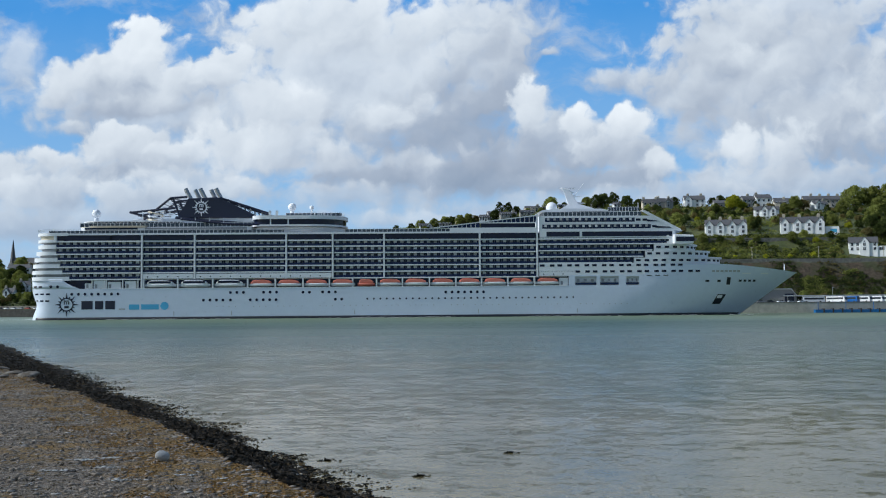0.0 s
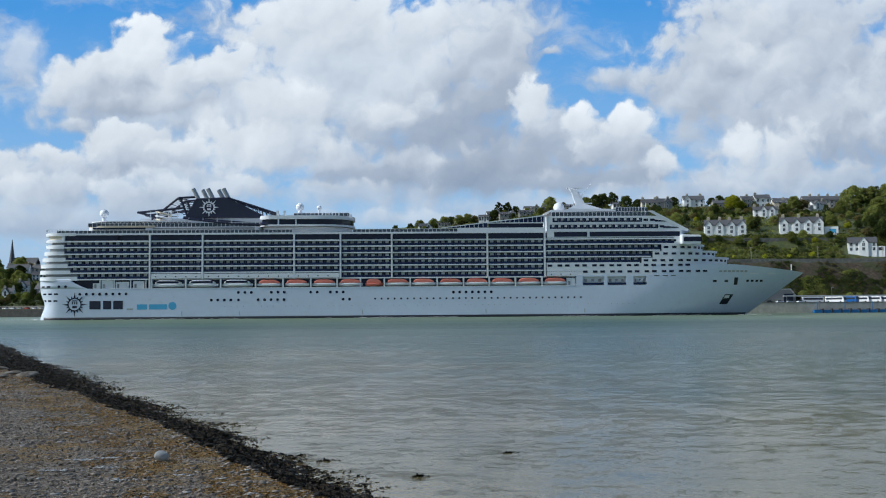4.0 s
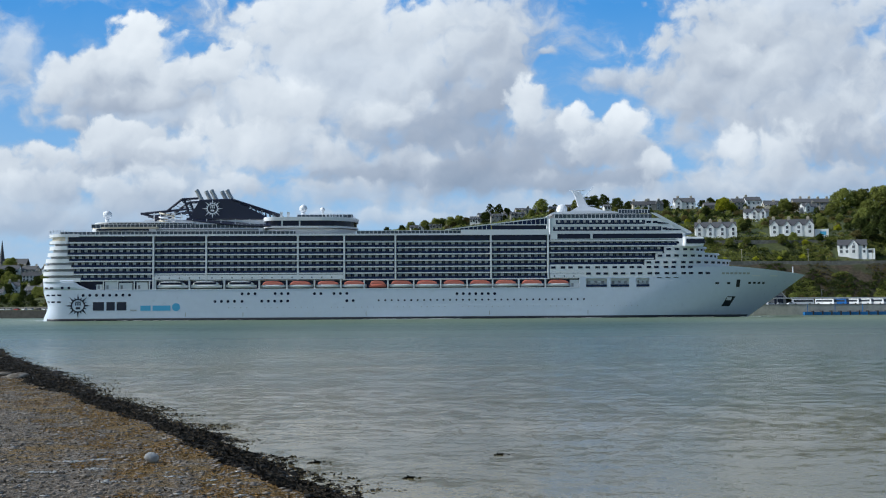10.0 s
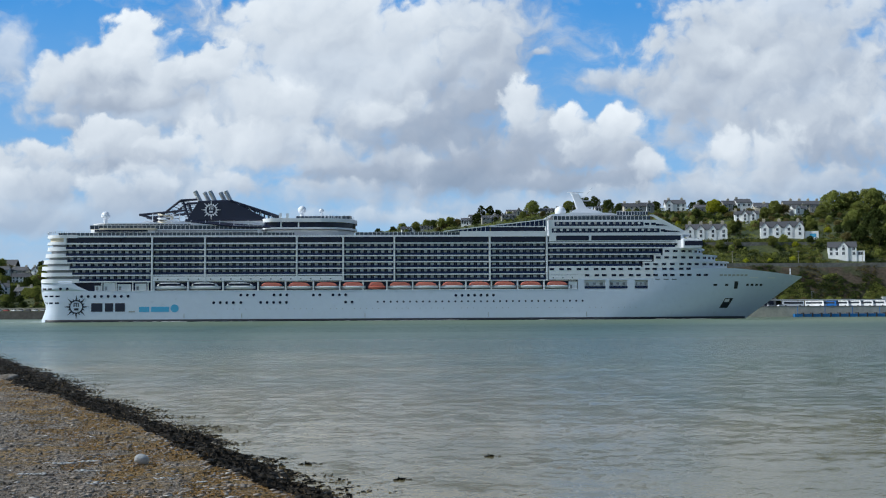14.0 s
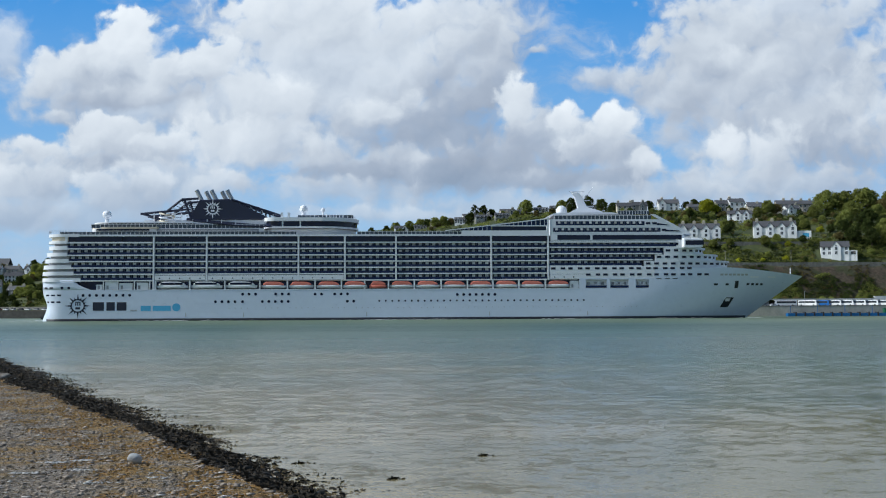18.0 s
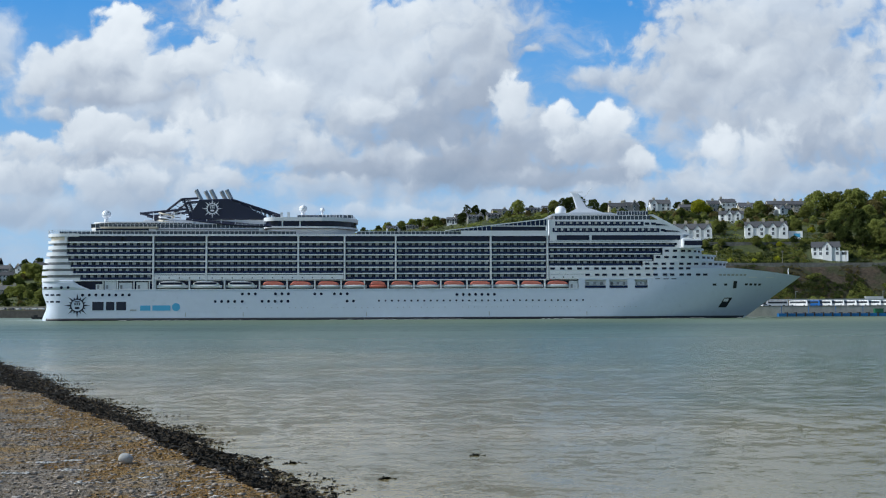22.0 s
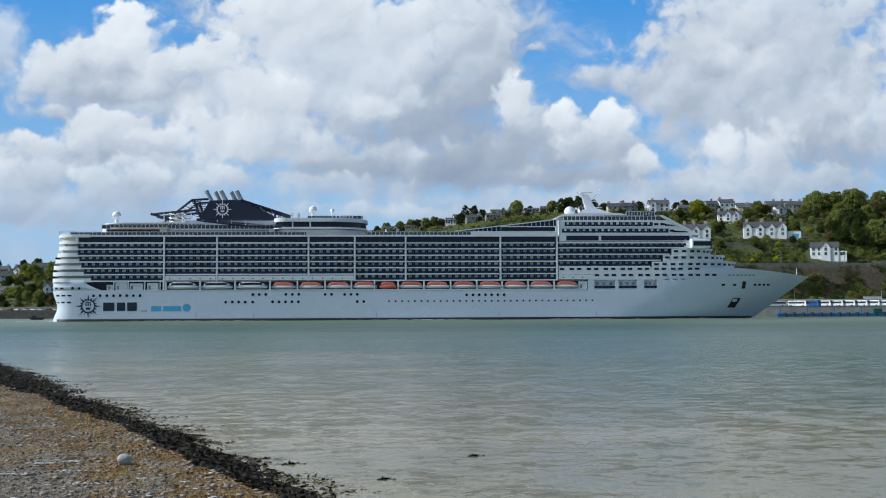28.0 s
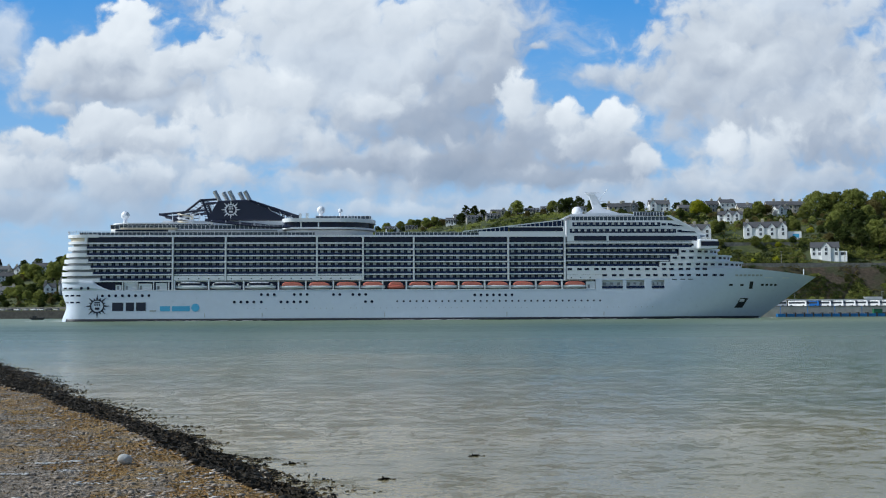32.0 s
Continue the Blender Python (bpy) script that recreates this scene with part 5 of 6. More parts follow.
# broken white wash along the waterline
r = np.random.default_rng(12)
pts = []
for cx, wide, n in ((-20, 22, 60), (5, 10, 30), (60, 25, 30), (-110, 30, 40), (-167, 5, 24), (-176, 10, 14), (110, 20, 30), (140, 8, 30)):
    for _ in range(n):
        pts.append((cx + r.normal() * wide * 0.5, -19.6 - abs(r.normal()) * 2.2 if cx > -165 else r.normal() * 9, 0.02))
p = np.array(pts)
s = r.uniform(0.3, 1.4, len(p))[:, None]
corner = [np.array(c) for c in ((-1.6, 0, 0), (0.1, -0.22, 0.0), (1.5, 0.05, 0), (-0.2, 0.25, 0.05))]
v = np.stack([p + s * c for c in corner], 1).reshape(-1, 3)
M_FOAM = surface("foam", (0.70, 0.72, 0.72), 0.8, vary=0.1)
tagged(part("wash", quads_mesh("wash", v, np.arange(len(v)).reshape(-1, 4), M_FOAM), None, SHIP, "broken white wash"), kind="stuff")


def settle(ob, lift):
    """Shifts stations along x and lifts upper works to fit the camera's view."""
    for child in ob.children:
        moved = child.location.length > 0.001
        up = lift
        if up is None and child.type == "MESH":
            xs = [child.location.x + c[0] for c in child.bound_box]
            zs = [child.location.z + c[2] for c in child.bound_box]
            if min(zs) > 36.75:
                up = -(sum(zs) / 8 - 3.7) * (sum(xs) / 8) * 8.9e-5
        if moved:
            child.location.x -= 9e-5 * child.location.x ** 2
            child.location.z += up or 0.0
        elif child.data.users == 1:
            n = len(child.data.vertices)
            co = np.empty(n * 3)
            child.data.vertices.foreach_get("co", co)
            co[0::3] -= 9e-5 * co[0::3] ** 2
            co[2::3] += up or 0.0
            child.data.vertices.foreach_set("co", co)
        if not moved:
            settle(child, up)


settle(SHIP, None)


# ---------------------------------------------------------------- the far shore
def shore(x):
    """The distance at which the far quay begins."""
    return 570.0 if x > 150 else 570.0 + (150 - x) * 0.38


RISE_V = (-10, 0, 30, 36, 50, 62, 90, 104, 150, 210, 280, 420, 900, 3200)
RISE_Z = (5, 5, 5.2, 11, 28, 31, 45, 48, 59, 72, 82, 86, 70, 30)
WEIGHT_X = (-1200, -420, -260, -120, -30, 60, 150, 420, 1200)
WEIGHT_W = (0.5, 0.50, 0.52, 0.66, 0.86, 0.98, 1.0, 1.0, 0.8)


def land(x, y):
    """The height of the far hillside."""
    v = y - shore(x)
    z = float(np.interp(v, RISE_V, RISE_Z)) - 5
    if x < 100:
        soft = min(1.0, (100 - x) / 120)
        z = z * (1 - soft) + soft * 80 * max(0.0, min(1.0, (v - 25) / 290)) ** 0.85
    w = float(np.interp(x, WEIGHT_X, WEIGHT_W))
    return 5 + z * w


def land_material():
    w = Web("hillside_ground")
    p = w.place()
    steep = w.node("SeparateXYZ", Vector=w.node("NewGeometry").outputs["True Normal"]).outputs[2]
    a, b, c = w.noise(p, 0.09, 5, 0.6), w.noise(p, 0.6, 4, 0.6), w.noise(p, 0.03, 3)
    grass = w.mix(w.span(a, 0.35, 0.65), (0.035, 0.052, 0.012), (0.085, 0.095, 0.026))
    grass = w.mix(w.span(b, 0.45, 0.7, 0, 0.6), grass, (0.030, 0.034, 0.014))
    rock = w.mix(w.span(b, 0.3, 0.7), (0.024, 0.018, 0.012), (0.090, 0.066, 0.043))
    rock = w.mix(w.span(a, 0.45, 0.6, 0, 0.8), rock, (0.035, 0.045, 0.014))
    colour = w.mix(w.span(steep, 0.72, 0.86), rock, grass)
    s = w.node("BsdfPrincipled", Base_Color=colour, Roughness=0.95)
    w.put(s.inputs["Normal"], w.bump(b, 0.8, 0.8))
    return w.finish(s.outputs[0])


def build_land():
    xs = np.concatenate([np.linspace(-3200, -600, 12), np.linspace(-560, 560, 150), np.linspace(620, 3200, 12)])
    vs = np.concatenate([[-6, -0.5, 0], np.linspace(6, 66, 31), np.linspace(70, 460, 70), np.linspace(520, 3200, 14)])
    verts = []
    for x in xs:
        for v in vs:
            y = shore(x) + v
            z = land(x, y)
            if v > 31:
                z += noise.noise((x * 0.22, v * 0.1, 6)) * (2.2 if v < 50 else 0.3) * min(1, (v - 31) / 6)
                z += (noise.noise((x * 0.03, y * 0.03, 0)) * 1.6 + noise.noise((x * 0.11, y * 0.11, 3)) * 0.9) * min(1, (v - 31) / 20)
            if v < 0:
                z = -4
            verts.append((x, y, z - 0.15))
    n = len(vs)
    faces = np.array([(i * n + j, (i + 1) * n + j, (i + 1) * n + j + 1, i * n + j + 1) for i in range(len(xs) - 1) for j in range(n - 1)])
    me = quads_mesh("hillside", np.array(verts), faces, land_material())
    me.polygons.foreach_set("use_smooth", [True] * len(faces))
    return tagged(new("hillside", me), "steep green hillside with bare earth above the far quay", "hill", kind="structure")


build_land()

M_QUAY = surface("quay_stone", (0.20, 0.19, 0.165), 0.9, vary=0.3, fine=0.7, coarse=0.15, tint=(0.10, 0.10, 0.075))
M_PALEQUAY = surface("quay_concrete", (0.45, 0.42, 0.36), 0.85, vary=0.2, fine=0.5, coarse=0.1)
M_DARKWALL = surface("dark_wall_stone", (0.050, 0.049, 0.046), 0.95, vary=0.45, fine=0.5, coarse=0.2)
M_ASPHALT = surface("asphalt", (0.06, 0.06, 0.06), 0.9, vary=0.15)
M_RENDER = surface("white_render", (0.82, 0.83, 0.83), 0.8, vary=0.06, fine=0.8, coarse=0.2, each=0.1)
M_CREAMWALL = surface("cream_render", (0.60, 0.54, 0.43), 0.8, vary=0.08, each=0.1)
M_GREYWALL = surface("grey_render", (0.33, 0.32, 0.30), 0.85, vary=0.12, each=0.15)
M_SLATE = surface("roof_slate", (0.085, 0.085, 0.09), 0.6, vary=0.2, fine=1.4, coarse=0.3, each=0.4)
M_BRICKTOP = surface("chimney_render", (0.40, 0.37, 0.30), 0.85, vary=0.15)
M_PANE = glass("house_pane", (0.03, 0.036, 0.045), 0.1)
M_BLUE = surface("blue_plastic", (0.012, 0.13, 0.36), 0.45, vary=0.12, each=0.3)
M_BLUEPAINT = surface("blue_coach_paint", (0.02, 0.12, 0.38), 0.3, vary=0.05)
M_COACH = surface("white_coach_paint", (0.78, 0.79, 0.80), 0.25, vary=0.03)
M_TYRE = surface("tyre_rubber", (0.02, 0.02, 0.02), 0.9)
M_ROOFSHEET = surface("pale_roof_sheet", (0.52, 0.53, 0.52), 0.5, vary=0.08)
M_DARKBOAT = surface("tarred_boat", (0.02, 0.02, 0.022), 0.6, vary=0.2)


def strip(name, x0, x1, v0, v1, z0, z1, material, label, category, n=40):
    """A wall or pavement that runs along the far shore."""
    bm = B()
    a, b = [], []
    for i in range(n + 1):
        x = x0 + (x1 - x0) * i / n
        y = shore(x)
        a.append([bm.verts.new((x, y + v, z)) for v, z in ((v0, z0), (v1, z0), (v1, z1), (v0, z1))])
    for i in range(n):
        for j in range(4):
            k = (j + 1) % 4
            bm.faces.new((a[i][j], a[i + 1][j], a[i + 1][k], a[i][k]))
    bm.faces.new(a[0][::-1])
    bm.faces.new(a[-1])
    return tagged(new(name, mesh_of(name, bm, material)), label, category, kind="structure")


strip("quay_wall", 120, 520, -3, 0.2, -3, 5.05, M_PALEQUAY, "pale concrete quay wall above the water", "quay wall")
strip("quay_wall_west", -900, 120, -2.5, 0.2, -3, 4.6, M_DARKWALL, "dark stone sea wall", "sea wall")
strip("pavement", -900, 520, 0.25, 29, 4.7, 5.12, M_ASPHALT, "grey asphalt quayside", "quayside", 80)
strip("trim_kerb", 120, 520, -3.1, -2.2, 5.05, 5.5, M_QUAY, "stone coping on the quay edge", "kerb")
strip("road_wall", 110, 520, 50.5, 51.5, 26.5, 30.2, M_QUAY, "grey stone wall along the upper road", "wall")
strip("terrace_wall", 135, 235, 84, 84.8, 40.5, 44.2, M_QUAY, "grey stone garden wall below the villas", "wall")
strip("railway_wall", -900, 100, 29.4, 30.2, 4.9, 7.4, M_QUAY, "low grey stone wall behind the promenade", "wall", 60)


# ---------------------------------------------------------------- houses
def gable_roof(bm, x0, x1, y0, y1, z, h, over=0.4, along="x"):
    """A saddle roof with thickness; its ridge runs along x or y."""
    if along == "x":
        ym = (y0 + y1) / 2
        prof = [(y0 - over, z - 0.25), (ym, z + h), (y1 + over, z - 0.25), (y1 + over, z - 0.02), (ym, z + h + 0.28), (y0 - over, z - 0.02)]
        a = [bm.verts.new((x0 - over, y, zz)) for y, zz in prof]
        b = [bm.verts.new((x1 + over, y, zz)) for y, zz in prof]
    else:
        xm = (x0 + x1) / 2
        prof = [(x0 - over, z - 0.25), (xm, z + h), (x1 + over, z - 0.25), (x1 + over, z - 0.02), (xm, z + h + 0.28), (x0 - over, z - 0.02)]
        a = [bm.verts.new((x, y0 - over, zz)) for x, zz in prof]
        b = [bm.verts.new((x, y1, zz)) for x, zz in prof]
    for i in range(6):
        j = (i + 1) % 6
        bm.faces.new((a[i], a[j], b[j], b[i]))
    for ends in (a, b):
        for f in ((0, 1, 4, 5), (1, 2, 3, 4)):
            bm.faces.new([ends[i] for i in f])


def house(x, y, width, depth, eaves, ridge, gables=(), walls=None, turn=0.0, stacks=(0.1, 0.9), lights=4, storeys=2, label="", annex=0.0, category="house"):
    walls = walls or M_RENDER
    base = land(x, y)
    m = pose(x, y, base, 0, 0, turn)
    ob = thing("house", m, label or "white rendered two-storey house with a grey slate roof", category, "houses on the hillside")
    w, d = width / 2, depth / 2
    bm = B()
    box(bm, -w, w, -d, d, -3.0, eaves)
    for sx in (-w, w):
        v = [bm.verts.new((sx - math.copysign(k, sx), yy, zz)) for k in (0, 0.3) for yy, zz in ((-d, eaves), (d, eaves), (0, ridge))]
        bm.faces.new(v[:3])
        bm.faces.new(v[3:])
    body = part("wall", bm, walls, ob)
    bm = B()
    gable_roof(bm, -w, w, -d, d, eaves, ridge - eaves)
    roof = part("roof", bm, M_SLATE, ob)
    for gx, gw in gables:
        bm = B()
        top = eaves + gw * 0.62
        slab_side(bm, [(gx - gw / 2, -3), (gx + gw / 2, -3), (gx + gw / 2, eaves), (gx, top), (gx - gw / 2, eaves)], -d - 0.9, -d + 1.5)
        part("gable", bm, walls, ob)
        bm = B()
        gable_roof(bm, gx - gw / 2, gx + gw / 2, -d - 0.9, 0.5, eaves, top - eaves, 0.3, "y")
        part("gable_roof", bm, M_SLATE, ob)
        for s in range(storeys):
            z = 0.9 + s * (eaves - 0.3) / storeys
            pane_of(ob, gx, -d - 0.92, z, 1.35, 1.75)
        pane_of(ob, gx, -d - 0.92, eaves + 0.15, 0.7, 0.9) if gw > 5 else None
    for i in range(lights):
        px = -w + (i + 0.5) * width / lights
        if any(abs(px - g) < gw / 2 + 0.6 for g, gw in gables):
            continue
        for s in range(storeys):
            z = 0.9 + s * (eaves - 0.3) / storeys
            if s == 0 and i == lights // 2 and not gables:
                part("door", made_box(px - 0.55, px + 0.55, -d - 0.05, -d + 0.2, 0, 2.1), M_NAVY, ob)
                continue
            pane_of(ob, px, -d - 0.02, z, 1.35, 1.7)
    for k in stacks:
        cx = -w + k * width
        stack = part("chimney", made_box(cx - 0.9, cx + 0.9, -0.5, 0.5, ridge - 1.0, ridge + 1.5), M_BRICKTOP, ob)
        for o in (-0.5, 0.0, 0.5):
            bm = B()
            tube(bm, (cx + o, 0, ridge + 1.5), (cx + o, 0, ridge + 2.1), 0.18, 0.15, 6)
            part("chimney_pot", bm, M_CREAMWALL, stack)
    if annex:
        part("annex", made_box(w, w + annex, -d + 0.5, d - 0.5, -3, 3.2), walls, ob)
        pane_of(ob, w + annex / 2, -d + 0.48, 0.8, annex * 0.6, 1.8)
    return ob


PANES = {}


def pane_of(parent, x, y, z, w, h):
    key = (round(w, 2), round(h, 2))
    if key not in PANES:
        PANES[key] = (mesh_of("window", made_box(-w / 2, w / 2, -0.10, 0.1, 0, h), M_PANE), mesh_of("window_frame", made_box(-w / 2 - 0.12, w / 2 + 0.12, -0.06, 0.2, -0.16, h + 0.08), M_SHIPWHITE),
                      mesh_of("glazing_bar", made_box(-0.04, 0.04, -0.13, 0.02, 0, h), M_SHIPWHITE))
    a, b, c = PANES[key]
    frame_ob = part("window", b, None, parent)
    frame_ob.location = (x, y, z)
    part("pane", a, None, frame_ob)
    part("glazing_bar", c, None, frame_ob)


WHITE_VILLA = "large white gabled villa with slate roofs and tall chimneys"
house(173, 670, 24, 9, 5.6, 9.2, ((-10, 4.6), (-3.5, 4.2), (3.6, 4.2), (10, 4.6)), turn=-9, stacks=(0.1, 0.38, 0.62, 0.92), label=WHITE_VILLA)
house(222, 677, 25, 9, 5.8, 9.6, ((-10.5, 4.8), (-3, 4.2), (3.8, 4.2), (10.3, 5.2)), turn=-12, stacks=(0.08, 0.45, 0.9), label=WHITE_VILLA)
part("garage", made_box(-4, 4, -3, 3, -2, 4.2), M_RENDER, thing("garage", pose(239.0, 672.5, land(239, 672.5), 0, 0, -12), "flat-roofed white garage with a blue door", "garage"))
part("garage_door", made_box(-1.2, 2.6, -3.06, -2.8, 0.4, 2.7), M_SKYBLUE, bpy.data.objects["garage"])
house(245, 639, 15.5, 8, 5.4, 8.6, ((0.5, 5.2),), turn=-17, stacks=(), lights=5, annex=4.5, label="white farmhouse with a central gable and a low annex")
house(219, 740, 16, 8, 4.9, 7.4, ((-1.5, 4), (4, 4)), turn=-12, stacks=(0.05, 0.95), label="white cottage with two small gables")
house(188, 818, 15, 9, 5.6, 8.8, ((-4.8, 5),), turn=-4, stacks=(0.2, 0.85))
house(237, 811, 11, 9, 6.8, 9.6, (), turn=0, stacks=(0.1,), lights=3)
house(226.5, 812, 9, 8, 5.6, 8.4, (), M_GREYWALL, 3, (0.5,), 3, label="grey rendered house with a slate roof")
house(205, 808, 10, 8, 3.4, 5.6, (), M_GREYWALL, 2, (0.3,), 3, 1, label="low grey bungalow behind the hedge")
house(163, 806, 12, 8, 4.6, 7.4, ((2, 4.5),), M_GREYWALL, 5, (0.15, 0.8), 3, label="grey house with a steep slate roof")
house(247, 800, 9, 8, 4.0, 6.4, (), M_CREAMWALL, -8, (0.8,), 3, label="cream rendered house with a slate roof")
house(254, 820, 12, 8, 4.2, 6.4, (), M_RENDER, 6, (), 4)
for i in range(5):
    house(264 + i * 6.2, 792 - i * 0.6, 6.2, 8.5, 6.2, 9.0, (), M_GREYWALL if i % 2 else M_CREAMWALL, -5, (0.95,), 2, label="terraced house in a grey hillside row")
house(266, 774, 10, 8, 4.4, 6.8, ((-2, 4),), M_RENDER, 8, (0.9,), 3)
house(150, 792, 11, 8, 4.8, 7.6, (), M_CREAMWALL, -3, (0.1, 0.9), 3, label="cream house with a slate roof on the ridge")
for x, y, wd, mt, tn in ((72, 878, 13, M_CREAMWALL, 6), (86, 884, 12, M_GREYWALL, -4), (41, 892, 10, M_RENDER, 8), (34, 884, 9, M_RENDER, -6), (52, 872, 14, M_GREYWALL, 3),
                         (66, 860, 12, M_GREYWALL, 2), (98, 870, 12, M_CREAMWALL, 0), (120, 845, 11, M_GREYWALL, 5), (108, 858, 9, M_RENDER, -5), (16, 900, 12, M_CREAMWALL, 4),
                         (2, 905, 11, M_GREYWALL, -2), (-14, 915, 12, M_RENDER, 5), (134, 830, 10, M_RENDER, 2)):
    house(x, y, wd * 0.92, 8, 2.3 + 0.16 * abs(tn), 4.3 + 0.22 * abs(tn), ((wd * 0.2, 4.2),) if tn > 4 else (), mt, tn, (0.85,) if tn > 0 else (), 4, label={M_RENDER: "white", M_CREAMWALL: "cream", M_GREYWALL: "grey"}[mt] + " house with a slate roof among the trees")
for x, y, wd, mt, tn, eaves in ((-337, 1020, 18, M_RENDER, 8, 6.5), (-352, 1008, 12, M_RENDER, -5, 5.5), (-345, 945, 15, M_RENDER, 10, 5.0), (-263, 812, 8, M_RENDER, 12, 6.2), (-254, 822, 10, M_RENDER, 4, 6.5),
                                (-300, 828, 13, M_GREYWALL, -8, 4.2), (-324, 850, 8, M_RENDER, 15, 6), (-327, 828, 8, M_RENDER, 0, 3.6), (-390, 1010, 20, M_RENDER, 4, 8), 
                                (-235, 850, 12, M_CREAMWALL, 0, 5.5), (-210, 830, 12, M_RENDER, 5, 5.5), (-372, 1015, 14, M_GREYWALL, -6, 6)):
    house(x, y, wd, 8, eaves, eaves + 3.2, ((-wd * 0.15, 4.6),) if wd < 13 else (), mt, tn, (0.1, 0.9), max(2, int(wd / 3)), label={M_RENDER: "white", M_CREAMWALL: "cream", M_GREYWALL: "grey"}[mt] + " gabled house on the wooded shore")

# church with a slender spire
church = thing("church", pose(-432, 1100, land(-432, 1100)), "distant grey church with a tall slender spire", "church")
top = 76 - land(-432, 1100)
part("tower", made_box(-3, 3, -3, 3, -2, top - 24), M_GREYWALL, church)
bm = B()
tube(bm, (0, 0, top - 24), (0, 0, top), 3.3, 0.15, 8)
part("spire", bm, M_SLATE, church, "slate-grey tapering spire")
bm = B()
slab_side(bm, [(3, -2), (26, -2), (26, 7), (3, 7)], -6, 6)
part("nave", bm, M_GREYWALL, church)
bm = B()
gable_roof(bm, 3, 26, -6, 6, 7, 6)
part("nave_roof", bm, M_SLATE, church)


# ---------------------------------------------------------------- trees and scrub
def leaf_material(name, dark, light):
    w = Web(name)
    r = w.island()
    colour = w.mix(w.math("ADD", w.math("MULTIPLY", r, 0.7), w.math("MULTIPLY", w.span(w.noise(w.place(), 0.35, 3), 0.3, 0.7), 0.3)), dark, light)
    shade = w.math("ADD", w.math("MULTIPLY", w.chance(), 0.5), 0.75)
    colour = w.vec("SCALE", colour)
    w.put(colour.node.inputs["Scale"], shade)
    a = w.node("BsdfDiffuse", Color=colour)
    b = w.node("BsdfTranslucent", Color=colour)
    m = w.node("MixShader", Fac=0.4)
    w.tree.links.new(a.outputs[0], m.inputs[1])
    w.tree.links.new(b.outputs[0], m.inputs[2])
    return w.finish(m.outputs[0])


M_LEAF = {"green": leaf_material("fresh_leaves", (0.110, 0.138, 0.036), (0.330, 0.345, 0.095)),
          "dark": leaf_material("dark_leaves", (0.026, 0.040, 0.014), (0.095, 0.116, 0.034)),
          "lime": leaf_material("lime_leaves", (0.20, 0.22, 0.016), (0.50, 0.50, 0.05)),
          "olive": leaf_material("olive_leaves", (0.085, 0.075, 0.028), (0.230, 0.195, 0.080))}
M_BARK = surface("bark", (0.07, 0.055, 0.04), 0.9, vary=0.3)
rng = np.random.default_rng(7)


def leaf_cloud(centres, radii, per, size, flat=0.75):
    """Small four-cornered leaf sprays on and in balls."""
    cs = np.repeat(centres, per, 0)
    rs = np.repeat(radii, per)
    n = len(cs)
    d = rng.normal(size=(n, 3))
    d /= np.linalg.norm(d, axis=1, keepdims=True)
    d[:, 2] = np.where(d[:, 2] < -0.35, -d[:, 2], d[:, 2])
    p = cs + d * (rs * rng.uniform(0.55, 1.08, n))[:, None] * (1, 1, flat)
    a = rng.normal(size=(n, 3)) + d * 0.2
    b = rng.normal(size=(n, 3))
    a /= np.linalg.norm(a, axis=1, keepdims=True)
    b -= (a * b).sum(1, keepdims=True) * a
    b /= np.linalg.norm(b, axis=1, keepdims=True)
    s = (size * rng.uniform(0.5, 1.4, n))[:, None]
    v = np.stack([p - a * s, p - b * s * 0.7, p + a * s, p + b * s * 0.7], 1).reshape(-1, 3)
    return v, np.arange(len(v)).reshape(-1, 4)


def tree_thing(seed, leaf, high, wide, label):
    r = random.Random(seed)
    ob = thing("tree", pose(0, 0, -900), label, "tree", "trees on the hillside")
    bm = B()
    fork = high * 0.22
    tube(bm, (0, 0, -1.5), (0.1, 0, high * 0.5), high * 0.035, high * 0.02, 7)
    centres, radii = [], []
    for i in range(16):
        a, e = 2.4 * i + r.random(), (i + 0.5 + 0.6 * r.random()) / 16.6
        out = math.sin(math.pi * min(0.97, 0.22 + 0.72 * e)) ** 0.8
        reach = wide * 0.36 * out * (0.75 + 0.4 * r.random())
        q = Vector((math.cos(a) * reach, math.sin(a) * reach, fork + (high - fork) * e * 0.88))
        if i % 2 == 0:
            tube(bm, (0.1, 0, q.z * 0.55), q, high * 0.014, high * 0.005, 5)
        centres.append(tuple(q))
        radii.append(wide * (0.17 + 0.12 * r.random()) * (0.75 + 0.4 * out))
    part("trunk", bm, M_BARK, ob)
    v, f = leaf_cloud(np.array(centres), np.array(radii), 280, wide * 0.036, 0.9)
    part("crown", quads_mesh("crown", v, f, M_LEAF[leaf]), None, ob)
    return ob


KINDS = {}
for seed, (key, leaf, high, wide) in enumerate((("oak", "green", 13, 11), ("oak2", "green", 11, 10), ("elm", "green", 15, 9), ("dark", "dark", 11, 9), ("dark2", "dark", 13, 8), ("lime", "lime", 9, 9),
                                                ("olive", "olive", 10, 9), ("pine", "dark", 14, 6))):
    text = {"green": "broad tree in fresh green leaf", "dark": "dark green tree with dense foliage", "lime": "round tree in bright lime-green leaf", "olive": "tree just breaking into olive-brown leaf"}[leaf]
    KINDS[key] = [tree_thing(seed, leaf, high, wide, text + " on the hillside"), True]


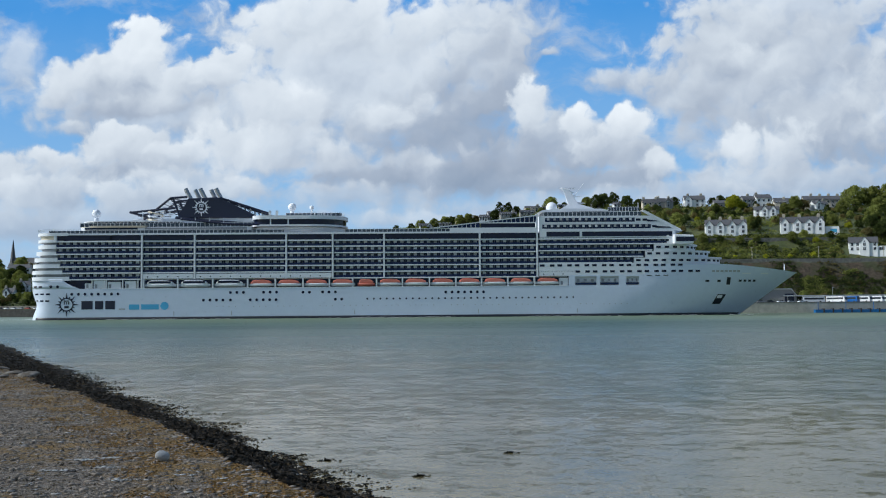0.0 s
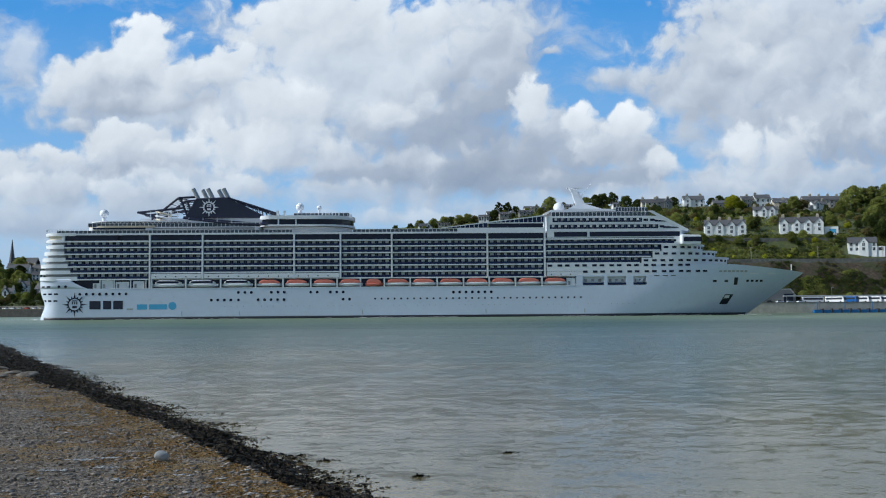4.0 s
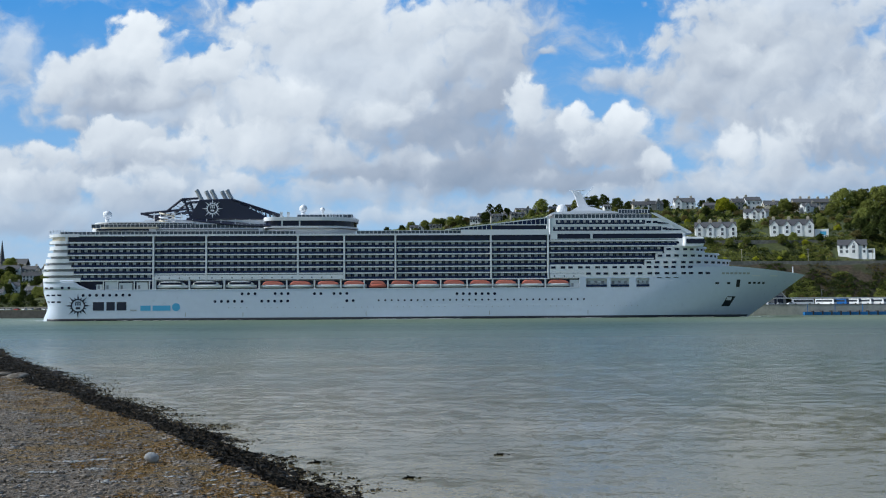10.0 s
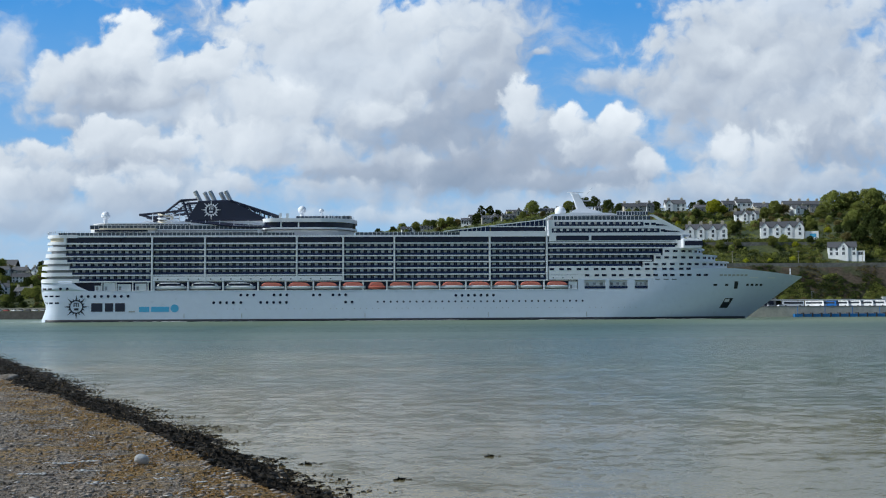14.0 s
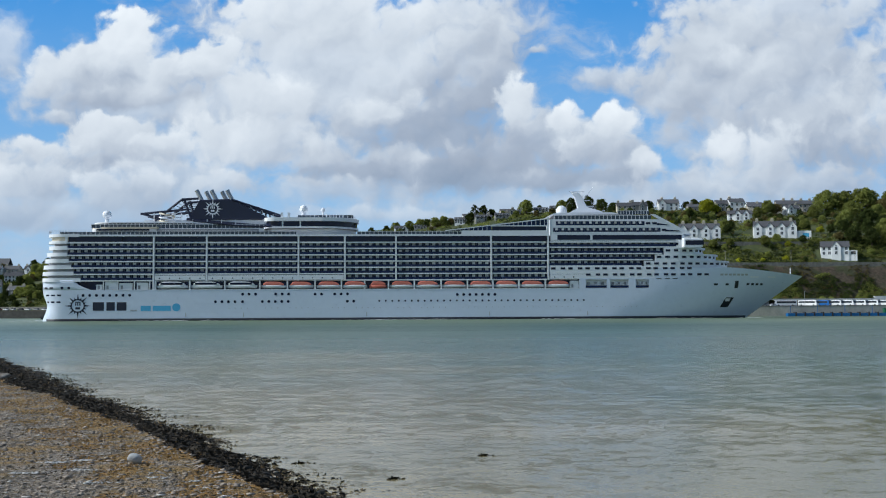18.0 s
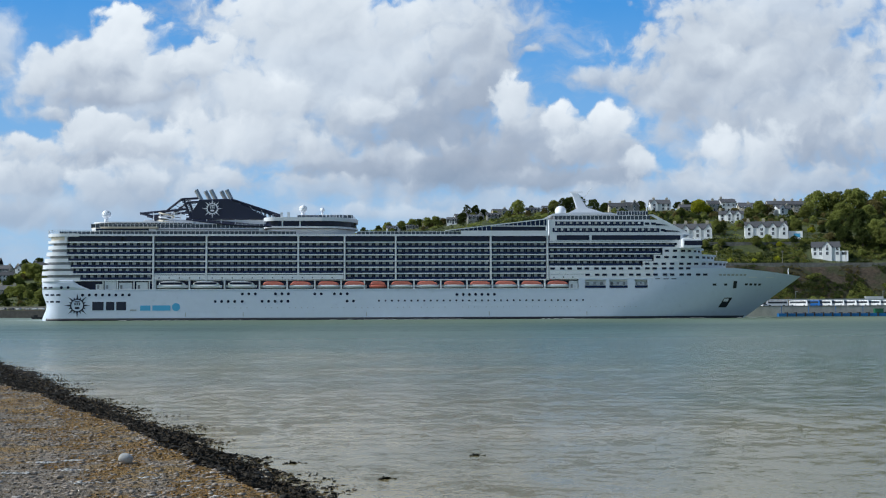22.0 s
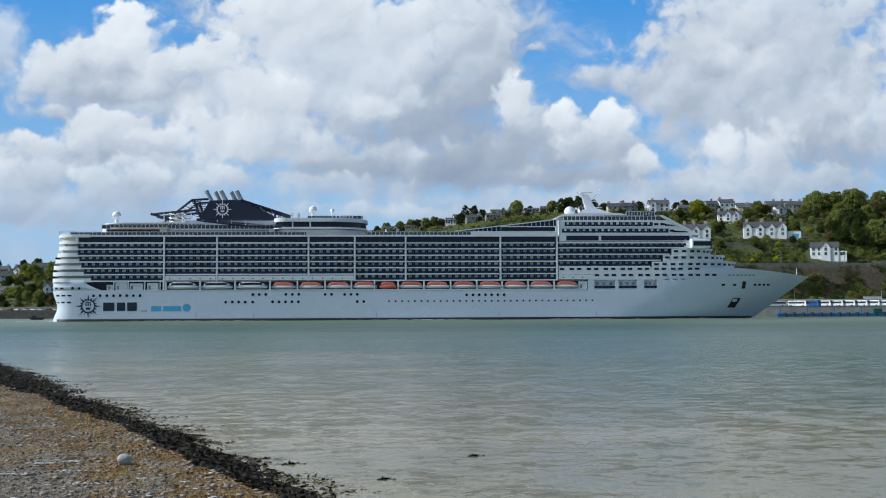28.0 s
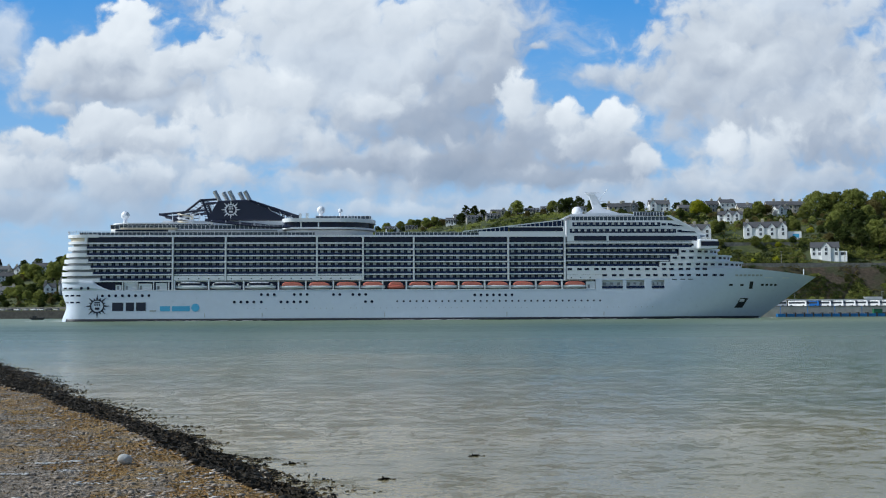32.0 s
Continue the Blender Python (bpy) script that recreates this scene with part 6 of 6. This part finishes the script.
def tree(key, x, y, scale=1.0, sink=0.0):
    model = KINDS[key][0]
    m = Matrix.LocRotScale((x, y, land(x, y) - 0.3 - sink), Euler((0, 0, rng.uniform(0, 6.28))), None)
    if KINDS[key][1]:
        KINDS[key][1], ob = False, model
        ob.matrix_basis = m
    else:
        ob = copy_thing(model, m)
    ob.scale = (scale, scale, scale * rng.uniform(0.9, 1.1))
    return ob


SPOTS = [tuple(o.location[:2]) for o in bpy.data.objects if o.name.startswith(("house", "garage"))]


def clear(x, y, far=11.0):
    return all((x - a) ** 2 + (y - 4 - b) ** 2 > far ** 2 for a, b in SPOTS if abs(x - a) < far)


def grove(name, label, spots):
    """Many small trees of the known kinds, each a stem and a crown, joined."""
    slots, vs, ms = [M_BARK], [], []
    for key, x, y, s, sink in spots:
        turn = rng.uniform(0, 6.28)
        m = np.array([(math.cos(turn), -math.sin(turn), 0), (math.sin(turn), math.cos(turn), 0), (0, 0, rng.uniform(0.9, 1.1))]) * s
        crown = [c.data for c in KINDS[key][0].children if c.name.startswith("crown")][0]
        co = np.empty(len(crown.vertices) * 3)
        crown.vertices.foreach_get("co", co)
        leaf = co.reshape(-1, 4, 3)[::4]
        mid = leaf.mean(1, keepdims=True)
        leaf = mid + (leaf - mid) * 1.9
        w = 0.28
        ring = np.array([(w, 0), (0, w), (-w, 0), (0, -w)])
        stem = np.array([[(*ring[k], -1.5), (*ring[(k + 1) % 4], -1.5), (*ring[(k + 1) % 4] * 0.6, 5.0), (*ring[k] * 0.6, 5.0)] for k in range(4)])
        if crown.materials[0] not in slots:
            slots.append(crown.materials[0])
        both = np.concatenate([leaf, stem]).reshape(-1, 3)
        vs.append(both @ m.T + (x, y, land(x, y) - 0.3 - sink))
        ms += [slots.index(crown.materials[0])] * len(leaf) + [0] * 4
    v = np.concatenate(vs)
    me = quads_mesh(name, v, np.arange(len(v)).reshape(-1, 4), slots[0])
    for mat in slots[1:]:
        me.materials.append(mat)
    me.polygons.foreach_set("material_index", ms)
    tagged(new(name, me), label, "trees", kind="stuff")


# the wood on the shoulder of the hill
for key, x, y, s in (("oak", 289, 768, 1.35), ("oak2", 301, 770, 1.5), ("oak", 314, 766, 1.45), ("elm", 323, 774, 1.35), ("oak2", 336, 768, 1.5), ("olive", 326, 760, 1.4), ("olive", 344, 764, 1.5), ("pine", 312, 785, 1.35),
                     ("elm", 352, 770, 1.3), ("oak", 366, 772, 1.3), ("oak2", 380, 770, 1.4), ("dark", 396, 768, 1.4), ("oak", 296, 742, 1.0), ("oak2", 287, 727, 0.9), ("dark", 300, 722, 1.1), ("green2", 312, 735, 1.0),
                     ("olive", 327, 730, 1.0), ("dark2", 340, 735, 1.0), ("oak", 355, 730, 1.1), ("olive", 372, 735, 1.0), ("dark", 385, 730, 1.1),
                     ("dark", 263, 655, 1.0), ("dark2", 272, 650, 1.0), ("oak2", 283, 650, 1.1), ("dark", 295, 649, 1.2), ("dark2", 277, 668, 1.0), ("oak", 289, 668, 1.0), ("dark", 301, 667, 1.1), ("dark2", 308, 652, 1.1),
                     ("dark", 320, 655, 1.1), ("oak", 333, 660, 1.1), ("dark2", 314, 676, 1.1), ("dark", 268, 684, 0.9), ("dark2", 282, 690, 1.0), ("dark", 298, 692, 1.1), ("oak2", 276, 706, 0.8), ("dark", 345, 668, 1.2), ("dark", 360, 660, 1.2)):
    tree("oak2" if key == "green2" else key, x, y, s)
# ridge
for key, x, y, s in (("pine", 46, 885, 1.05), ("dark2", 53, 888, 0.9), ("dark", 42, 880, 0.8), ("oak", 86, 866, 0.95), ("dark2", 118, 838, 1.0), ("dark", 124, 842, 1.0), ("dark2", 131, 838, 1.05), ("dark", 139, 826, 1.0),
                     ("oak", 112, 850, 0.8), ("oak", -7, 915, 0.7), ("oak2", 2, 905, 0.9), ("dark", 8, 905, 0.8), ("oak2", 21, 893, 0.8), ("olive", 27, 890, 0.6), ("oak", -19, 925, 0.7), ("dark", -27, 930, 0.6), ("dark", -40, 940, 0.6),
                     ("oak", 14, 893, 0.7), ("dark", 60, 890, 0.7), ("dark2", 98, 880, 0.6), ("lime", 207, 778, 1.15), ("lime", 214, 781, 0.7), ("olive", 255, 772, 0.9), ("oak", 248, 770, 0.8), ("dark", 205, 831, 0.7), ("dark", 211, 830, 0.75), ("dark", 217, 829, 0.7),
                     ("dark", 223, 830, 0.75), ("dark", 197, 832, 0.6), ("dark2", 246, 826, 0.7), ("dark", 174, 818, 0.7), ("dark", 156, 812, 0.6), ("dark", 270, 830, 0.5), ("dark", 146, 815, 0.7)):
    tree(key, x, y, s)
# slope between the villas
for key, x, y, s in (("olive", 180, 700, 0.6), ("oak", 199, 704, 0.5), ("dark", 196, 688, 0.55), ("oak2", 176, 716, 0.6), ("lime", 168, 722, 0.4), ("olive", 240, 702, 0.6), ("oak", 249, 700, 0.6), ("lime", 256, 690, 0.5), ("oak2", 232, 712, 0.6),
                     ("oak", 208, 652, 0.5), ("oak2", 216, 655, 0.55), ("lime", 222, 652, 0.4), ("oak", 155, 652, 0.5), ("dark", 165, 653, 0.45), ("oak", 176, 650, 0.45), ("oak2", 187, 652, 0.45), ("dark", 232, 655, 0.5), ("olive", 256, 660, 0.6),
                     ("oak", 150, 700, 0.7), ("dark", 140, 690, 0.7), ("oak2", 144, 720, 0.7), ("olive", 158, 740, 0.7), ("dark", 190, 760, 0.6), ("oak", 236, 755, 0.6), ("dark2", 262, 745, 0.6), ("oak", 274, 750, 0.8), ("dark", 195, 735, 0.5)):
    tree(key, x, y, s)
# wooded shore to the west
for key, x, y, s in (("dark", -420, 1090, 1.2), ("oak", -408, 1060, 1.2), ("olive", -395, 1045, 1.1), ("oak2", -440, 1080, 1.3), ("dark", -375, 951, 1.1), ("oak2", -360, 930, 1.0), ("dark", -323, 834, 0.9), ("oak", -336, 840, 0.9), ("dark2", -310, 860, 1.0),
                     ("oak", -318, 1035, 1.3), ("oak2", -300, 1010, 1.5), ("oak", -285, 990, 1.5), ("dark", -330, 1050, 1.2), ("oak2", -333, 965, 1.2), ("oak", -318, 940, 1.2), ("lime", -330, 950, 0.8), ("oak", -284, 808, 0.8), ("oak2", -290, 812, 0.75),
                     ("dark", -273, 803, 0.5), ("oak", -294, 916, 1.2), ("dark", -275, 900, 1.2), ("oak2", -262, 930, 1.3), ("oak", -250, 900, 1.1), ("dark", -240, 870, 1.0), ("oak", -225, 880, 1.1), ("dark", -305, 1000, 1.2), ("oak", -268, 970, 1.4),
                     ("dark", -350, 1045, 1.1), ("dark2", -365, 1050, 1.0), ("oak", -222, 840, 0.9), ("dark", -200, 850, 0.9), ("oak2", -245, 950, 1.2), ("dark", -385, 1000, 1.0), ("oak", -345, 900, 0.9), ("dark", -362, 870, 0.9), ("oak2", -312, 880, 0.9)):
    tree(key, x, y, s)


# scattered garden trees, thicker above the villas
trees_set = random.Random(23)
spots = []
while len(spots) < 150:
    x, v = trees_set.uniform(128, 292), trees_set.triangular(98, 262, 150)
    y = shore(x) + v
    if clear(x, y, 9.5):
        spots.append((trees_set.choice(("dark", "olive", "olive", "dark2", "oak2", "dark", "oak")), x, y, trees_set.uniform(0.28, 0.52), 0.6))
# low trees along the foot and brow of the cliff
for i in range(46):
    x = 112 + i * 5.6 + trees_set.uniform(-2, 2)
    spots.append((trees_set.choice(("oak", "dark", "oak2", "olive")), x, shore(x) + trees_set.uniform(30.5, 34), trees_set.uniform(0.25, 0.45), 0.4))
    if not 226 < x < 260:
        spots.append((trees_set.choice(("oak", "oak2", "dark", "lime")), x + 2, shore(x) + trees_set.uniform(56, 80), trees_set.uniform(0.22, 0.42), 0.4))
grove("garden_trees", "small garden trees in mixed greens between the houses", spots)
spots = []
for i in range(26):
    x = -30 + i * 6.6 + trees_set.uniform(-3, 3)
    y = float(np.interp(x, (-40, 0, 60, 140), (925, 900, 868, 822))) + trees_set.uniform(-8, 8)
    spots.append((trees_set.choice(("dark", "olive", "oak", "dark2")), x, y, trees_set.uniform(0.35, 0.6), 0.8))
grove("ridge_trees", "small dark and olive trees along the ridge", spots)
spots = []
while len(spots) < 90:
    x, v = trees_set.uniform(-440, -190), trees_set.triangular(40, 330, 150)
    y = shore(x) + v
    if clear(x, y, 9.5):
        spots.append((trees_set.choice(("dark", "dark2", "oak", "olive", "oak2", "dark")), x, y, trees_set.uniform(0.45, 0.85), 0.6))
while len(spots) < 185:
    x, v = trees_set.uniform(-345, -200), trees_set.uniform(32, 130)
    y = shore(x) + v
    if clear(x, y, 7.0):
        spots.append((trees_set.choice(("dark", "dark2", "oak", "olive", "dark", "dark")), x, y, trees_set.uniform(0.35, 0.62), 0.5))
grove("shore_trees", "dark and olive trees crowding the western shore", spots)


def scrub(name, label, count, where, leaf, size, keep):
    """Bushes over a stretch of hillside, joined."""
    cs, rs = [], []
    while len(cs) < count:
        x, v = rng.uniform(where[0], where[1]), rng.uniform(where[2], where[3])
        y = shore(x) + v
        if keep(x, v, y):
            r = size * rng.uniform(0.5, 1.5)
            cs.append((x, y, land(x, y) + r * 0.15))
            rs.append(r)
    v, f = leaf_cloud(np.array(cs), np.array(rs), 34, size * 0.24)
    tagged(new(name, quads_mesh(name, v, f, M_LEAF[leaf])), label, "bushes", kind="stuff")


def patchy(x, v, y, scale=0.03, level=0.0, seed=0):
    return noise.noise((x * scale, y * scale, seed)) > level


scrub("cliff_scrub", "green bushes and creepers on the cliff above the quay", 2700, (105, 330, 31, 47), "green", 1.25, lambda x, v, y: patchy(x, v, y, 0.05, -0.2, 1) and v < 42 + 7 * noise.noise((x * 0.05, 0, 2)))
scrub("cliff_scrub", "dark ivy and brush on the cliff above the quay", 1500, (105, 330, 32, 50), "dark", 1.2, lambda x, v, y: patchy(x, v, y, 0.06, -0.05 + 0.02 * max(0, v - 40), 5))
scrub("cliff_scrub", "brown bracken on the cliff face", 900, (105, 330, 34, 52), "olive", 0.9, lambda x, v, y: patchy(x, v, y, 0.07, 0.0, 6))
scrub("slope_scrub", "dense green brush on the slope below the villas", 1300, (110, 300, 58, 92), "green", 1.6, lambda x, v, y: clear(x, y, 9) and patchy(x, v, y, 0.05, -0.25, 3) and not (55 < v < 75 and 232 < x < 256))
scrub("slope_scrub", "dark brush on the slope below the villas", 900, (110, 320, 57, 95), "dark", 1.5, lambda x, v, y: clear(x, y, 9) and patchy(x, v, y, 0.05, -0.05, 8) and not (55 < v < 75 and 232 < x < 256))
scrub("hedges", "mixed hedges and gardens between the houses", 1700, (60, 420, 104, 285), "green", 1.5, lambda x, v, y: clear(x, y) and patchy(x, v, y, 0.04, -0.1, 11))
scrub("hedges", "dark hedges between the houses", 1500, (60, 420, 104, 290), "dark", 1.7, lambda x, v, y: clear(x, y) and patchy(x, v, y, 0.04, 0.0, 14))
scrub("hedges", "brown and olive brush on the hillside", 700, (110, 420, 60, 250), "olive", 1.4, lambda x, v, y: clear(x, y) and patchy(x, v, y, 0.05, 0.1, 17))
scrub("ridge_hedge", "hedges and gardens along the ridge", 900, (-110, 130, 150, 330), "green", 1.7, lambda x, v, y: clear(x, y, 8) and patchy(x, v, y, 0.04, -0.1, 21))
scrub("ridge_hedge", "dark hedges along the ridge", 700, (-110, 130, 150, 330), "dark", 1.7, lambda x, v, y: clear(x, y, 8) and patchy(x, v, y, 0.04, 0.0, 24))
scrub("shore_scrub", "green garden brush on the wooded western shore", 1300, (-460, -140, 31, 330), "green", 2.0, lambda x, v, y: clear(x, y, 8) and patchy(x, v, y, 0.03, -0.1, 31))
scrub("shore_scrub", "dark brush on the wooded western shore", 2400, (-460, -150, 31, 330), "dark", 2.0, lambda x, v, y: clear(x, y, 7) and patchy(x, v, y, 0.03, -0.25, 34))


# ---------------------------------------------------------------- quayside: coaches, cars, canopy, pontoon
def wheel_mesh(r, w):
    bm = B()
    tube(bm, (0, -w / 2, 0), (0, w / 2, 0), r, r, 12)
    return mesh_of("wheel", bm, M_TYRE)


COACH_WHEEL, CAR_WHEEL = wheel_mesh(0.5, 0.35), wheel_mesh(0.32, 0.22)


def coach(x, y, turn, paint, label):
    ob = thing("coach", pose(x, y, 5.12, 0, 0, turn), label, "coach", "coaches parked on the quay")
    bm = B()
    slab_side(bm, [(-6, 0.4), (6, 0.4), (6, 1.6), (5.6, 3.3), (-5.9, 3.3), (-6, 1.6)], -1.25, 1.25)
    bmesh.ops.bevel(bm, geom=bm.edges[:], offset=0.15, segments=2, affect="EDGES", profile=0.5)
    body = part("body", bm, paint, ob)
    for side in (-1.27, 1.23):
        part("side_window", made_box(-5.4, 5.0, side, side + 0.04, 1.7, 2.75), M_PANE, ob)
    bm = B()
    slab_side(bm, [(6.02, 1.5), (6.06, 1.5), (5.72, 3.0), (5.66, 3.0)], -1.1, 1.1)
    part("windscreen", bm, M_PANE, ob)
    for wx in (-3.6, 4.0):
        for wy in (-1.1, 1.1):
            part("wheel", COACH_WHEEL, None, ob).location = (wx, wy, 0.5)
    for wy in (-0.9, 0.9):
        part("headlight", made_box(6.0, 6.05, wy - 0.2, wy + 0.2, 0.7, 0.95), M_STEEL, ob)


coach(200, 594, 178, M_COACH, "white touring coach parked side-on on the quay")
for i in range(14):
    blue = i in (1, 9)
    coach(212 + i * 6.7, 592, 304, M_BLUEPAINT if blue else M_COACH, ("blue" if blue else "white") + " touring coach parked on the quay")

CAR_PAINT = {"white": surface("white_car_paint", (0.72, 0.73, 0.74), 0.3, vary=0.03), "silver": surface("silver_car_paint", (0.40, 0.41, 0.43), 0.3, metal=0.4, vary=0.04),
             "dark": surface("dark_car_paint", (0.03, 0.035, 0.045), 0.3, vary=0.05), "red": surface("red_car_paint", (0.30, 0.03, 0.03), 0.3, vary=0.05)}


def car(x, y, turn, colour):
    ob = thing("car", pose(x, y, 5.12, 0, 0, turn), colour + " car parked along the far quay", "car", "parked cars")
    bm = B()
    slab_side(bm, [(-2.1, 0.3), (2.1, 0.3), (2.1, 0.75), (1.1, 0.95), (-1.9, 0.95), (-2.1, 0.8)], -0.87, 0.87)
    bmesh.ops.bevel(bm, geom=bm.edges[:], offset=0.08, segments=1, affect="EDGES", profile=0.5)
    part("body", bm, CAR_PAINT[colour], ob)
    bm = B()
    slab_side(bm, [(-1.8, 0.95), (1.1, 0.95), (0.4, 1.4), (-1.4, 1.4)], -0.78, 0.78)
    part("side_window", bm, M_PANE, ob)
    part("car_roof", made_box(-1.45, 0.45, -0.76, 0.76, 1.38, 1.46), CAR_PAINT[colour], ob)
    for wx in (-1.3, 1.3):
        for wy in (-0.78, 0.78):
            part("wheel", CAR_WHEEL, None, ob).location = (wx, wy, 0.32)


for i, c in enumerate(("white", "silver", "dark", "white", "silver", "white")):
    car(163 + i * 5.4, 583, 5 * i, c)
for i, c in enumerate(("white", "silver", "white", "dark", "white", "white", "silver", "red", "white", "silver", "dark", "white", "silver", "white", "white", "dark", "silver")):
    x = -318 + i * 5.6 + rng.uniform(-0.6, 0.6)
    car(x, shore(x) + 3.4, 159 + rng.uniform(-8, 8), c)

canopy = thing("platform_canopy", pose(0, 0, 0), "long pale flat canopy on posts behind the coaches", "canopy")
part("canopy_roof", made_box(186, 420, 599, 605, 8.7, 9.3), M_ROOFSHEET, canopy)
# dark wall colour put there for the shade under the canopy
part("back_wall", made_box(186, 420, 604.6, 605.0, 5.0, 8.7), M_DARKWALL, canopy)
for x in range(188, 420, 8):
    part("post", made_box(x - 0.15, x + 0.15, 599.4, 599.7, 5.0, 8.7), M_STEEL, canopy)
shed = thing("quay_shed", pose(0, 0, 0), "pale low-pitched quayside shed", "shed")
bm = B()
slab_side(bm, [(170, 5), (193, 5), (193, 9.0), (190, 12.6), (176, 12.6), (170, 9.0)], 600, 612)
part("shed_wall", bm, M_GREYWALL, shed)
bm = B()
slab_side(bm, [(169.4, 8.8), (176, 12.5), (190, 12.5), (193.6, 8.8), (190.2, 13.0), (175.8, 13.0)], 599.4, 612.5)
part("shed_roof", bm, M_ROOFSHEET, shed)
part("shed_door", made_box(186.5, 191.5, 599.8, 600.2, 5.0, 10.2), M_NAVY, shed)
kiosk = thing("white_kiosk", pose(257, 601.5, 9.3), "white tank-shaped unit on the canopy roof", "kiosk")
part("kiosk_body", made_box(-5, 5, -1.2, 1.2, 0, 1.3), M_ROOFSHEET, kiosk)

block_me = mesh_of("float", made_box(-2.0, 2.0, -1.4, 1.4, -0.5, 1.5), M_BLUE)
dark_me = mesh_of("fender", made_box(-0.35, 0.35, -1.6, 1.6, -0.4, 2.1), M_DARKWALL)
pontoon = thing("pontoon", pose(0, 0, 0), "blue floating pontoon with dark fenders by the quay", "pontoon")
for i in range(24):
    x = 192.6 + i * 4.75
    a = part("float", block_me, None, pontoon)
    a.location = (x, 564.2, 0)
    b = part("fender", dark_me, None, pontoon)
    b.location = (x + 2.38, 564.2, 0)
    if i % 3 == 0:
        bm = B()
        tube(bm, (x, 564.5, 1.5), (x, 564.5, 5.4), 0.16, 0.16, 6)
        part("mooring_post", bm, M_BLUE, pontoon)
hut = thing("deck_box", pose(243.5, 564.4, 1.5), "green metal box standing on the blue pontoon", "box")
M_GREENBOX = surface("green_box_paint", (0.02, 0.13, 0.06), 0.5, vary=0.15)
part("box_body", made_box(-2.2, 2.2, -1.1, 1.1, 0, 2.2), M_GREENBOX, hut)
part("box_lid", made_box(-2.35, 2.35, -1.2, 1.2, 2.2, 2.4), M_GREENBOX, hut)
for x in (158, 205, 252, 299):
    lamp = thing("street_lamp", pose(x, 578, 5.1), "grey quayside lamp post", "street lamp", "quayside lamps")
    bm = B()
    tube(bm, (0, 0, 0), (0, 0, 8), 0.12, 0.08, 6)
    part("pole", bm, M_STEEL, lamp)
    part("lantern", made_box(-0.2, 1.1, -0.12, 0.12, 7.9, 8.1), M_STEEL, lamp)
for x in (143, 176, 214, 251, 283):
    y = shore(x) + 54
    pole = thing("utility_pole", pose(x, y, land(x, y)), "pale wooden pole beside the upper road", "pole", "roadside poles")
    bm = B()
    tube(bm, (0, 0, -1), (0, 0, 8.5), 0.16, 0.11, 6)
    part("shaft", bm, M_BRICKTOP, pole)
    part("crossarm", made_box(-0.9, 0.9, -0.08, 0.08, 7.8, 8.0), M_BRICKTOP, pole)

# small dark boat at its mooring
boat = thing("dinghy", pose(-203, 607, 0.0, 0, 0, 6), "small dark open motor boat lying at a mooring", "boat")
bm = B()
slab_side(bm, [(-3.4, -0.3), (2.8, -0.3), (3.9, 1.2), (-3.6, 1.0)], -1.1, 1.1)
bmesh.ops.bevel(bm, geom=bm.edges[:], offset=0.2, segments=2, affect="EDGES", profile=0.5)
part("boat_body", bm, M_DARKBOAT, boat)
part("wheelhouse", made_box(-2.6, -0.8, -0.7, 0.7, 1.0, 2.0), M_DARKBOAT, boat)
part("outboard", made_box(-4.0, -3.5, -0.2, 0.2, 0.2, 1.5), M_TYRE, boat)


# ---------------------------------------------------------------- what moves
def motions():
    # the ship glides ahead, a little away from the bank
    walk(SHIP, [(t, pose(x, y, 0, 0, 0, turn)) for t, x, y, turn in
                ((0, -8.55, 490.1, 1.66), (3.5, -5.34, 490.4, 1.64), (6, -3.1, 490.75, 1.62), (9, -0.43, 491.15, 1.61), (14.5, 4.25, 491.7, 1.59), (19, 8.2, 492.4, 1.575),
                 (25, 13.05, 493.4, 1.55), (32, 18.9, 494.8, 1.515))])
    # clouds drift slowly to the right and up
    walk(SKY, [(t, pose(0, 0, EYE, 0.60 * t / 32, 1.15 * t / 32, -0.88 * t / 32)) for t in (0, 8, 16, 24, 32)])
    # the thin cloud leaves the sun
    over = Vector((-20, 60, 0)) + to_sun * 900
    walk(CLOUD, [(t, pose(over.x + 15 * t, over.y, over.z)) for t in (0, 8, 16, 24, 32)])
    # ripples run with the breeze
    for sheet in WATER:
        walk(sheet, [(t, pose(0.16 * t, -0.10 * t, 0)) for t in (0, 8, 16, 24, 32)])


motions()
